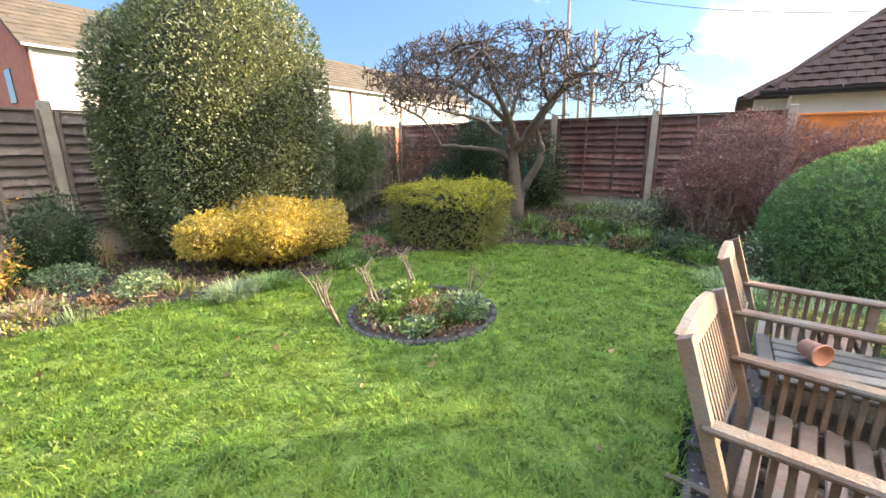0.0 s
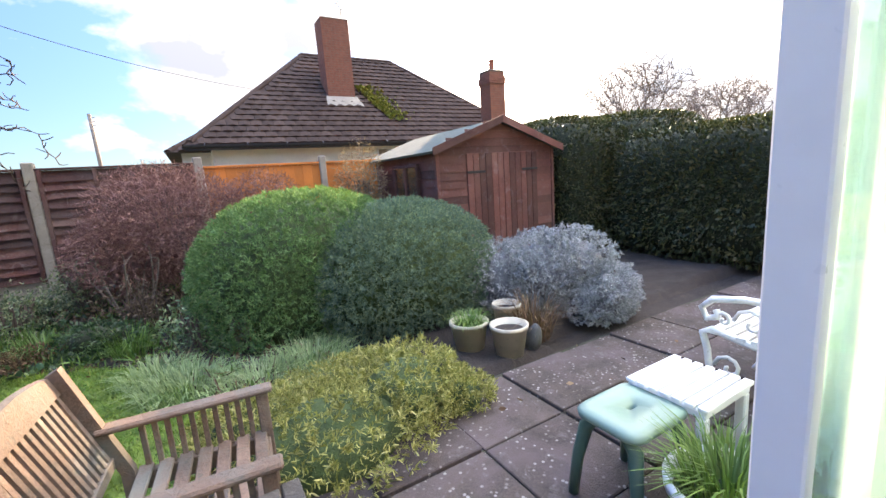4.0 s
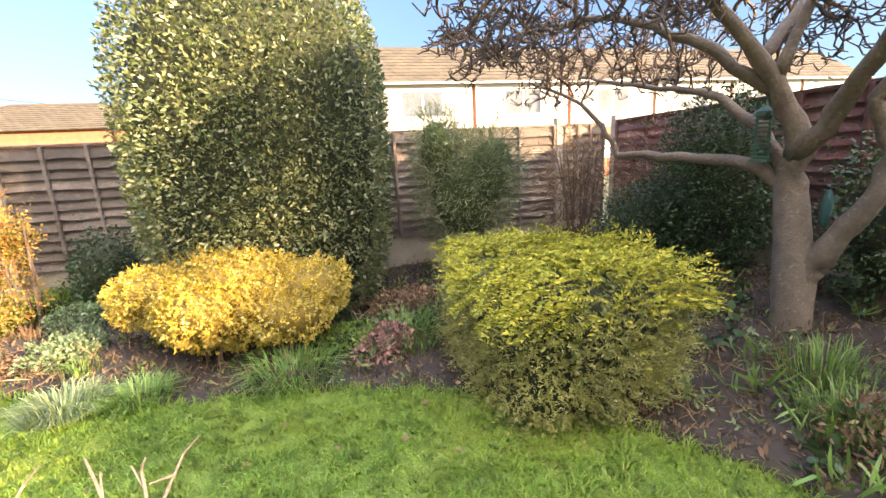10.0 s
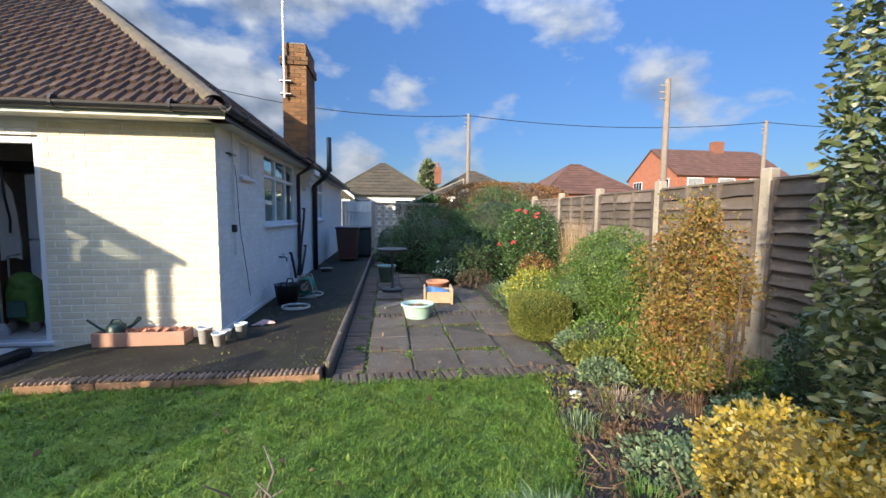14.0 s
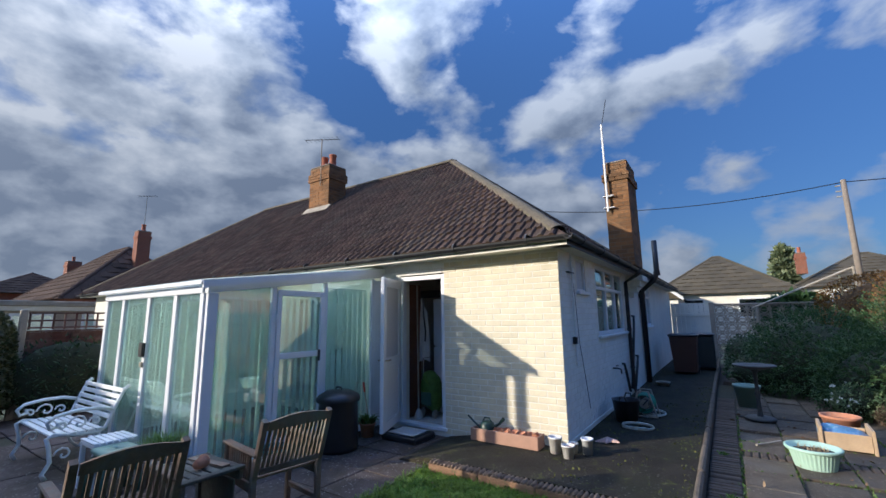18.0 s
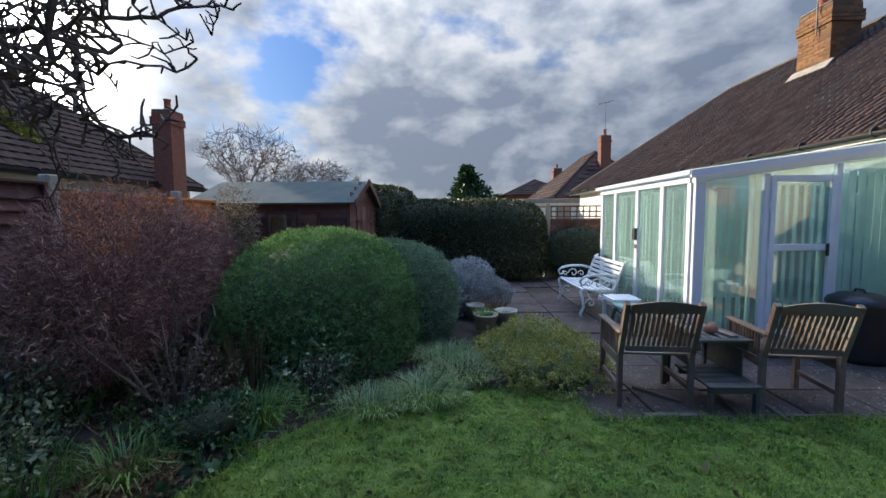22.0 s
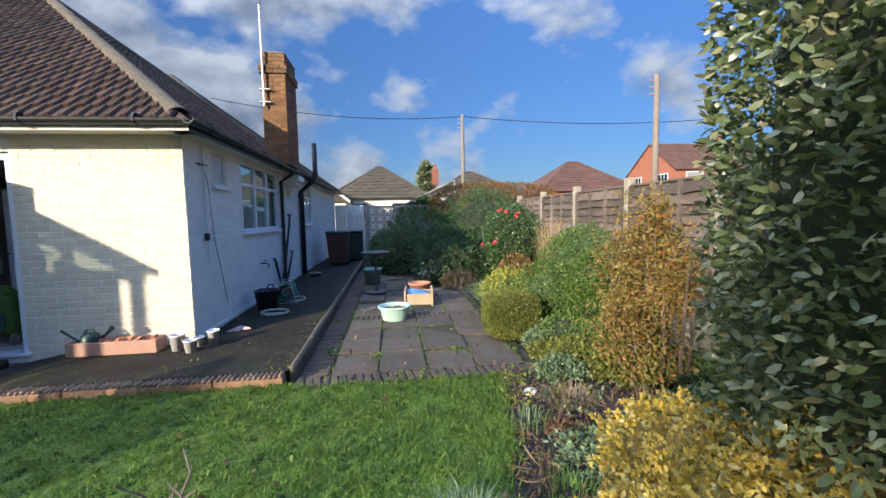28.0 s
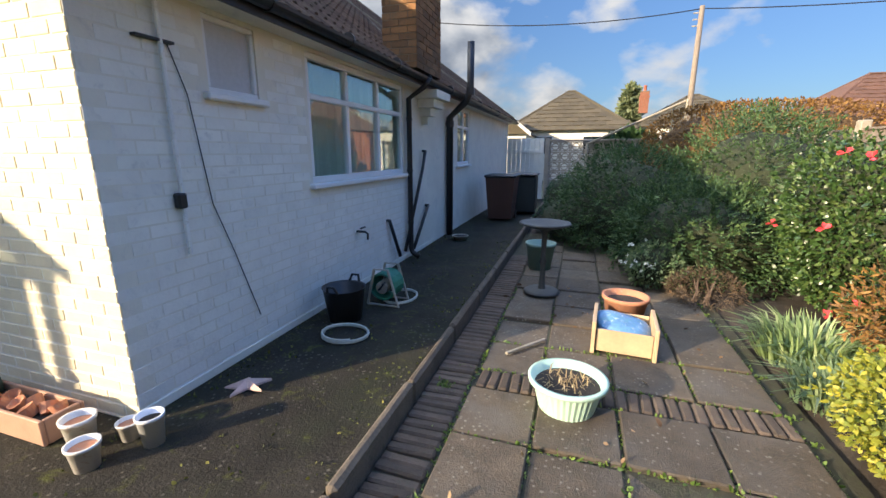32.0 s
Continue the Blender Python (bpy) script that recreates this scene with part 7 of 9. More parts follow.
WHITEPOT = material("white_glazed_pot", (0.74, 0.72, 0.68), 0.5, spread=0.12, scale=10, fine=60, stain=(0.42, 0.24, 0.15))
flower_pot("small_pot", "small white-washed clay pot standing on mossy concrete", (-1.13, -1.08, 0.10), 0.055, 0.10, WHITEPOT, group="pots by the wall", inner=TERRACOTTA)
flower_pot("small_pot", "white-washed clay pot with a terracotta inside on mossy concrete", (-0.97, -0.96, 0.10), 0.075, 0.17, WHITEPOT, group="pots by the wall", inner=TERRACOTTA)
flower_pot("small_pot", "white pot filled with terracotta shards on mossy concrete", (-1.14, -0.87, 0.10), 0.07, 0.13, WHITEPOT, group="pots by the wall", inner=TERRACOTTA)
flower_pot("small_pot", "plain white pot with a broken foot on mossy concrete", (-1.28, -1.09, 0.10), 0.065, 0.165, UPVC, group="pots by the wall")
orn = thing("star_ornament", "pale pink star-shaped ornament lying on mossy concrete", "ornament", (-1.36, -1.64, 0.1))
PINK = material("pale_pink_clay", (0.55, 0.38, 0.33), 0.8, spread=0.2, scale=10, fine=50)
vs = [(0, 0, 0.06)]
for k in range(10):
    rr = 0.145 if k % 2 == 0 else 0.042
    vs.append((rr * math.cos(k * math.pi / 5), rr * math.sin(k * math.pi / 5), 0.015))
part("star", Geo().add(vs + [(v[0], v[1], 0.0) for v in vs[1:]], [(0, 1 + k, 1 + (k + 1) % 10) for k in range(10)] + [(1 + k, 11 + k, 11 + (k + 1) % 10, 1 + (k + 1) % 10) for k in range(10)], pose(-1.36, -1.64, 0.104, 8, 4, 20)), PINK, orn)
tub = thing("rubber_tub", "black rubber garden tub standing by the wall", "tub", (-1.36, -2.75, 0.1))
part("body", Geo().lathe([(0.0, 0.0), (0.14, 0.0), (0.18, 0.29), (0.19, 0.30), (0.17, 0.29), (0.13, 0.02), (0.0, 0.02)], 24, Matrix.Translation((-1.36, -2.80, 0.10))), BLACKPLASTIC, tub, smooth=True)
for s in (-1, 1):
    part("handle", Geo().tube([(-1.36 - 0.05, -2.80 + s * 0.18, 0.39), (-1.36 - 0.03, -2.80 + s * 0.20, 0.45), (-1.36 + 0.03, -2.80 + s * 0.20, 0.45), (-1.36 + 0.05, -2.80 + s * 0.18, 0.39)], 0.012, 8), BLACKPLASTIC, tub)
reel = thing("hose_reel", "grey-framed hose reel wound with green hose by the wall", "hose reel", (-1.52, -3.3, 0.1))
HOSEGREEN = material("green_hose", (0.03, 0.20, 0.13), 0.5, spread=0.2)
HOSEWHITE = material("pale_hose", (0.52, 0.52, 0.44), 0.5, spread=0.12)
for s in (-0.12, 0.12):
    part("side_frame", Geo().tube([(-1.38, -3.3 + s, 0.11), (-1.46, -3.3 + s, 0.46), (-1.60, -3.3 + s, 0.46), (-1.70, -3.3 + s, 0.11), (-1.38, -3.3 + s, 0.11)], 0.014, 8), POST, reel)
part("drum", Geo().tube([(-1.53, -3.42, 0.28), (-1.53, -3.18, 0.28)], 0.06, 16), POST, reel)
for k in range(8):
    part("hose_turn", Geo().tube([(-1.53 + 0.125 * math.cos(a * math.pi / 8), -3.40 + 0.028 * k, 0.285 + 0.125 * math.sin(a * math.pi / 8)) for a in range(17)], 0.013, 6, caps=False), HOSEGREEN, reel)
part("crank", Geo().tube([(-1.53, -3.16, 0.28), (-1.53, -3.12, 0.28), (-1.60, -3.12, 0.36), (-1.60, -3.06, 0.36)], 0.009, 6), BLACKPLASTIC, reel)
g = Geo()
g.tube([(-1.55 + 0.19 * math.cos(a * 0.4), -2.48 + 0.16 * math.sin(a * 0.4), 0.116 + 0.0008 * a) for a in range(38)], 0.009, 6)
solid("hose_coil", g, HOSEWHITE, "loop of pale hose lying on mossy concrete", "hose", smooth=True)
solid("hose_coil", Geo().tube([(-1.62 + 0.16 * math.cos(a * 0.4), -3.42 + 0.2 * math.sin(a * 0.4), 0.116 + 0.0008 * a) for a in range(30)], 0.008, 6), HOSEWHITE, "loop of pale hose lying beneath the hose reel", "hose", smooth=True)
flower_pot("small_pot", "shallow pale tray with a dark plant by the wall", (-1.42, -6.35, 0.10), 0.14, 0.08, POST)
tuft("tray_plant", "dark tufty plant in a shallow tray", "plant", (-1.42, -6.35), 0.1, 0.16, 120, DARKSHRUB, 63, width=0.02)
# wheelie bin
wb = thing("wheelie_bin", "brown wheelie bin with a dark lid against the house", "bin", (-1.70, -8.75, 0.1))
BROWNBIN = material("brown_bin_plastic", (0.10, 0.042, 0.028), 0.5, spread=0.15, scale=4, fine=30)
part("body", Geo().add([(-1.46, -8.42, 0.16), (-1.94, -8.42, 0.16), (-1.94, -8.98, 0.16), (-1.46, -8.98, 0.16), (-1.40, -8.34, 1.02), (-2.0, -8.34, 1.02), (-2.0, -9.08, 1.02), (-1.40, -9.08, 1.02)], [(0, 1, 2, 3), (7, 6, 5, 4), (0, 4, 5, 1), (1, 5, 6, 2), (2, 6, 7, 3), (3, 7, 4, 0)]), BROWNBIN, wb)
part("lid", Geo().box(-2.03, -1.37, -9.12, -8.31, 1.022, 1.075, 0.02), BLACKPLASTIC, wb)
part("handle", Geo().tube([(-1.42, -9.16, 1.0), (-1.98, -9.16, 1.0)], 0.016, 8), BLACKPLASTIC, wb)
for x in (-1.46, -1.94):
    part("wheel", Geo().tube([(x - 0.03, -9.0, 0.19), (x + 0.03, -9.0, 0.19)], 0.09, 16), BLACKPLASTIC, wb)
DARKBIN = material("dark_bin_plastic", (0.028, 0.034, 0.031), 0.5, spread=0.2, scale=4, fine=30)
wb2 = thing("wheelie_bin", "dark green wheelie bin behind a brown one", "bin", (-2.1, -9.9, 0.1))
part("body", Geo().box(-2.32, -1.8, -10.1, -9.5, 0.16, 1.0, 0.03), DARKBIN, wb2)
part("lid", Geo().box(-2.35, -1.77, -10.15, -9.45, 1.002, 1.05, 0.02), BLACKPLASTIC, wb2)
for x in (-1.86, -2.26):
    part("wheel", Geo().tube([(x - 0.03, -10.0, 0.18), (x + 0.03, -10.0, 0.18)], 0.08, 16), BLACKPLASTIC, wb2)

# ---------------------------------------------------------------- things on the side paving
bb = thing("bird_bath", "dark metal bird bath on a slim pedestal", "bird bath", (-2.93, -4.35, 0))
IRON = material("dark_cast_iron", (0.055, 0.058, 0.056), 0.6, spread=0.3, scale=10, fine=50, bump=0.3)
M = Matrix.Translation((-2.93, -4.35, 0))
part("bowl", Geo().lathe([(0.0, 0.72), (0.10, 0.725), (0.24, 0.765), (0.28, 0.785), (0.27, 0.80), (0.22, 0.785), (0.10, 0.75), (0.0, 0.745)], 30, M), IRON, bb, smooth=True)
part("pedestal", Geo().lathe([(0.05, 0.02), (0.035, 0.08), (0.025, 0.3), (0.038, 0.36), (0.025, 0.42), (0.03, 0.68), (0.07, 0.725)], 16, M), IRON, bb, smooth=True)
part("foot", Geo().lathe([(0.0, 0.0), (0.19, 0.0), (0.20, 0.02), (0.17, 0.04), (0.05, 0.05), (0.0, 0.05)], 28, M), IRON, bb, smooth=True)
flower_pot("pale_pot", "pale sage-green square-shouldered pot behind the bird bath", (-2.82, -5.35, 0.0), 0.20, 0.36, PALEGREEN)
MINT = material("mint_plastic", (0.40, 0.58, 0.47), 0.45, spread=0.08, scale=5, fine=40)
bw = thing("planting_bowl", "mint-green ribbed plastic planting bowl on the paving", "planter", (-3.26, -2.21, 0))
M = Matrix.Translation((-3.26, -2.21, 0.002))
part("body", Geo().lathe([(0.0, 0.0), (0.165, 0.0), (0.205, 0.17)], 72, M, 0.012, 1), MINT, bw)
part("rim", Geo().lathe([(0.205, 0.165), (0.235, 0.175), (0.238, 0.20), (0.215, 0.205), (0.195, 0.15), (0.0, 0.13)], 40, M), MINT, bw, smooth=True)
part("soil", Geo().lathe([(0.0, 0.155), (0.12, 0.16), (0.195, 0.15)], 24, M), SOIL, bw)
part("dead_stems", blades("dead_stems", np.c_[rng(9).uniform(-0.12, 0.12, (60, 2)) + [-3.26, -2.21], np.full(60, 0.15)], 0.07, 0.008, 1.6, STRAW, rng(10)), STRAW, bw)
PLY = material("pale_plywood", (0.46, 0.33, 0.20), 0.7, spread=0.2, scale=4, fine=50, bump=0.2)
cr = thing("wooden_crate", "pale plywood crate holding a blue and green bag", "crate", (-3.68, -3.15, 0))
cm = pose(-3.67, -3.22, 0, 0, 0, -4)
part("front_panel", Geo().box(-0.20, 0.20, 0.20, 0.215, 0.02, 0.20, 0.003, cm), PLY, cr)
part("back_panel", Geo().box(-0.20, 0.20, -0.215, -0.20, 0.02, 0.20, 0.003, cm), PLY, cr)
for x in (-0.235, 0.205):
    part("side_panel", Geo().box(x, x + 0.03, -0.22, 0.24, 0.0, 0.26, 0.004, cm), PLY, cr)
part("base", Geo().box(-0.20, 0.20, -0.20, 0.20, 0.02, 0.035, 0, cm), PLY, cr)
BLUEBAG = material("blue_plastic_bag", (0.10, 0.24, 0.42), 0.4, spread=0.4, scale=9, fine=40, tint=(0.10, 0.30, 0.16), stain=(0.75, 0.75, 0.72))
h = core_geo((0, 0, 0.12), (0.19, 0.18, 0.11), 3.0, 71, 0.2, 1.0)
part_ob = solid("plastic_bag", Geo().add(h.v, h.f, cm), BLUEBAG, "crumpled blue, green and white plastic bag in a crate", "bag", smooth=True)
flower_pot("clay_pot", "wide terracotta pot beside a plywood crate", (-3.72, -3.68, 0.0), 0.20, 0.28, TERRACOTTA)
solid("metal_tube", Geo().tube([(-2.80, -2.76, 0.014), (-3.06, -3.10, 0.014)], 0.013, 10), POST, "short grey tube lying on the paving", "tube")

# ---------------------------------------------------------------- borders
bush("autumn_shrub", "tall shrub with yellow, orange and red autumn leaves", "shrub", [((-5.5, 0.36, 1.10), (0.34, 0.42, 0.50)), ((-5.55, -0.12, 0.95), (0.32, 0.40, 0.48)), ((-5.45, 0.66, 0.85), (0.30, 0.34, 0.44)), ((-5.5, 0.30, 1.42), (0.24, 0.30, 0.28)), ((-5.35, 0.2, 0.48), (0.40, 0.60, 0.44)), ((-5.2, 0.5, 0.35), (0.35, 0.4, 0.34))], 0.034, 0.5, AUTUMN, 15000, 110, amount=0.5, spread=1.2, depth=0.55, stems=24, shoots=(300, 0.30))
bush("green_shrub", "rounded mid-green leafy shrub against the fence", "shrub", [((-5.58, -1.3, 0.80), (0.48, 0.52, 0.56)), ((-5.5, -0.85, 0.58), (0.46, 0.46, 0.50)), ((-5.4, -1.4, 0.45), (0.50, 0.55, 0.42))], 0.032, 0.5, MIDGREEN, 24000, 111, amount=0.3, depth=0.22, core=GREENCORE, spread=0.9, scale=0.66, shoots=(300, 0.16))
bush("clipped_box", "small yellow-green shrub clipped to a rounded cube", "shrub", [((-4.66, -1.20, 0.25), (0.36, 0.38, 0.28))], 0.018, 0.6, CLIPPED, 36000, 112, power=(3.4, 4.2), amount=0.09, core=GREENCORE, spread=0.9, depth=0.06)
bush("yellow_euonymus", "yellow-green variegated low shrub", "shrub", [((-5.0, -2.02, 0.34), (0.42, 0.42, 0.36))], 0.034, 0.6, YELLOWGREEN, 6500, 113, amount=0.3, core=GREENCORE, spread=1.0, depth=0.25, scale=0.7, shoots=(160, 0.16))
EVER = [((-4.75, -5.8, 0.5), (1.05, 1.2, 0.62)), ((-4.1, -7.3, 0.55), (1.1, 1.1, 0.85)), ((-5.6, -6.9, 0.9), (0.9, 1.4, 1.0))]
ever = bush("evergreen_shrub", "dense dark evergreen shrub with arching sprays", "shrub", EVER, 0.05, 0.3, DARKSHRUB, 12000, 114, amount=0.22, core=SHADECORE, spread=0.8, droop=0.3)
r = rng(78)
ep, eo = zip(*[dome_points(c, rad, 1500, r, 2.0, 0.1, 0.05, 0.22, 114 + k) for k, (c, rad) in enumerate(EVER)])
ep, eo = np.concatenate(ep), np.concatenate(eo)
part("arching_sprays", sprays("arching_sprays", ep, eo + r.normal(0, 0.4, ep.shape) + np.array([[0, 0, 0.15]]), 0.30, 0.045, FEATHER, r, 7, 0.4), FEATHER, ever)
bush("camellia", "glossy green shrub against the fence", "shrub", [((-5.62, -4.35, 0.82), (0.56, 0.66, 0.76))], 0.05, 0.5, GLOSSY, 11000, 115, amount=0.3, core=SHADECORE, spread=0.9, depth=0.25, scale=0.7, shoots=(160, 0.2))
bush("russet_hedge", "tall russet-brown clipped beech hedge beyond the shrubs", "hedge", [((-6.6, -9.6, 1.2), (2.2, 0.9, 1.25))], 0.05, 0.6, RUSSET, 22000, 116, power=3.4, amount=0.08, core=BROWNCORE, spread=0.9, depth=0.07)
bush("evergreen_shrub", "low dark spreading shrub by the path", "shrub", [((-3.3, -7.9, 0.32), (0.65, 1.0, 0.42)), ((-3.0, -9.6, 0.45), (0.6, 1.0, 0.6))], 0.05, 0.4, DARKSHRUB, 7000, 117, amount=0.18, core=SHADECORE, spread=0.8)
bush("hellebore", "low leafy plant with whitish flower heads", "plant", [((-4.15, -5.05, 0.24), (0.36, 0.36, 0.26))], 0.05, 0.5, BLUEGREEN, 1500, 118, amount=0.2, core=SHADECORE, spread=0.9)
bush("sedum", "clump of brown dried flower stems", "plant", [((-4.55, -4.55, 0.14), (0.40, 0.3, 0.20))], 0.05, 0.14, DRYSTEM, 1900, 119, amount=0.2, spread=0.7)
bush("nandina", "wispy reddish-brown shrub by the fence", "shrub", [((-5.35, -3.2, 0.45), (0.38, 0.4, 0.42))], 0.05, 0.3, RUSSET, 1500, 120, amount=0.2, spread=1.0, depth=0.3)
tuft("ornamental_grass", "tall straw-coloured ornamental grass by the fence", "grass clump", (-5.75, -2.62), 0.16, 1.25, 620, STRAW, 121, lean=0.14, width=0.006)
tuft("strap_leaf_clump", "clump of strappy grey-green leaves by the paving", "plant", (-4.98, -3.35), 0.32, 0.30, 520, PALESTRAP, 122, lean=0.9, width=0.022)
tuft("strap_leaf_clump", "clump of strappy pale green leaves by the paving", "plant", (-4.85, -2.75), 0.22, 0.24, 260, BLUEGREEN, 123, lean=1.0, width=0.02)


def flowers(name, label, centre, rad, n, seed, mat, size=0.05):
    r = rng(seed)
    ob = thing(name, label, "flowers", (centre[0], centre[1], 0.0))
    d = unit(r.normal(0, 1, (n, 3)) + np.array([0.9, 0.9, 0.2]))
    for p in d * np.array(rad) + np.array(centre):
        g = Geo()
        for k in range(6):
            a = k * math.pi / 3
            c, s_ = math.cos(a) * size, math.sin(a) * size
            g.add([(0, 0, 0), (c * 0.6 - s_ * 0.4, s_ * 0.6 + c * 0.4, 0.4 * size), (c, s_, 0.5 * size), (c * 0.6 + s_ * 0.4, s_ * 0.6 - c * 0.4, 0.4 * size)], [(0, 1, 2), (0, 2, 3)], Matrix.Translation(p) @ Euler((0.9, 0.2, r.uniform(0, 6))).to_matrix().to_4x4())
        part("flower", g, mat, ob)


flowers("red_flowers", "bright red blooms on a glossy green shrub", (-5.6, -4.33, 0.85), (0.58, 0.68, 0.78), 9, 5, PETAL, 0.055)
PALEPETAL = material("pale_green_petal", (0.50, 0.52, 0.30), 0.6, spread=0.15, scale=20, fine=80)
WHITEPETAL = material("white_petal", (0.75, 0.75, 0.66), 0.6, spread=0.1, scale=20, fine=80)
flowers("pale_flowers", "pale green flower heads of a hellebore", (0.60, 5.24, 0.28), (0.32, 0.32, 0.26), 14, 7, PALEPETAL, 0.035)
flowers("white_flowers", "whitish flower heads on a low plant", (-4.15, -5.05, 0.26), (0.36, 0.36, 0.28), 14, 6, WHITEPETAL, 0.03)
r = rng(200)
for i, (x, y, rad, h, m_, lab) in enumerate([
    (-5.12, -0.62, 0.28, 0.30, MIDGREEN, "low bright green leafy plant in the border"), (-4.95, 0.05, 0.30, 0.30, CLIPPED, "yellowing leafy plant in the border"), (-5.3, -0.25, 0.35, 0.36, MIDGREEN, "green leafy plant in the border"),
    (-5.25, 0.35, 0.36, 0.42, CLIPPED, "yellow-green leaves at the foot of a tall shrub"), (-4.7, 0.25, 0.24, 0.20, BLUEGREEN, "grey-green low plant in the border"), (-5.75, 1.25, 0.36, 0.75, DARKSHRUB, "small leafy shrub against the fence"), (-5.3, 1.15, 0.30, 0.22, BLUEGREEN, "low grey-green plant beneath the laurel"),
    (-5.75, 0.75, 0.30, 0.28, MIDGREEN, "low green leafy plant beside the fence"), (-4.45, 1.55, 0.26, 0.18, BLUEGREEN, "low grey-green plant by the lawn"), (-4.35, 1.15, 0.16, 0.08, BROWNLEAF, "low purplish plant in dark soil"),
    (-4.78, -0.32, 0.2, 0.16, CLIPPED, "yellowing leaves beside the paving"), (-4.86, -0.72, 0.2, 0.2, BLUEGREEN, "grey-green leafy plant beside the paving"),
    (0.58, 5.28, 0.32, 0.46, BLUEGREEN, "hellebore with pale grey-green leaves"), (0.95, 5.02, 0.28, 0.40, BLUEGREEN, "hellebore with pale leaves and buds"), (-0.15, 5.85, 0.34, 0.30, DARKSHRUB, "dark leafy border plant"),
    (0.11, 6.15, 0.40, 0.50, DRYSTEM, "straggly brown-green shrub in the border"), (-1.0, 6.6, 0.5, 0.42, PINE, "straggly pale shrub in the border"), (-0.4, 6.9, 0.5, 0.55, PINE, "thin twiggy shrub in the border"),
    (-3.9, 3.75, 0.3, 0.2, MIDGREEN, "low green leaves beside a golden shrub"), (-3.75, 3.95, 0.25, 0.18, PURPLE, "low purple-brown leaves in the border"), (-4.4, 4.3, 0.4, 0.22, BROWNLEAF, "rusty brown fallen leaves and stems"), (-4.0, 4.6, 0.3, 0.2, DARKSHRUB, "dark low ground cover"),
    (-1.75, 6.05, 0.3, 0.18, BROWNLEAF, "brown dead leaves in the border"), (-0.75, 5.95, 0.32, 0.14, BROWNLEAF, "brown dead leaves by the lawn's edge"), (-3.85, 7.12, 0.62, 1.75, DARKSHRUB, "dark ivy-like shrub behind the tree"), (-2.62, 7.35, 0.40, 1.05, DARKSHRUB, "dark ivy climbing the fence behind the tree"),
    (-4.4, 6.9, 0.6, 0.85, DARKSHRUB, "dark spreading evergreen near the fence corner"), (-3.75, 5.9, 0.5, 0.4, DARKSHRUB, "dark low evergreen behind the conifer"),
]):
    thin = lab.startswith(("straggly", "thin", "hellebore"))
    bush("border_plant", lab, "plant", [((x, y, h * 0.45), (rad, rad, h * 0.62))], 0.036, 0.45, m_, int((1000 + 8500 * rad * (rad + h)) * (0.4 if thin else 1.0)), 300 + i, amount=0.25, spread=1.0, depth=0.45 if thin else 0.3, stems=30 if thin else 5, core=SHADECORE if m_ in (DARKSHRUB, MIDGREEN) else None, scale=0.55 if h > 1 else 0.7, shoots=(int(120 * h), 0.3 * h))
for i, (x, y, rad, h, n, m_, lab, lean) in enumerate([
    (-3.55, 1.95, 0.20, 0.15, 700, BLUEGREEN, "clump of grey-green strap leaves by the lawn", 1.0), (-3.55, 2.35, 0.2, 0.13, 500, LUSH, "clump of green strap leaves by the lawn", 1.0), (-3.5, 3.3, 0.26, 0.2, 420, LUSH, "grassy green clump in front of a golden shrub", 1.1),
    (-3.85, 4.15, 0.3, 0.22, 420, LUSH, "grassy green clump between two shrubs", 1.0), (-0.65, 6.0, 0.14, 0.26, 260, LUSH, "bright green grassy tuft in the border", 0.9), (0.05, 5.55, 0.14, 0.28, 300, LUSH, "bright green grassy tuft by the lawn", 0.9),
    (-1.95, 6.0, 0.22, 0.25, 300, LUSH, "green bulb leaves under the tree", 0.5), (-1.4, 6.35, 0.3, 0.24, 380, LUSH, "green bulb leaves in the border", 0.5), (-0.9, 6.35, 0.25, 0.22, 260, LUSH, "green bulb leaves in the border", 0.5), (-2.3, 6.3, 0.2, 0.22, 200, LUSH, "green bulb leaves under the tree", 0.5),
    (0.50, 4.40, 0.30, 0.17, 900, BLUEGREEN, "mound of narrow grey-green leaves by the lawn", 0.9), (0.95, 4.05, 0.30, 0.17, 900, LUSH, "mound of narrow grey-green leaves", 0.9), (1.35, 4.25, 0.30, 0.18, 800, LUSH, "mound of narrow green leaves", 0.9), (0.30, 4.80, 0.26, 0.15, 600, BLUEGREEN, "mound of narrow pale leaves", 0.9),
    (3.05, 3.55, 0.14, 0.38, 320, BROWNLEAF, "clump of dried straw-coloured grass", 0.7), (-4.55, 0.72, 0.15, 0.14, 420, BUFFTWIG, "brown dried heather-like clump", 1.1), (-4.1, 1.75, 0.14, 0.12, 160, LUSH, "small green bulb shoots in dark soil", 0.4), (-4.15, 0.95, 0.16, 0.10, 120, BLUEGREEN, "small pale shoots in dark soil", 0.4),
    (-5.1, 0.85, 0.14, 0.14, 160, BROWNLEAF, "rusty dried stems in the border", 0.4), (-5.9, 1.7, 0.12, 0.4, 140, STRAW, "pale dry stems by the fence", 0.3), (1.05, 5.1, 0.2, 0.35, 220, STRAW, "dried pale stems beside a dome bush", 0.5), (0.75, 6.0, 0.35, 0.65, 260, BROWNLEAF, "bare brown upright stems", 0.25),
]):
    m_ = PALESTRAP if lab.startswith("mound") else m_
    tuft("grass_clump", lab, "plant", (x, y), rad, h, n, m_, 400 + i, lean=lean, width=0.008 if m_ is not STRAW else 0.005)
CREEP = leaf_material("creeping_leaf", [(0.0, (0.17, 0.19, 0.05)), (0.6, (0.33, 0.32, 0.09)), (1.0, (0.52, 0.48, 0.2))], 0.6, 0.3)
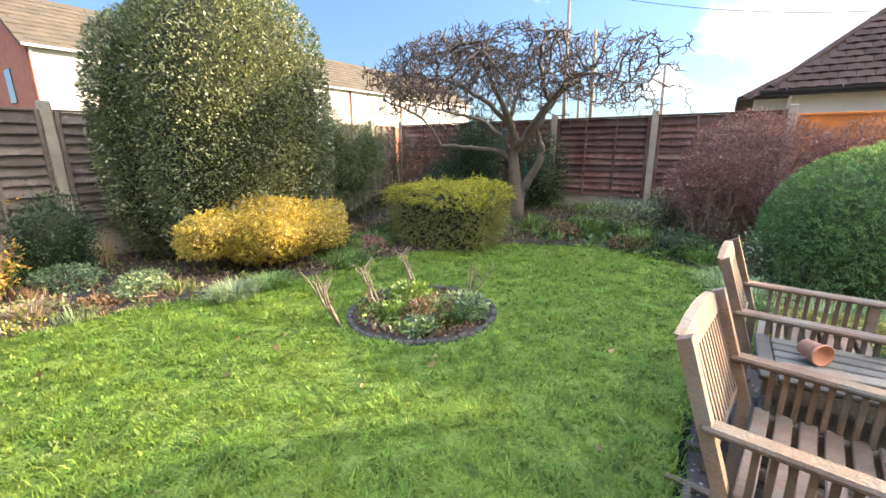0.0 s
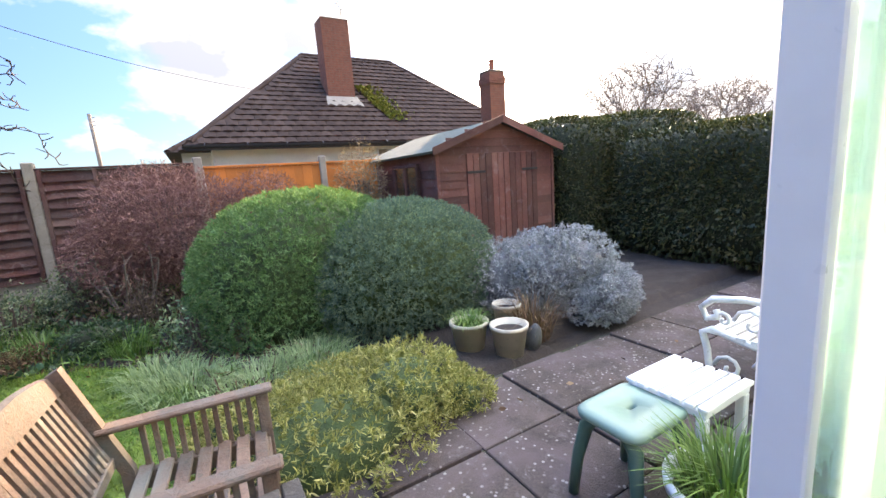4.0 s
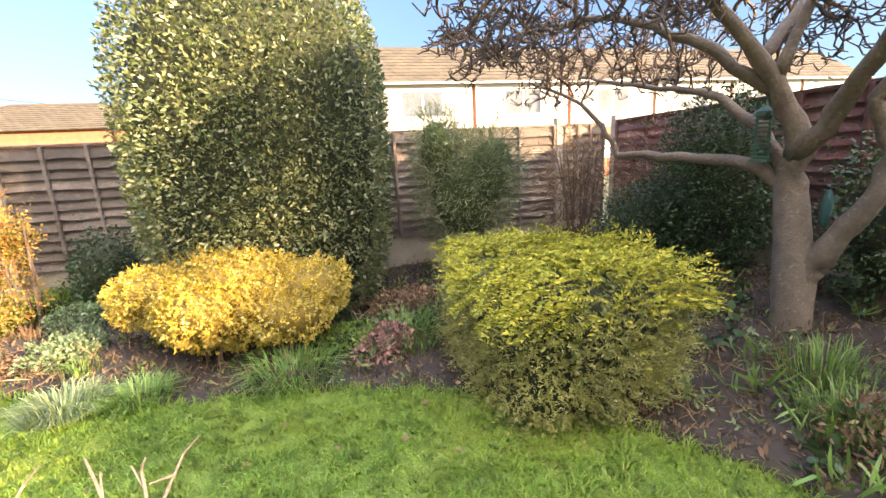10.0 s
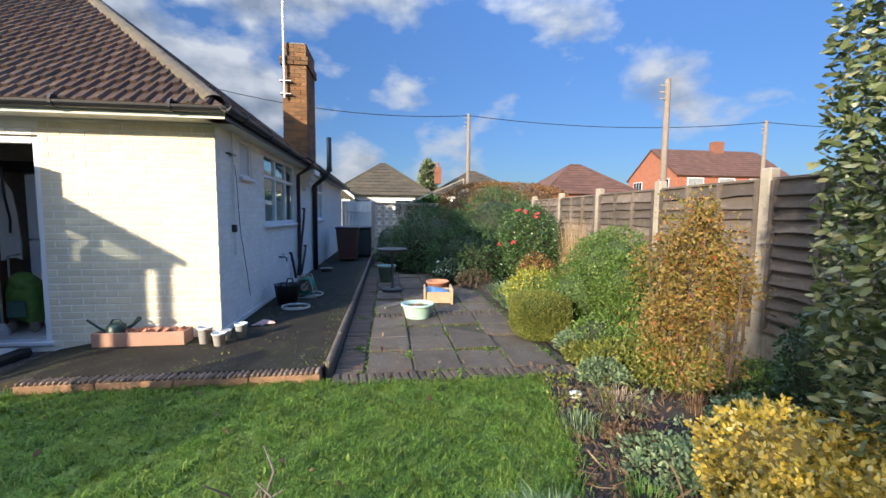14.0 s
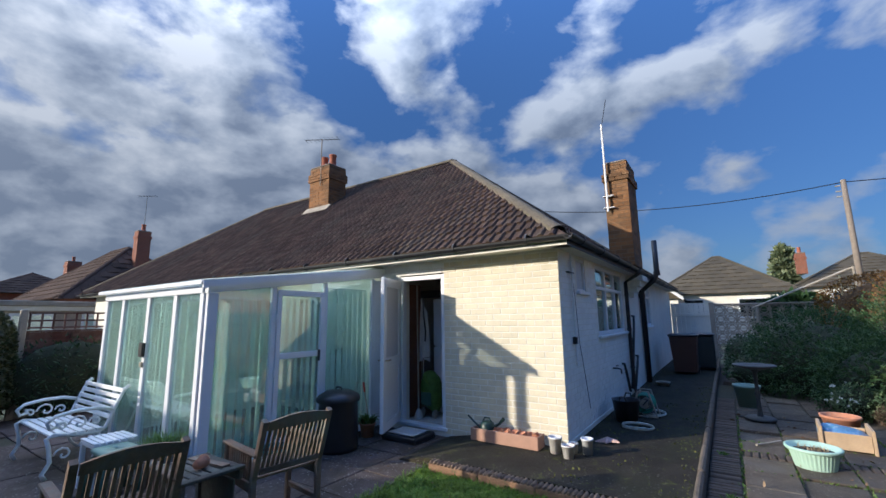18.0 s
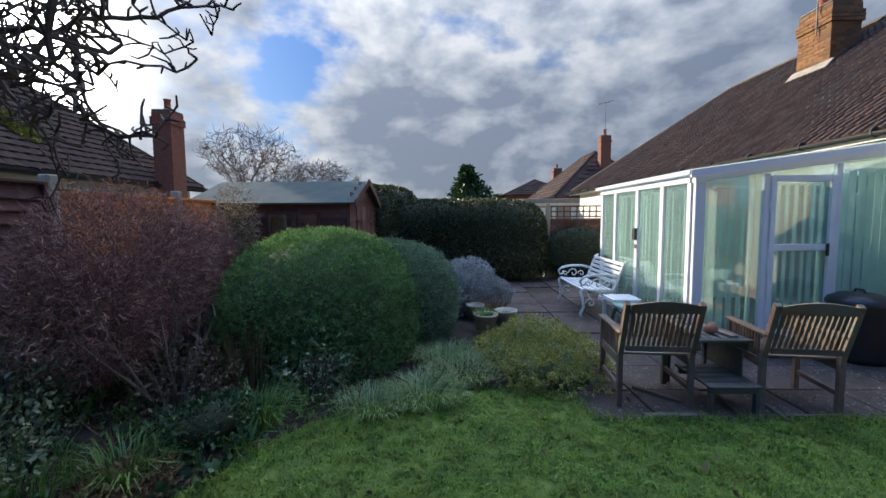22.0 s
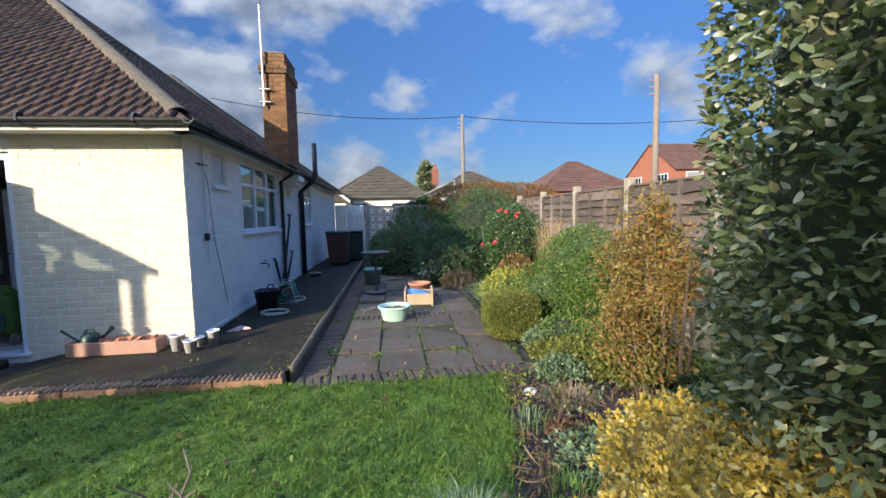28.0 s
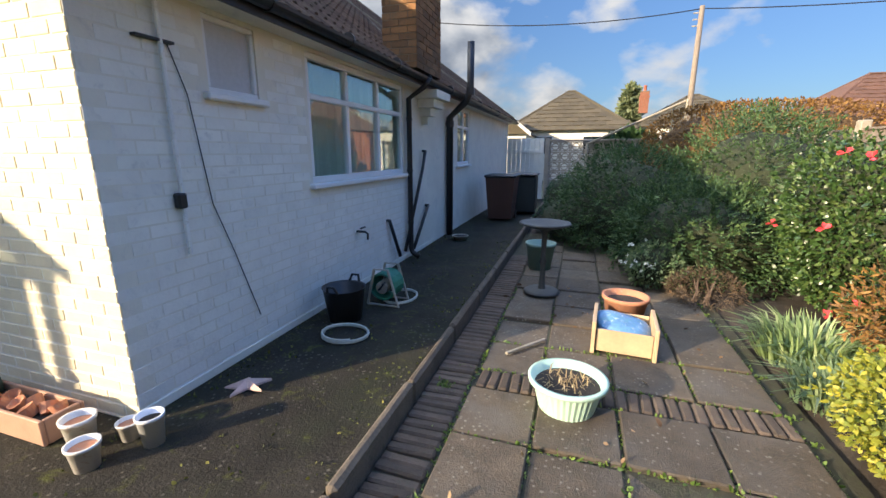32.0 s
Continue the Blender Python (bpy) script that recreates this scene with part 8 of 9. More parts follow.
bush("creeping_shrub", "low spreading yellow-green shrub spilling over the patio", "shrub", [((1.15, 3.18, 0.04), (0.56, 0.46, 0.28)), ((1.75, 3.30, 0.04), (0.46, 0.42, 0.27)), ((0.82, 3.45, 0.03), (0.38, 0.36, 0.20)), ((1.5, 3.65, 0.03), (0.5, 0.3, 0.22)), ((1.95, 3.12, 0.03), (0.26, 0.24, 0.18))], 0.034, 0.22, CREEP, 8000, 130, amount=0.3, core=GREENCORE, spread=0.9, rosette=6, depth=0.2, scale=0.66, shoots=(420, 0.07), stems=20)
bush("barberry", "dense purplish bare-twigged shrub against the fence", "shrub", [((0.55, 6.85, 0.78), (0.88, 0.65, 0.66)), ((1.5, 6.95, 0.72), (0.6, 0.5, 0.60)), ((0.0, 6.75, 0.55), (0.5, 0.5, 0.5))], 0.06, 0.10, PURPLE, 70000, 131, amount=0.16, spread=0.9, depth=0.28, stems=26, shoots=(300, 0.06))
bush("buddleia", "pale tan twiggy shrub beside the shed", "shrub", [((2.95, 7.2, 1.1), (0.45, 0.35, 0.75))], 0.08, 0.10, BUFFTWIG, 6200, 132, amount=0.2, spread=0.9, depth=0.4, stems=16)
bush("mountain_pine", "feathery grey-green pine against the fence", "shrub", [((-5.3, 5.15, 0.95), (0.56, 0.60, 0.80)), ((-5.45, 4.9, 1.55), (0.34, 0.38, 0.5)), ((-5.1, 5.4, 1.3), (0.35, 0.35, 0.45))], 0.10, 0.07, PINE, 15000, 133, amount=0.3, spread=0.6, depth=0.35, core=GREENCORE, scale=0.6, shoots=(400, 0.2))
bush("bare_shrub", "tangle of bare brown stems in the fence corner", "shrub", [((-5.6, 6.75, 0.85), (0.6, 0.7, 0.85)), ((-4.7, 7.25, 0.8), (0.7, 0.35, 0.8))], 0.13, 0.06, BROWNLEAF, 5000, 134, amount=0.2, spread=0.9, depth=0.5, stems=24)
POTCREAM = material("cream_glazed_pot", (0.52, 0.47, 0.36), 0.4, spread=0.15, scale=8, fine=50, stain=(0.30, 0.30, 0.20))
flower_pot("glazed_pot", "cream glazed pot with green shoots by the patio", (2.50, 3.72, 0.0), 0.16, 0.24, POTCREAM, group="cream pots")
flower_pot("glazed_pot", "cream glazed pot with a dark leaf pattern and bare soil", (2.68, 3.43, 0.0), 0.15, 0.25, POTCREAM, group="cream pots")
flower_pot("glazed_pot", "cream glazed pot half hidden behind dry grass", (2.98, 3.82, 0.0), 0.13, 0.26, POTCREAM, group="cream pots")
tuft("pot_shoots", "green grassy shoots in a cream pot", "plant", (2.50, 3.72), 0.11, 0.12, 180, LUSH, 140, lean=1.2)
for o_ in bpy.data.objects["pot_shoots"].children:
    o_.location.z += 0.2
ORNAMENT = material("dark_mossy_stone", (0.085, 0.09, 0.085), 0.9, spread=0.4, scale=14, fine=60, bump=0.8, stain=(0.06, 0.075, 0.04))
h = core_geo((2.90, 3.42, 0.10), (0.065, 0.085, 0.15), 2.2, 9, 0.45, 1.0)
solid("stone_ornament", h, ORNAMENT, "grey mossy stone ornament beside cream pots", "ornament", smooth=True)
h = core_geo((-4.32, 0.50, 0.03), (0.055, 0.04, 0.03), 2.4, 10, 0.15, 1.0)
solid("white_stone", h, WHITEPOT, "flat white stone lying on dark soil", "stone", smooth=True)

# round bed in the lawn
ring_ = thing("bed_edging", "ring of dark edging stones round a bed in the lawn", "edging", (BED[0], BED[1], 0))
r_ = random.Random(4)
DARKSTONE = material("dark_edging_stone", (0.05, 0.048, 0.042), 0.9, spread=0.4, scale=12, fine=60, bump=0.7, rnd=0.3)
for k in range(46):
    a = 2 * math.pi * k / 46
    m = pose(BED[0] + (BED[2] + 0.01) * math.cos(a), BED[1] + (BED[2] + 0.01) * math.sin(a), 0, r_.uniform(-6, 6), r_.uniform(-6, 6), math.degrees(a) + r_.uniform(-6, 6))
    part("edging_stone", Geo().box(-0.025, 0.025, -0.038, 0.038, -0.05, 0.028 + r_.uniform(-0.008, 0.01), 0.012, m), DARKSTONE, ring_)


def rose(at, stems, label, tall=1.0):
    ob = thing("rose_bush", label, "rose", (at[0], at[1], 0))
    rr = random.Random(int(at[0] * 1000))
    for k in range(stems):
        a = rr.uniform(0, 6.28)
        p = Vector((at[0], at[1], -0.02))
        pts, v = [p.copy()], Vector((0.45 * math.cos(a), 0.45 * math.sin(a), 1)).normalized()
        for i in range(5):
            v = (v + Vector((rr.uniform(-0.25, 0.25), rr.uniform(-0.25, 0.25), 0.1))).normalized()
            p = p + v * rr.uniform(0.07, 0.11) * tall
            pts.append(p.copy())
        part("stem", Geo().tube(pts, [0.012, 0.011, 0.009, 0.008, 0.006, 0.005], 6), BARK, ob)
        for i in (3, 4, 5):
            part("shoot", Geo().tube([pts[i], pts[i] + Vector((rr.uniform(-0.08, 0.08), rr.uniform(-0.08, 0.08), rr.uniform(0.03, 0.09)))], [0.005, 0.003], 5), BARK, ob)
    return ob


rose((-2.15, 2.42), 4, "pruned rose with bare thorny stems in a round bed")
rose((-2.22, 2.05), 6, "pruned rose with several bare forked stems at the bed's edge", 1.0)
rose((0.05, 6.2), 8, "tall shrub of pale bare stems in the border", 2.1)
rose((-1.62, 2.95), 3, "pruned rose with bare upright stems in a round bed")
rose((-2.15, 2.95), 3, "pruned rose with a few bare stems in a round bed")
for i, (x, y, rad, h, m_, lab) in enumerate([(-1.72, 2.50, 0.2, 0.16, BROWNLEAF, "straw-coloured dying plant in a round bed"), (-1.95, 2.35, 0.16, 0.14, MIDGREEN, "yellow-green leafy plant in a round bed"), (-1.45, 2.75, 0.16, 0.18, BLUEGREEN, "grey-green leafy plant in a round bed"), (-2.05, 2.75, 0.22, 0.18, MIDGREEN, "variegated leafy plant in a round bed"), (-1.6, 2.3, 0.14, 0.12, BLUEGREEN, "low pale plant in a round bed")]):
    bush("bed_plant", lab, "plant", [((x, y, h * 0.45), (rad, rad, h * 0.65))], 0.04, 0.5, m_, 800, 500 + i, amount=0.25, spread=1.0, depth=0.35, stems=4)
tuft("grass_clump", "green strappy tuft in a round bed", "plant", (-1.55, 2.62), 0.12, 0.2, 260, LUSH, 520, lean=0.8)
# litter and seedlings in the round bed
r = rng(94)
for nm, lab, mat_b, k, size in (("bed_litter", "dead leaves and stems in a round bed", BROWNLEAF, 1500, 0.045), ("bed_weeds", "small green weeds in a round bed", MIDGREEN, 1100, 0.045), ("bed_weeds", "low grey-green leaves in a round bed", BLUEGREEN, 700, 0.045)):
    a, q = r.uniform(0, 6.283, k), 0.56 * np.sqrt(r.uniform(0, 1, k))
    p = np.c_[BED[0] + q * np.cos(a), BED[1] + q * np.sin(a)]
    ok = np.ones(k, bool) if nm == "bed_litter" else np.sin(p[:, 0] * 11 + k) + np.sin(p[:, 1] * 9 + k) > 0.1
    p = p[ok]
    p = np.c_[p, bed_height(p[:, 0], p[:, 1]) + 0.01 + (0.0 if nm == "bed_litter" else 1.0) * r.uniform(0, 0.09, len(p))]
    tagged(new(nm, leaves(nm, p, np.array([[0.0, 0.0, 0.6]]), size, 0.4, mat_b, r, 0.9)), lab, "weeds", kind="stuff")
# moss along the raised path
k = 5200
p = np.c_[r.uniform(-2.27, -1.05, k), r.uniform(-6.5, -0.15, k)]
edge = np.minimum(p[:, 0] + 2.28, -1.04 - p[:, 0])
p = p[(np.exp(-edge / 0.12) + 0.35 * (np.sin(p[:, 0] * 7 + 1) * np.sin(p[:, 1] * 4.1) > 0.35) > r.uniform(0.15, 1.0, k))]
MOSS = leaf_material("path_moss_leaf", [(0.0, (0.05, 0.06, 0.012)), (0.6, (0.095, 0.105, 0.02)), (1.0, (0.17, 0.16, 0.04))], 0.9, 0.1)
tagged(new("path_moss", leaves("path_moss", np.c_[p, np.full(len(p), 0.099)], np.array([[0.0, 0.0, 0.25]]), 0.020, 0.8, MOSS, r, 0.9)), "moss growing on the raised concrete path", "moss", kind="stuff")
# fallen leaves
r = rng(91)
n = 420
p = np.c_[r.uniform(-6.0, 1.5, n), r.uniform(0.2, 7.4, n), np.full(n, 0.035)]
out = ~inside(LAWN, p[:, 0], p[:, 1]) & ~paved(p[:, 0], p[:, 1])
tagged(new("fallen_leaves", leaves("fallen_leaves", np.concatenate([p[out], np.c_[r.uniform(-3.9, 0.1, 70), r.uniform(0.1, 5.4, 70), np.full(70, 0.03)], np.c_[r.uniform(-4.5, -2.5, 90), r.uniform(-5, 0, 90), np.full(90, 0.014)], np.c_[r.uniform(0.2, 4.0, 60), r.uniform(-0.8, 3.2, 60), np.full(60, 0.014)]]), np.array([[1.0, 0.3, 0.02]]), 0.05, 0.55, BROWNLEAF, r, 0.9)), "scattered brown fallen leaves", "leaves", kind="stuff")
r = rng(92)
n = 16000
p = np.c_[r.uniform(-6.2, 1.6, n), r.uniform(0.1, 7.6, n)]
out = ~inside(LAWN, p[:, 0], p[:, 1]) & ~paved(p[:, 0], p[:, 1])
p = p[out]
p = np.c_[p, bed_height(p[:, 0], p[:, 1])]
tagged(new("border_litter", leaves("border_litter", p, np.array([[0.0, 0.0, 0.35]]), 0.055, 0.35, BROWNLEAF, r, 1.0)), "dead leaves and stems littering the borders", "leaf litter", kind="stuff")
def ground_cover(name, label, area, n, mat, size, wide, seed, lift, per, wave, level):
    """Small leafy plants scattered over the borders in drifts."""
    r = rng(seed)
    p = np.c_[r.uniform(area[0], area[1], n), r.uniform(area[2], area[3], n)]
    ok = ~inside(LAWN, p[:, 0], p[:, 1]) & ~paved(p[:, 0], p[:, 1]) & (np.sin(p[:, 0] * wave + seed) + np.sin(p[:, 1] * wave * 0.9 + 2.1 * seed) > level)
    p = p[ok]
    p = np.c_[p, bed_height(p[:, 0], p[:, 1]) + 0.01]
    h = np.repeat(r.uniform(0.2, 1.0, len(p)), per)[:, None] * lift
    p = np.repeat(p, per, 0)
    p = p + np.c_[r.normal(0, 0.035, (len(p), 2)), r.uniform(0, 1, len(p)) * h[:, 0]]
    tagged(new(name, leaves(name, p, np.array([[0.0, 0.0, 0.7]]), size, wide, mat, r, 0.7)), label, "weeds", kind="stuff")


for args in (("border_weeds", "small green weeds and seedlings in the borders", (-6.2, 1.7, -3.0, 7.5), 2300, MIDGREEN, 0.042, 0.4, 7, 0.10, 6, 3.1, 0.0),
             ("border_weeds", "narrow green bulb leaves in the borders", (-2.6, 1.2, 5.2, 7.5), 300, LUSH, 0.15, 0.10, 8, 0.04, 8, 4.3, -0.4),
             ("border_weeds", "low grey-green leaves in the borders", (-6.2, 1.7, -3.0, 7.5), 1700, BLUEGREEN, 0.04, 0.5, 9, 0.12, 8, 2.7, 0.55),
             ("border_weeds", "dark ivy leaves under the shrubs", (-6.2, 1.7, 3.6, 7.6), 1700, DARKSHRUB, 0.06, 0.7, 10, 0.14, 7, 2.2, 0.2),
             ("border_litter", "brown dead leaves and twigs over the borders", (-6.2, 1.7, 0.4, 7.5), 6000, DRYSTEM, 0.038, 0.32, 13, 0.06, 6, 2.9, -1.0),
             ("dry_stems", "upright dead stems in the borders", (-6.2, 1.7, 0.6, 7.5), 1100, BROWNLEAF, 0.14, 0.06, 11, 0.10, 5, 3.7, -0.1),
             ("border_weeds", "yellowing low leaves beside the paving", (-6.2, -4.0, -3.0, 1.2), 700, CLIPPED, 0.032, 0.55, 12, 0.12, 9, 3.9, 0.1)):
    ground_cover(*args)
# moss and seedlings in the paving joints
r = rng(93)
p = []
for x in (-2.64, -3.09, -3.56, -4.05, -4.52):
    k = 260
    p.append(np.c_[x + r.normal(0, 0.008, k), r.uniform(-4.5, -0.1, k), np.full(k, -0.015)])
for y in (-0.21, -0.79, -1.28, -1.77, -2.265, -2.51, -3.0):
    k = 200
    p.append(np.c_[r.uniform(-4.6, -2.5, k), y + r.normal(0, 0.008, k), np.full(k, -0.015)])
for c in ((-3.9, -0.75), (-3.05, -0.62), (-3.5, -0.12), (-2.7, -1.2), (-4.5, -0.6), (-2.55, -0.9), (-3.3, -0.16), (-4.3, -0.14), (-2.48, -2.2)):
    p.append(np.c_[c[0] + r.normal(0, 0.035, 50), c[1] + r.normal(0, 0.035, 50), np.full(50, 0.0)])
p = np.concatenate(p)
p = p[np.sin(p[:, 0] * 5.1 + 1) + np.sin(p[:, 1] * 6.3) > -0.9]
tagged(new("joint_weeds", leaves("joint_weeds", p, np.array([[0.0, 0.0, 0.8]]), 0.030, 0.5, MIDGREEN, r, 0.9)), "moss and small weeds in the paving joints", "weeds", kind="stuff")

# ---------------------------------------------------------------- trellis by the hedge
tl = thing("trellis_fence", "brown fence with an open square trellis top", "fence", (7.25, 0.9, 0))
concrete_post(tl, 7.25, 1.80, 1.80, 0.1)
concrete_post(tl, 7.25, -0.1, 1.80, 0.1)
lap_panel(tl, (7.25, -0.05), (7.25, 1.75), 0.25, 1.42, FENCE_RED, 9, -1, 91)
for z in (1.48, 1.60, 1.73):
    part("trellis_rail", Geo().box(7.235, 7.25, -0.05, 1.75, z, z + 0.03, 0.003), FENCE_RED, tl)
for k in range(12):
    y = 0.0 + k * 0.155
    part("trellis_bar", Geo().box(7.251, 7.266, y, y + 0.03, 1.46, 1.76, 0.003), FENCE_RED, tl)
part("gravel_board", Geo().box(7.235, 7.275, -0.05, 1.75, -0.05, 0.24, 0.004), POST, tl)
bush("climber", "bare twiggy climber beneath the trellis", "shrub", [((6.95, 1.1, 0.6), (0.35, 0.9, 0.6))], 0.07, 0.3, DARKSHRUB, 3500, 141, amount=0.2, spread=0.9, depth=0.3, stems=10, core=SHADECORE)

# ---------------------------------------------------------------- far end of the side path
gate = thing("side_gate", "pale painted boarded side gate between house and screen wall", "gate", (-1.6, -13.1, 0))
for k in range(8):
    x = -2.18 + k * 0.14
    part("board", Geo().box(x, x + 0.134, -13.12, -13.09, 0.08, 1.95, 0.004), WHITEWALL, gate)
part("rail", Geo().box(-2.18, -1.06, -13.089, -13.06, 1.5, 1.6, 0.004), WHITEWALL, gate)
screen = thing("screen_wall", "pierced concrete block screen wall", "wall", (-3.2, -13.3, 0), kind="structure")
SCREEN = material("screen_block", (0.36, 0.31, 0.25), 0.9, spread=0.25, scale=6, fine=60, bump=0.4)
for i in range(10):
    for k in range(6):
        x, z = -2.5 - 0.3 * i, 0.05 + 0.3 * k
        g = Geo()
        g.box(x - 0.147, x + 0.147, -13.35, -13.26, z + 0.003, z + 0.035).box(x - 0.147, x + 0.147, -13.35, -13.26, z + 0.262, z + 0.294)
        g.box(x - 0.147, x - 0.115, -13.35, -13.26, z + 0.035, z + 0.262).box(x + 0.115, x + 0.147, -13.35, -13.26, z + 0.035, z + 0.262)
        rod = [(x + 0.10 * math.cos(a * math.pi / 8), -13.305, z + 0.148 + 0.10 * math.sin(a * math.pi / 8)) for a in range(17)]
        g.tube(rod, 0.018, 5, caps=False)
        g.box(x - 0.115, x + 0.115, -13.33, -13.28, z + 0.136, z + 0.160)
        part("block", g, SCREEN, screen)
part("coping", Geo().box(-5.4, -2.33, -13.38, -13.23, 1.85, 1.91, 0.01), SCREEN, screen)
part("pier", Geo().box(-2.34, -2.2, -13.40, -13.2, 0.0, 1.95, 0.01), SCREEN, screen)
gh = thing("lean_to_glasshouse", "grey metal-framed glass lean-to beyond the shrubs", "greenhouse", (-5, -13, 0))
for k in range(6):
    y = -11.6 - 0.3 * k
    part("glazing_bar", Geo().tube([(-3.4, y, 1.75), (-5.6, y, 2.75)], 0.025, 6), POST, gh)
part("eaves_bar", Geo().tube([(-3.4, -11.5, 1.75), (-3.4, -13.2, 1.75)], 0.03, 6), POST, gh)
part("ridge_bar", Geo().tube([(-5.6, -11.5, 2.75), (-5.6, -13.2, 2.75)], 0.03, 6), POST, gh)
ob = part("roof_glass", Geo().slab((-3.4, -11.6, 1.76), (-3.4, -13.1, 1.76), (-5.6, -13.1, 2.76), (-5.6, -11.6, 2.76), 0.006), GLASS, gh)
for x, z in ((-3.4, 1.75), (-5.6, 2.75)):
    for y in (-11.5, -13.2):
        part("upright", Geo().tube([(x, y, -0.1), (x, y, z)], 0.03, 6), POST, gh)

# ---------------------------------------------------------------- houses in the distance
REDWALL = material("far_red_brick", (0.34, 0.13, 0.075), 0.9, spread=0.25, scale=3, fine=25, bump=0.3)
FARTILE = material("far_roof_tile", (0.125, 0.062, 0.040), 0.9, spread=0.3, scale=1.5, fine=18, bump=0.5, island=0.2)
FARTILE2 = material("far_brown_tile", (0.076, 0.062, 0.037), 0.9, spread=0.3, scale=1.5, fine=18, bump=0.5, island=0.2)
DARKPANE = glass_material("far_window_glass", (0.25, 0.28, 0.3), 0.05)
FARPANE = material("far_reflecting_pane", (0.12, 0.14, 0.16), 0.12, spread=0.3, scale=1.5, fine=9)
CLAD = material("white_cladding", (0.66, 0.655, 0.63), 0.6, spread=0.06, scale=2, fine=20)


def far_bungalow(label, x0, x1, y0, y1, eave, top, wall, tile, seed, chimney=None, sides="n", gable=None):
    ob = thing("distant_bungalow", label, "house", ((x0 + x1) / 2, (y0 + y1) / 2, 0))
    part("wall", Geo().box(x0 + 0.35, x1 - 0.35, y0 + 0.35, y1 - 0.35, -0.1, eave), wall, ob)
    hip_block(ob, x0, x1, y0, y1, eave, top, tile, tile, tw=0.6, th=0.42, seed=seed, sides=sides, thick=0.03)
    for k in range(2):
        cx = x0 + (x1 - x0) * (0.3 + 0.4 * k)
        wn = part("window", Geo().box(cx - 0.7, cx + 0.7, y1 - 0.349, y1 - 0.30, eave - 1.35, eave - 0.25), UPVC, ob)
        part("pane", Geo().box(cx - 0.62, cx + 0.62, y1 - 0.299, y1 - 0.295, eave - 1.27, eave - 0.33), DARKPANE, wn)
    if chimney:
        stack(ob, *chimney, NBRICK, MORTAR, pots=(((chimney[0] + chimney[1]) / 2, (chimney[2] + chimney[3]) / 2),))
    return ob


b1 = far_bungalow("distant bungalow with a brown hipped roof beyond the side gate", -6.2, 1.2, -31.5, -24.5, 2.7, 5.2, WHITEWALL, FARTILE2, 21)
# small white-edged gable in front of it
part("porch_gable", Geo().add([(-0.9, -20.0, 2.35), (1.5, -20.0, 2.35), (0.3, -20.0, 3.3), (-0.9, -24.5, 2.35), (1.5, -24.5, 2.35), (0.3, -24.5, 3.3)], [(0, 1, 2), (0, 2, 5, 3), (1, 4, 5, 2), (3, 5, 4)]), FARTILE2, b1)
part("porch_wall", Geo().box(-0.75, 1.35, -24.4, -20.2, -0.1, 2.35), WHITEWALL, b1)
part("bargeboard", Geo().slab((-1.0, -19.95, 2.25), (0.3, -19.95, 3.30), (0.3, -19.95, 3.48), (-1.0, -19.95, 2.43), 0.04), CLAD, b1)
part("bargeboard", Geo().slab((0.3, -19.95, 3.30), (1.6, -19.95, 2.25), (1.6, -19.95, 2.43), (0.3, -19.95, 3.48), 0.04), CLAD, b1)
far_bungalow("distant bungalow with a reddish hipped roof beyond the fence", -24.0, -15.0, -36, -28, 3.2, 6.0, REDWALL, FARTILE, 22)
far_bungalow("distant low house with a brown roof beyond the russet hedge", -14.8, -6.2, -38, -30, 3.1, 5.4, WHITEWALL, FARTILE2, 23, chimney=(-4.0 - 3.2, -3.5 - 3.2, -31, -30.4, 4.0, 5.3))


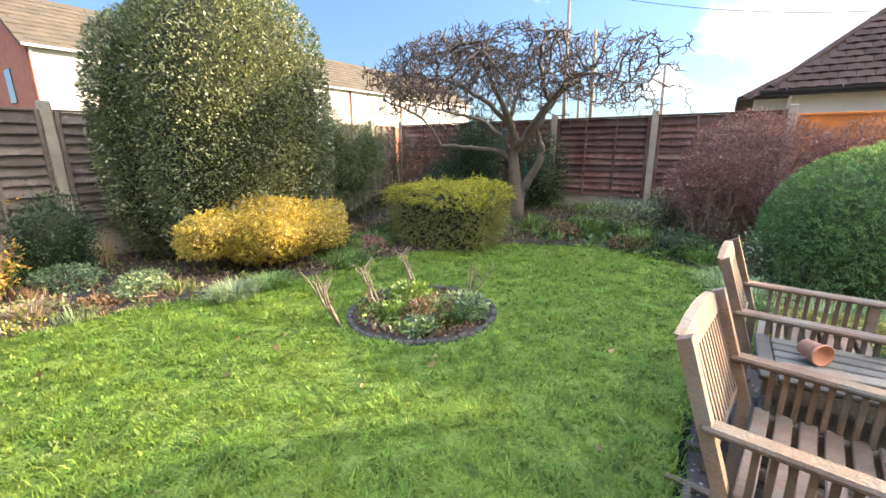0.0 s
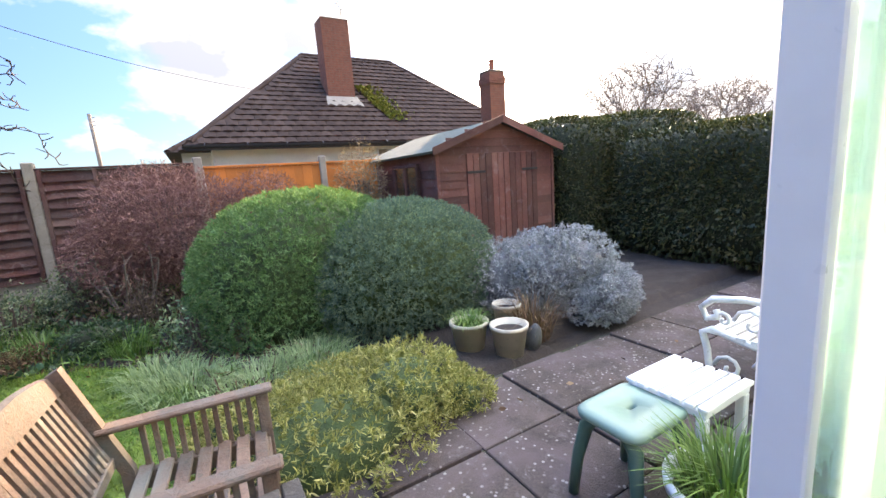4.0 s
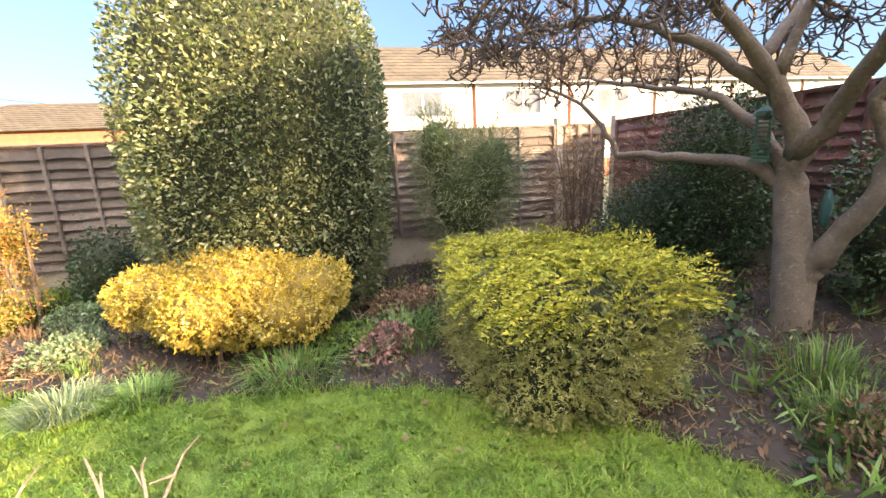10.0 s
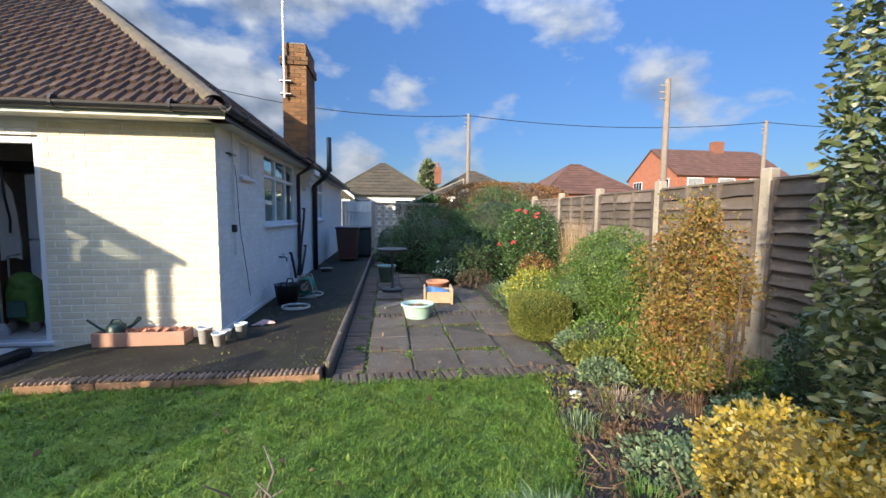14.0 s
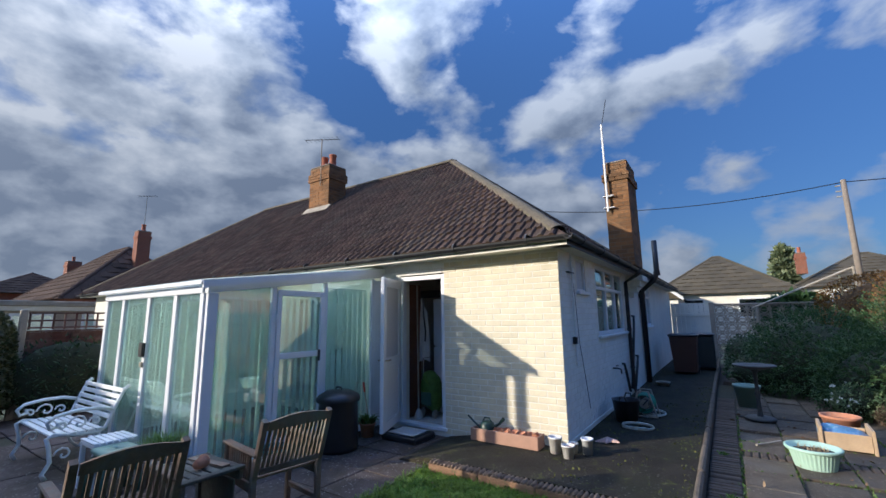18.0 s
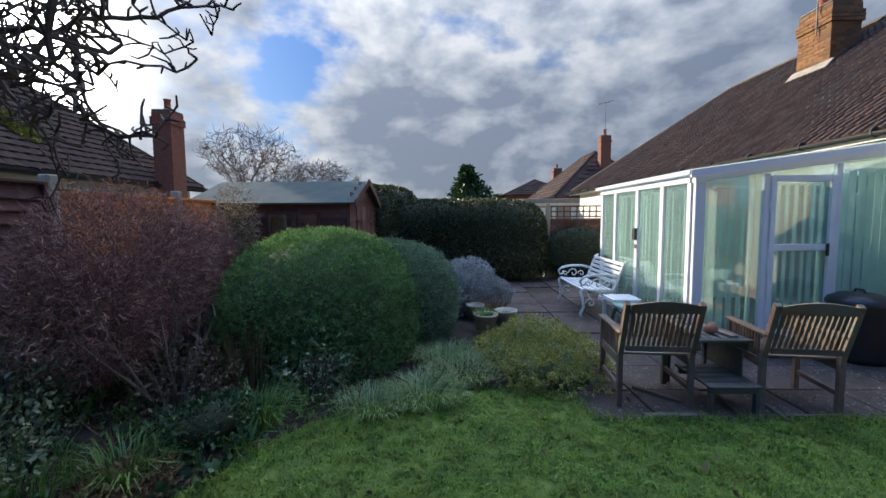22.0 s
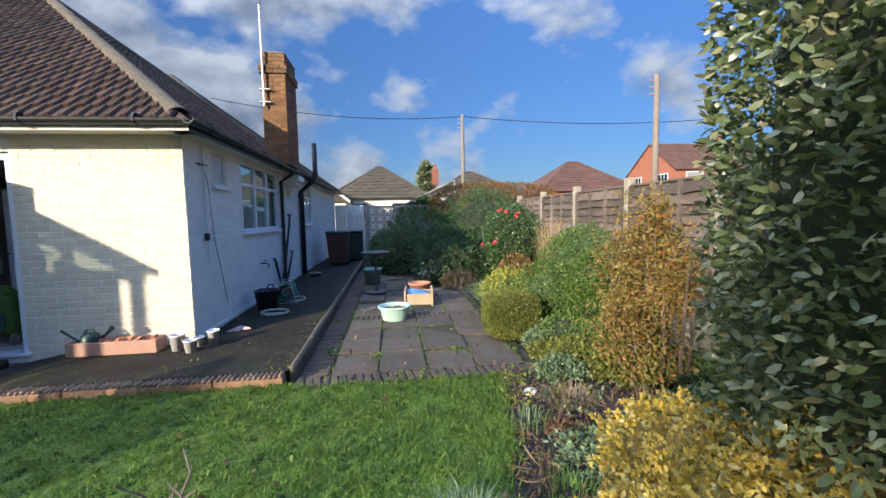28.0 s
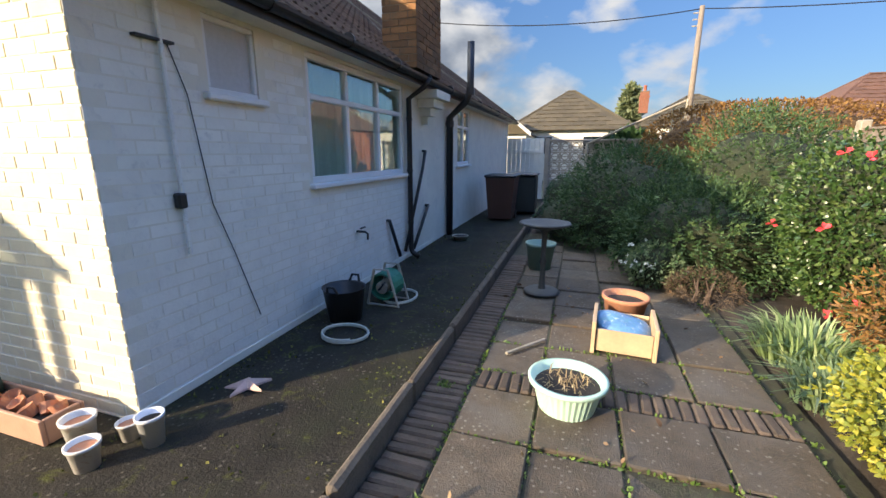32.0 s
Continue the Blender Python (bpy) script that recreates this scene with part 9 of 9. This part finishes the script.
def gable_house(label, x0, x1, y0, y1, eave, top, seed):
    """A brick house whose ridge runs along x, with its gable facing +x."""
    ob = thing("distant_house", label, "house", ((x0 + x1) / 2, (y0 + y1) / 2, 0))
    ym = (y0 + y1) / 2
    part("gable_wall", Geo().add([(x1, y0, -0.1), (x1, y1, -0.1), (x1, y1, eave), (x1, ym, top - 0.1), (x1, y0, eave), (x1 - 0.25, y0, -0.1), (x1 - 0.25, y1, -0.1), (x1 - 0.25, y1, eave), (x1 - 0.25, ym, top - 0.1), (x1 - 0.25, y0, eave)], [(0, 1, 2, 3, 4), (9, 8, 7, 6, 5), (0, 5, 6, 1), (1, 6, 7, 2), (2, 7, 8, 3), (3, 8, 9, 4), (4, 9, 5, 0)]), REDWALL, ob)
    part("wall", Geo().box(x0, x1 - 0.25, y0, y1, -0.1, eave), REDWALL, ob)
    g = Geo().slab((x0, y1 + 0.3, eave - 0.12), (x0, ym, top), (x1 + 0.15, ym, top), (x1 + 0.15, y1 + 0.3, eave - 0.12), 0.1)
    g.slab((x1 + 0.15, y0 - 0.3, eave - 0.12), (x1 + 0.15, ym, top), (x0, ym, top), (x0, y0 - 0.3, eave - 0.12), 0.1)
    rf = part("roof", g, FARTILE, ob)
    g = Geo()
    S_ = math.hypot(y1 + 0.3 - ym, top - eave + 0.12)
    L_ = x1 + 0.15 - x0
    tile_slope(g, (x1 + 0.15, y1 + 0.3, eave - 0.12), (-1, 0, 0), (0, ym - y1 - 0.3, top - eave + 0.12), [(0, 0), (L_, 0), (L_, S_), (0, S_)], 0.6, 0.45, seed, 0.02)
    part("tiles", g, FARTILE, rf)
    for y in (ym + 2.2, ym - 2.2):
        wn = part("window", Geo().box(x1 + 0.002, x1 + 0.05, y - 0.8, y + 0.8, eave - 1.5, eave - 0.35, 0.01), UPVC, ob)
        for k in (-1, 0, 1):
            part("pane", Geo().box(x1 + 0.051, x1 + 0.055, y + k * 0.5 - 0.21, y + k * 0.5 + 0.21, eave - 1.42, eave - 0.43), DARKPANE, wn)
    for k in range(3):
        cx = x1 - 2.0 - 3.4 * k
        wn = part("window", Geo().box(cx - 0.9, cx + 0.9, y1 + 0.002, y1 + 0.05, eave - 1.5, eave - 0.3, 0.01), UPVC, ob)
        part("pane", Geo().box(cx - 0.8, cx + 0.8, y1 + 0.051, y1 + 0.055, eave - 1.4, eave - 0.4), CURTAINPANE, wn)
    stack(ob, x1 - 8.1, x1 - 7.0, ym - 0.4, ym + 0.4, top - 0.6, top + 0.95, NBRICK, MORTAR, cap=False)
    return ob


CURTAINPANE = material("curtained_pane", (0.30, 0.31, 0.31), 0.25, spread=0.25, scale=2, fine=9)
gable_house("distant red-brick house with a gable and a brown tiled roof", -43.2, -30.7, -41.7, -33.6, 5.6, 8.55, 24)


def terrace_block(label, x, depth, y0, y1, bays, seed, gable_brick=True):
    """Two-storey terraced houses with white-clad upper floors facing +x."""
    ob = thing("terraced_houses", label, "house", (x - depth / 2, (y0 + y1) / 2, 0))
    eave, ridge = 5.35, 8.05
    xb, xr = x - depth, x - depth / 2
    part("gable_wall", Geo().add([(xb, y0, -0.1), (x, y0, -0.1), (x, y0, eave), (xr, y0, ridge - 0.15), (xb, y0, eave), (xb, y0 + 0.2, -0.1), (x, y0 + 0.2, -0.1), (x, y0 + 0.2, eave), (xr, y0 + 0.2, ridge - 0.15), (xb, y0 + 0.2, eave)], [(0, 1, 2, 3, 4), (9, 8, 7, 6, 5), (0, 5, 6, 1), (1, 6, 7, 2), (2, 7, 8, 3), (3, 8, 9, 4), (4, 9, 5, 0)]), REDWALL, ob)
    part("gable_wall", Geo().add([(xb, y1, -0.1), (x, y1, -0.1), (x, y1, eave), (xr, y1, ridge - 0.15), (xb, y1, eave), (xb, y1 - 0.2, -0.1), (x, y1 - 0.2, -0.1), (x, y1 - 0.2, eave), (xr, y1 - 0.2, ridge - 0.15), (xb, y1 - 0.2, eave)], [(4, 3, 2, 1, 0), (5, 6, 7, 8, 9), (0, 1, 6, 5), (1, 2, 7, 6), (2, 3, 8, 7), (3, 4, 9, 8), (4, 0, 5, 9)]), REDWALL, ob)
    part("gable_window", Geo().box(x - 3.6, x - 2.7, y0 - 0.04, y0 + 0.005, 3.3, 4.7, 0.01), DARKPANE, ob)
    part("wall", Geo().box(xb, x - 0.02, y0 + 0.2, y1 - 0.2, -0.1, eave), REDWALL, ob)
    g = Geo().slab((x + 0.35, y0 - 0.2, eave - 0.1), (x + 0.35, y1 + 0.2, eave - 0.1), (xr, y1 + 0.2, ridge), (xr, y0 - 0.2, ridge), 0.1)
    g.slab((xr, y0 - 0.2, ridge), (xr, y1 + 0.2, ridge), (xb - 0.35, y1 + 0.2, eave - 0.1), (xb - 0.35, y0 - 0.2, eave - 0.1), 0.1)
    rf = part("roof", g, FARTILE2, ob)
    g = Geo()
    L_, S_ = y1 - y0 + 0.4, math.hypot(x + 0.35 - xr, ridge - eave + 0.1)
    tile_slope(g, (x + 0.35, y0 - 0.2, eave - 0.1), (0, 1, 0), (xr - x - 0.35, 0, ridge - eave + 0.1), [(0, 0), (L_, 0), (L_, S_), (0, S_)], 0.6, 0.45, seed, 0.02)
    part("tiles", g, FARTILE2, rf)
    part("gutter", Geo().box(x + 0.34, x + 0.46, y0 - 0.2, y1 + 0.2, eave - 0.16, eave - 0.06, 0.03), CLAD, ob)
    w_ = (y1 - y0) / bays
    for k in range(bays):
        a, b = y0 + w_ * k, y0 + w_ * (k + 1)
        part("cladding", Geo().box(x - 0.015, x + 0.04, a + 0.12, b - 0.12, 2.75, eave - 0.1), CLAD, ob)
        wn = part("window", Geo().box(x + 0.041, x + 0.07, a + 0.6, b - 0.6, 3.55, 4.95, 0.01), UPVC, ob)
        n = 4
        for j in range(n):
            p, q = a + 0.66 + (b - a - 1.32) * j / n, a + 0.66 + (b - a - 1.32) * (j + 1) / n
            part("pane", Geo().box(x + 0.071, x + 0.075, p + 0.05, q - 0.05, 3.65, 4.85), FARPANE if j in (1, 2) else CURTAINPANE, wn)
        part("downpipe", Geo().tube([(x + 0.1, a + 0.1, 0), (x + 0.1, a + 0.1, eave - 0.1)], 0.05, 6), CLAD, ob)
        wn = part("window", Geo().box(x + 0.0, x + 0.03, a + 0.8, b - 0.8, 0.9, 2.2, 0.01), UPVC, ob)
    return ob


terrace_block("terrace of two-storey houses with white-clad upper floors", -23.2, 8.0, 5.55, 40.0, 6, 31)
far_bungalow("red-brick house with a shallow brown roof beyond the fence", -44.0, -34.0, -24.0, -8.0, 4.6, 6.9, REDWALL, FARTILE2, 32, sides="ne")

# houses beyond the bungalow's far end
far_bungalow("dark-roofed neighbouring house beyond the hedge", 20.5, 30.0, -8.6, -1.6, 2.6, 5.6, NBRICK, TILE_N, 25, chimney=(22.4, 22.9, -5.5, -4.9, 4.4, 6.3), sides="nw")
fx = thing("flat_roofed_extension", "brick flat-roofed extension beyond the trellis", "house", (17.5, -0.5, 0))
part("wall", Geo().box(16.0, 20.0, -3.2, 1.4, -0.1, 2.05), SCREEN, fx)
part("flat_roof", Geo().box(15.8, 20.2, -3.4, 1.6, 2.12, 2.3, 0.02), POST, fx)
part("fascia", Geo().box(15.86, 20.14, -3.34, 1.54, 1.98, 2.118, 0.01), WHITEWALL, fx)
for y in (-2.4, -0.6):
    w = part("window", Geo().box(15.96, 15.99, y, y + 1.1, 1.05, 1.9, 0.01), UPVC, fx)
    part("pane", Geo().box(15.945, 15.958, y + 0.08, y + 1.02, 1.13, 1.82), GLASS, w)
far_bungalow("low dark-roofed distant house beyond the flat-roofed extension", 35, 42, -7.6, -0.8, 3.5, 5.15, NBRICK, TILE_N, 27, chimney=(36.5, 37.3, -6.4, -5.6, 4.4, 6.0), sides="nw")
far_bungalow("low distant house with a pyramid roof beyond the shed", 30, 36, 9.5, 15, 2.2, 4.2, NBRICK, TILE_N, 26, sides="nw")


def utility_pole(at, h, label, arm=False, lean=0.0):
    ob = thing("utility_pole", label, "utility pole", (*at, -0.1), "poles")
    part("pole", Geo().tube([(at[0], at[1], -0.1), (at[0] + lean, at[1], h)], [0.14, 0.10], 10), POLEWOOD, ob, smooth=True)
    for k in range(3):
        part("insulator", Geo().tube([(at[0] + lean + 0.12, at[1], h - 0.25 - 0.25 * k), (at[0] + lean + 0.30, at[1], h - 0.25 - 0.25 * k)], 0.03, 6), POST, ob)
    return ob


POLEWOOD = material("pole_wood", (0.22, 0.18, 0.14), 0.9, spread=0.25, scale=4, fine=40)
utility_pole((-7.65, -21.2), 7.45, "wooden utility pole carrying a cable beyond the bungalows")
utility_pole((-13.6, -11.6), 6.75, "wooden utility pole beyond the weathered fence")
for x, y, h in ((-9.6, 30, 11.4), (-7.8, 30.2, 8.6), (-11.5, 40, 7.6), (-4.4, 38, 7.2)):
    utility_pole((x, y), h, "wooden utility pole beyond the red-brown fence", lean=-0.15)


def cable(a, b, sag, rad=0.012):
    a, b = Vector(a), Vector(b)
    pts = [a.lerp(b, i / 24) - Vector((0, 0, sag * 4 * (i / 24) * (1 - i / 24))) for i in range(25)]
    solid("overhead_cable", Geo().tube(pts, rad, 5), BLACKPLASTIC, "thin black overhead cable between poles", "cable")


cable((-7.65, -21.2, 7.35), (6.0, -20.0, 7.9), 0.5, 0.022)
utility_pole((-26.4, -20.0), 7.5, "far wooden utility pole carrying a cable beyond the fence")
cable((-7.65, -21.2, 7.35), (-26.4, -20.0, 7.4), 0.5, 0.022)
cable((-26.4, -20.0, 7.4), (-45.0, -17.0, 7.6), 0.5, 0.022)
cable((-9.6, 30, 11.2), (14, 34, 8.0), 1.2, 0.018)


def aerial(at, h, label, way=0):
    ob = thing("tv_aerial", label, "aerial", at)
    x, y, z = at
    part("mast", Geo().tube([(x, y, z), (x, y, z + h)], 0.014, 6), POST, ob)
    c, s_ = math.cos(way), math.sin(way)
    part("boom", Geo().tube([(x - 0.5 * c, y - 0.5 * s_, z + h - 0.05), (x + 0.5 * c, y + 0.5 * s_, z + h + 0.02)], 0.009, 5), BLACKPLASTIC, ob)
    for k in range(9):
        t = -0.48 + k * 0.12
        part("element", Geo().tube([(x + t * c - 0.13 * s_, y + t * s_ + 0.13 * c, z + h - 0.015), (x + t * c + 0.13 * s_, y + t * s_ - 0.13 * c, z + h - 0.015)], 0.005, 4), BLACKPLASTIC, ob)


aerial((6.2, -3.46, 5.2), 1.35, "thin television aerial on a brick chimney", 0.4)
mast = thing("tv_aerial", "tall white mast with an aerial strapped to a chimney", "aerial", (-1.02, -4.58, 3.6))
part("mast", Geo().tube([(-0.98, -4.55, 3.55), (-0.98, -4.55, 5.35)], 0.02, 8), WHITEMETAL, mast)
part("boom", Geo().tube([(-0.98, -4.55, 5.3), (-1.06, -4.75, 5.95)], 0.008, 5), BLACKPLASTIC, mast)
for z in (3.62, 3.85):
    part("bracket", Geo().box(-1.10, -0.90, -4.63, -4.53, z, z + 0.016, 0.003), WHITEMETAL, mast)
aerial((5.75, 15.2, 6.6), 0.5, "small aerial on a neighbour's chimney", 1.0)
aerial((22.6, -5.2, 6.3), 2.0, "tall television aerial on a distant chimney", 0.6)


# ---------------------------------------------------------------- distant trees


def far_tree(label, at, h, rad, mat, seed, conic=False):
    r = rng(seed)
    ob = thing("distant_tree", label, "tree", at)
    part("trunk", Geo().tube([(at[0], at[1], -0.2), (at[0] + 0.1, at[1], h * 0.5), (at[0], at[1], h * 0.95)], [rad * 0.12, rad * 0.08, 0.02], 8), BARK, ob)
    n = 2600
    d = unit(r.normal(0, 1, (n, 3)))
    z = r.uniform(0.25, 1.0, n)
    k = (1.05 - z) if conic else np.sqrt(np.clip(1 - ((z - 0.6) / 0.42) ** 2, 0, 1))
    q = np.sqrt(r.uniform(0, 1, n)) * rad * k * lumps(d, rng(seed + 1), 18, 0.35)
    p = np.c_[at[0] + d[:, 0] * q, at[1] + d[:, 1] * q, h * z]
    part("crown", leaves("crown", p, d + np.array([0, 0, 0.3]), 0.5, 0.5, mat, r, 0.6), mat, ob)


def bare_tree(label, at, h, rad, seed):
    """A leafless tree: trunk and a wide crown of fine branching."""
    r = rng(seed)
    ob = thing("distant_tree", label, "tree", at)
    part("trunk", Geo().tube([(at[0], at[1], -0.2), (at[0] + 0.1, at[1], h * 0.3), (at[0], at[1], h * 0.5)], [0.22, 0.16, 0.10], 8), FARTWIG, ob)
    d = unit(r.normal(0, 1, (1500, 3)))
    q = r.uniform(0.15, 1, 1500)[:, None] ** 0.5
    t = d * q * np.array([rad, rad, h * 0.36]) * lumps(d, rng(seed + 1), 18, 0.3)[:, None] + np.array([at[0], at[1], h * 0.63])
    pos, par = branch_out([(at[0] + 0.05, at[1], h * (0.2 + 0.03 * k)) for k in range(11)], t, h * 0.04, h * 0.5, h * 0.045, 60, r)
    g = Geo()
    twig_mesh(g, pos, par, 0.014, 0.36, h * 0.07, r, most=0.12, lift=0.8)
    part("branching", g, FARTWIG, ob)


FARTWIG = material("pale_far_twig", (0.24, 0.19, 0.155), 0.95, spread=0.3, scale=2, fine=10)
far_tree("tall distant conifer beyond the rooftops", (-6.9, -38, 0), 6.6, 0.75, PINE, 41)
far_tree("dark rounded evergreen beyond the hedge", (40, 2.4, 0), 6.6, 4.4, DARKSHRUB, 42, conic=True)
bare_tree("bare winter tree beyond the shed", (25, 17.5, 0), 7.6, 3.8, 43)
bare_tree("bare winter tree beyond the shed", (27, 13.5, 0), 5.8, 2.8, 44)
far_tree("dark tree on the skyline", (60, -3, 0), 4.6, 4.0, DARKSHRUB, 45)
far_tree("bushy evergreen beyond the gate", (-4.9, -17, 0), 2.0, 0.8, DARKSHRUB, 46)

# a bank of roofs, hedges and trees closes the horizon
r = rng(60)
n = 2400
a = r.uniform(0, 2 * np.pi, n)
p = np.c_[np.cos(a) * r.uniform(95, 130, n), np.sin(a) * r.uniform(95, 130, n), r.uniform(-0.1, 3.2, n)]
tagged(new("far_woods", leaves("far_woods", p, np.array([[0.0, 0.0, 1.0]]), 2.6, 1.2, DARKSHRUB, r, 0.8)), "distant line of trees and hedges", "woods", kind="stuff")

# ---------------------------------------------------------------- paving, edging and wall bricks
patio = thing("patio", "worn reddish-grey concrete patio slabs with dark joints", "paving", (2, 1, 0), kind="structure")
part("bedding", Geo().box(0.16, 7.4, -1.19, 3.25, -0.06, -0.018), JOINT, patio)
r_ = random.Random(8)
step = 0.58
for i in range(-3, 11):
    for j in range(-7, 3):
        x0, y0 = 1.832 + step * i, 2.632 + step * (j - 1)
        x1, y1 = x0 + step, y0 + step
        x0c, x1c, y0c, y1c = max(x0, 0.16), min(x1, 7.4), max(y0, -1.19), min(y1, 3.25)
        if x1c - x0c < 0.05 or y1c - y0c < 0.05:
            continue
        m = pose(0, 0, r_.uniform(-0.004, 0.004), r_.uniform(-0.15, 0.15), r_.uniform(-0.15, 0.15), 0)
        part("slab", Geo().box(x0c + 0.006, x1c - 0.006, y0c + 0.006, y1c - 0.006, -0.05, 0.0, 0.006, m), REDSLAB, patio)
paving = thing("side_paving", "weathered square paving slabs with brick borders", "paving", (-3.5, -2, 0), kind="structure")
part("bedding", Geo().box(-4.65, -2.35, -7.9, 0.05, -0.06, -0.022), JOINT, paving)
xs_ = [-2.64, -3.09, -3.56, -4.05, -4.52]
ys_ = [-0.21, -0.79, -1.28, -1.77, -2.265, None, -2.51, -3.0, -3.49, -3.98, -4.47, -4.96, -5.45, -5.94, -6.43, -6.92, -7.41, -7.88]
for a, b in zip(xs_, xs_[1:]):
    for c, d in zip(ys_, ys_[1:]):
        if c is None or d is None:
            continue
        m = pose(0, 0, r_.uniform(-0.006, 0.004), r_.uniform(-0.2, 0.2), r_.uniform(-0.2, 0.2), 0)
        part("slab", Geo().box(b + 0.009, a - 0.009, d + 0.009, c - 0.009, -0.05, 0.0, 0.008, m), SLAB, paving)


def brick_on_edge(parent, x0, x1, y0, y1, along, name="brick", z1=0.012, lean=0.0):
    lo, hi = (x0, x1) if along == "x" else (y0, y1)
    n = int(abs(hi - lo) / 0.073)
    for i in range(n):
        p = lo + (hi - lo) * i / n
        q = p + (hi - lo) / n - 0.010
        m = pose(0, 0, r_.uniform(-0.006, 0.006))
        turn = pose((p + q) / 2 if along == "x" else (x0 + x1) / 2, (y0 + y1) / 2 if along == "x" else (p + q) / 2, 0, 0, 0, lean + r_.uniform(-3, 3))
        hx, hy = ((q - p) / 2, (y1 - y0) / 2) if along == "x" else ((x1 - x0) / 2, (q - p) / 2)
        part(name, Geo().box(-abs(hx), abs(hx), -abs(hy), abs(hy), -0.06, z1, 0.012, m @ turn), PAVEBRICK, parent)


brick_on_edge(paving, -4.62, -2.36, -0.185, 0.035, "x", lean=8)
brick_on_edge(paving, -4.52, -2.66, -2.50, -2.28, "x", z1=0.004)
brick_on_edge(paving, -2.625, -2.355, -6.0, -0.20, "y", z1=0.003)

# raised concrete path round the house
path = thing("raised_path", "raised mossy concrete path edged with bricks and a kerb", "path", (-1.7, -2, 0), kind="structure")
part("concrete", Geo().prism([(-2.28, -0.13), (0.05, -0.13), (0.05, -1.18), (-1.02, -1.18), (-1.02, -13.2), (-2.28, -13.2)][::-1], -0.06, 0.10), CONCRETE, path)
g = Geo()
part("ramp", Geo().add([(0.05, -1.18, 0.10), (0.55, -1.18, 0.012), (0.55, -0.13, 0.012), (0.05, -0.13, 0.10), (0.05, -1.18, -0.05), (0.55, -1.18, -0.05), (0.55, -0.13, -0.05), (0.05, -0.13, -0.05)], [(0, 1, 2, 3), (7, 6, 5, 4), (0, 4, 5, 1), (1, 5, 6, 2), (2, 6, 7, 3), (3, 7, 4, 0)]), CONCRETE, path)
for i in range(4):
    x = -2.27 + i * 0.585
    m = pose(0, 0, r_.uniform(-0.004, 0.004), r_.uniform(-1.5, 1.5), 0, 0)
    part("edging_block", Geo().box(x, x + 0.575, -0.125, -0.018, -0.03, 0.078, 0.008, m), BRICK, path)
    for k in range(13):
        a = x + 0.006 + k * 0.0437
        part("ridge", Geo().box(a, a + 0.036 + r_.uniform(-0.004, 0.004), -0.128, -0.016, 0.070, 0.106 + r_.uniform(-0.006, 0.005), 0.012, m), EDGEBRICK, path)
for i in range(14):
    y = -0.16 - i * 0.91
    part("kerb", Geo().box(-2.345, -2.285, y - 0.90, y, -0.05, 0.135 + r_.uniform(-0.008, 0.008), 0.02), KERB, path)
# painted bricks of the house wall near the door, each proud of its joint
bx, bz = 0.225, 0.075
rows = int((2.36 - 0.03) / bz)
count = 0
rest = Geo()
for k in range(rows):
    z0 = 0.03 + k * bz
    off = (k % 2) * bx / 2
    i = 0
    while True:
        x0 = HX - off + i * bx + 0.0
        x1 = x0 + bx - 0.011
        i += 1
        if x0 > 0.62:
            break
        x0, x1 = max(x0, HX - 0.004), min(x1, 0.625)
        if x1 - x0 < 0.03:
            continue
        e = r_.uniform(-0.0015, 0.0025)
        part("brick", Geo().box(x0, x1, HY - 0.01, HY + 0.0035 + e * 0.8, z0, z0 + bz - 0.010, 0.004), WHITEBRICK, rear)
        count += 1
    # courses above the door and towards the conservatory
    for j in range(14):
        x0 = 0.62 + j * bx + off * 0.5
        x1 = min(x0 + bx - 0.011, 1.80)
        if x0 > 1.75 or (z0 < 2.2 and x0 < 1.48):
            continue
        rest.box(x0, x1, HY - 0.01, HY + 0.004, z0, z0 + bz - 0.011, 0.003)
    # the side wall
    j = 0
    while True:
        y1 = HY - off - j * bx
        y0 = y1 - bx + 0.011
        j += 1
        if y1 < -5.0:
            break
        y1 = min(y1, HY + 0.004)
        if any(y0 < w_[1] + 0.02 and y1 > w_[0] - 0.02 and z0 < w_[3] + 0.02 and z0 + bz > w_[2] - 0.05 for w_ in (WIN1, WINS)):
            continue
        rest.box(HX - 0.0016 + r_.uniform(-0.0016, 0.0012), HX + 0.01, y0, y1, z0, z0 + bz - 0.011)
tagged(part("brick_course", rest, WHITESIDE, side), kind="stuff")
# air brick and plinth render at the corner
part("plinth", Geo().box(HX - 0.012, HX, -6.0, HY + 0.012, 0.10, 0.16, 0.004), WHITEWALL, HOUSE)
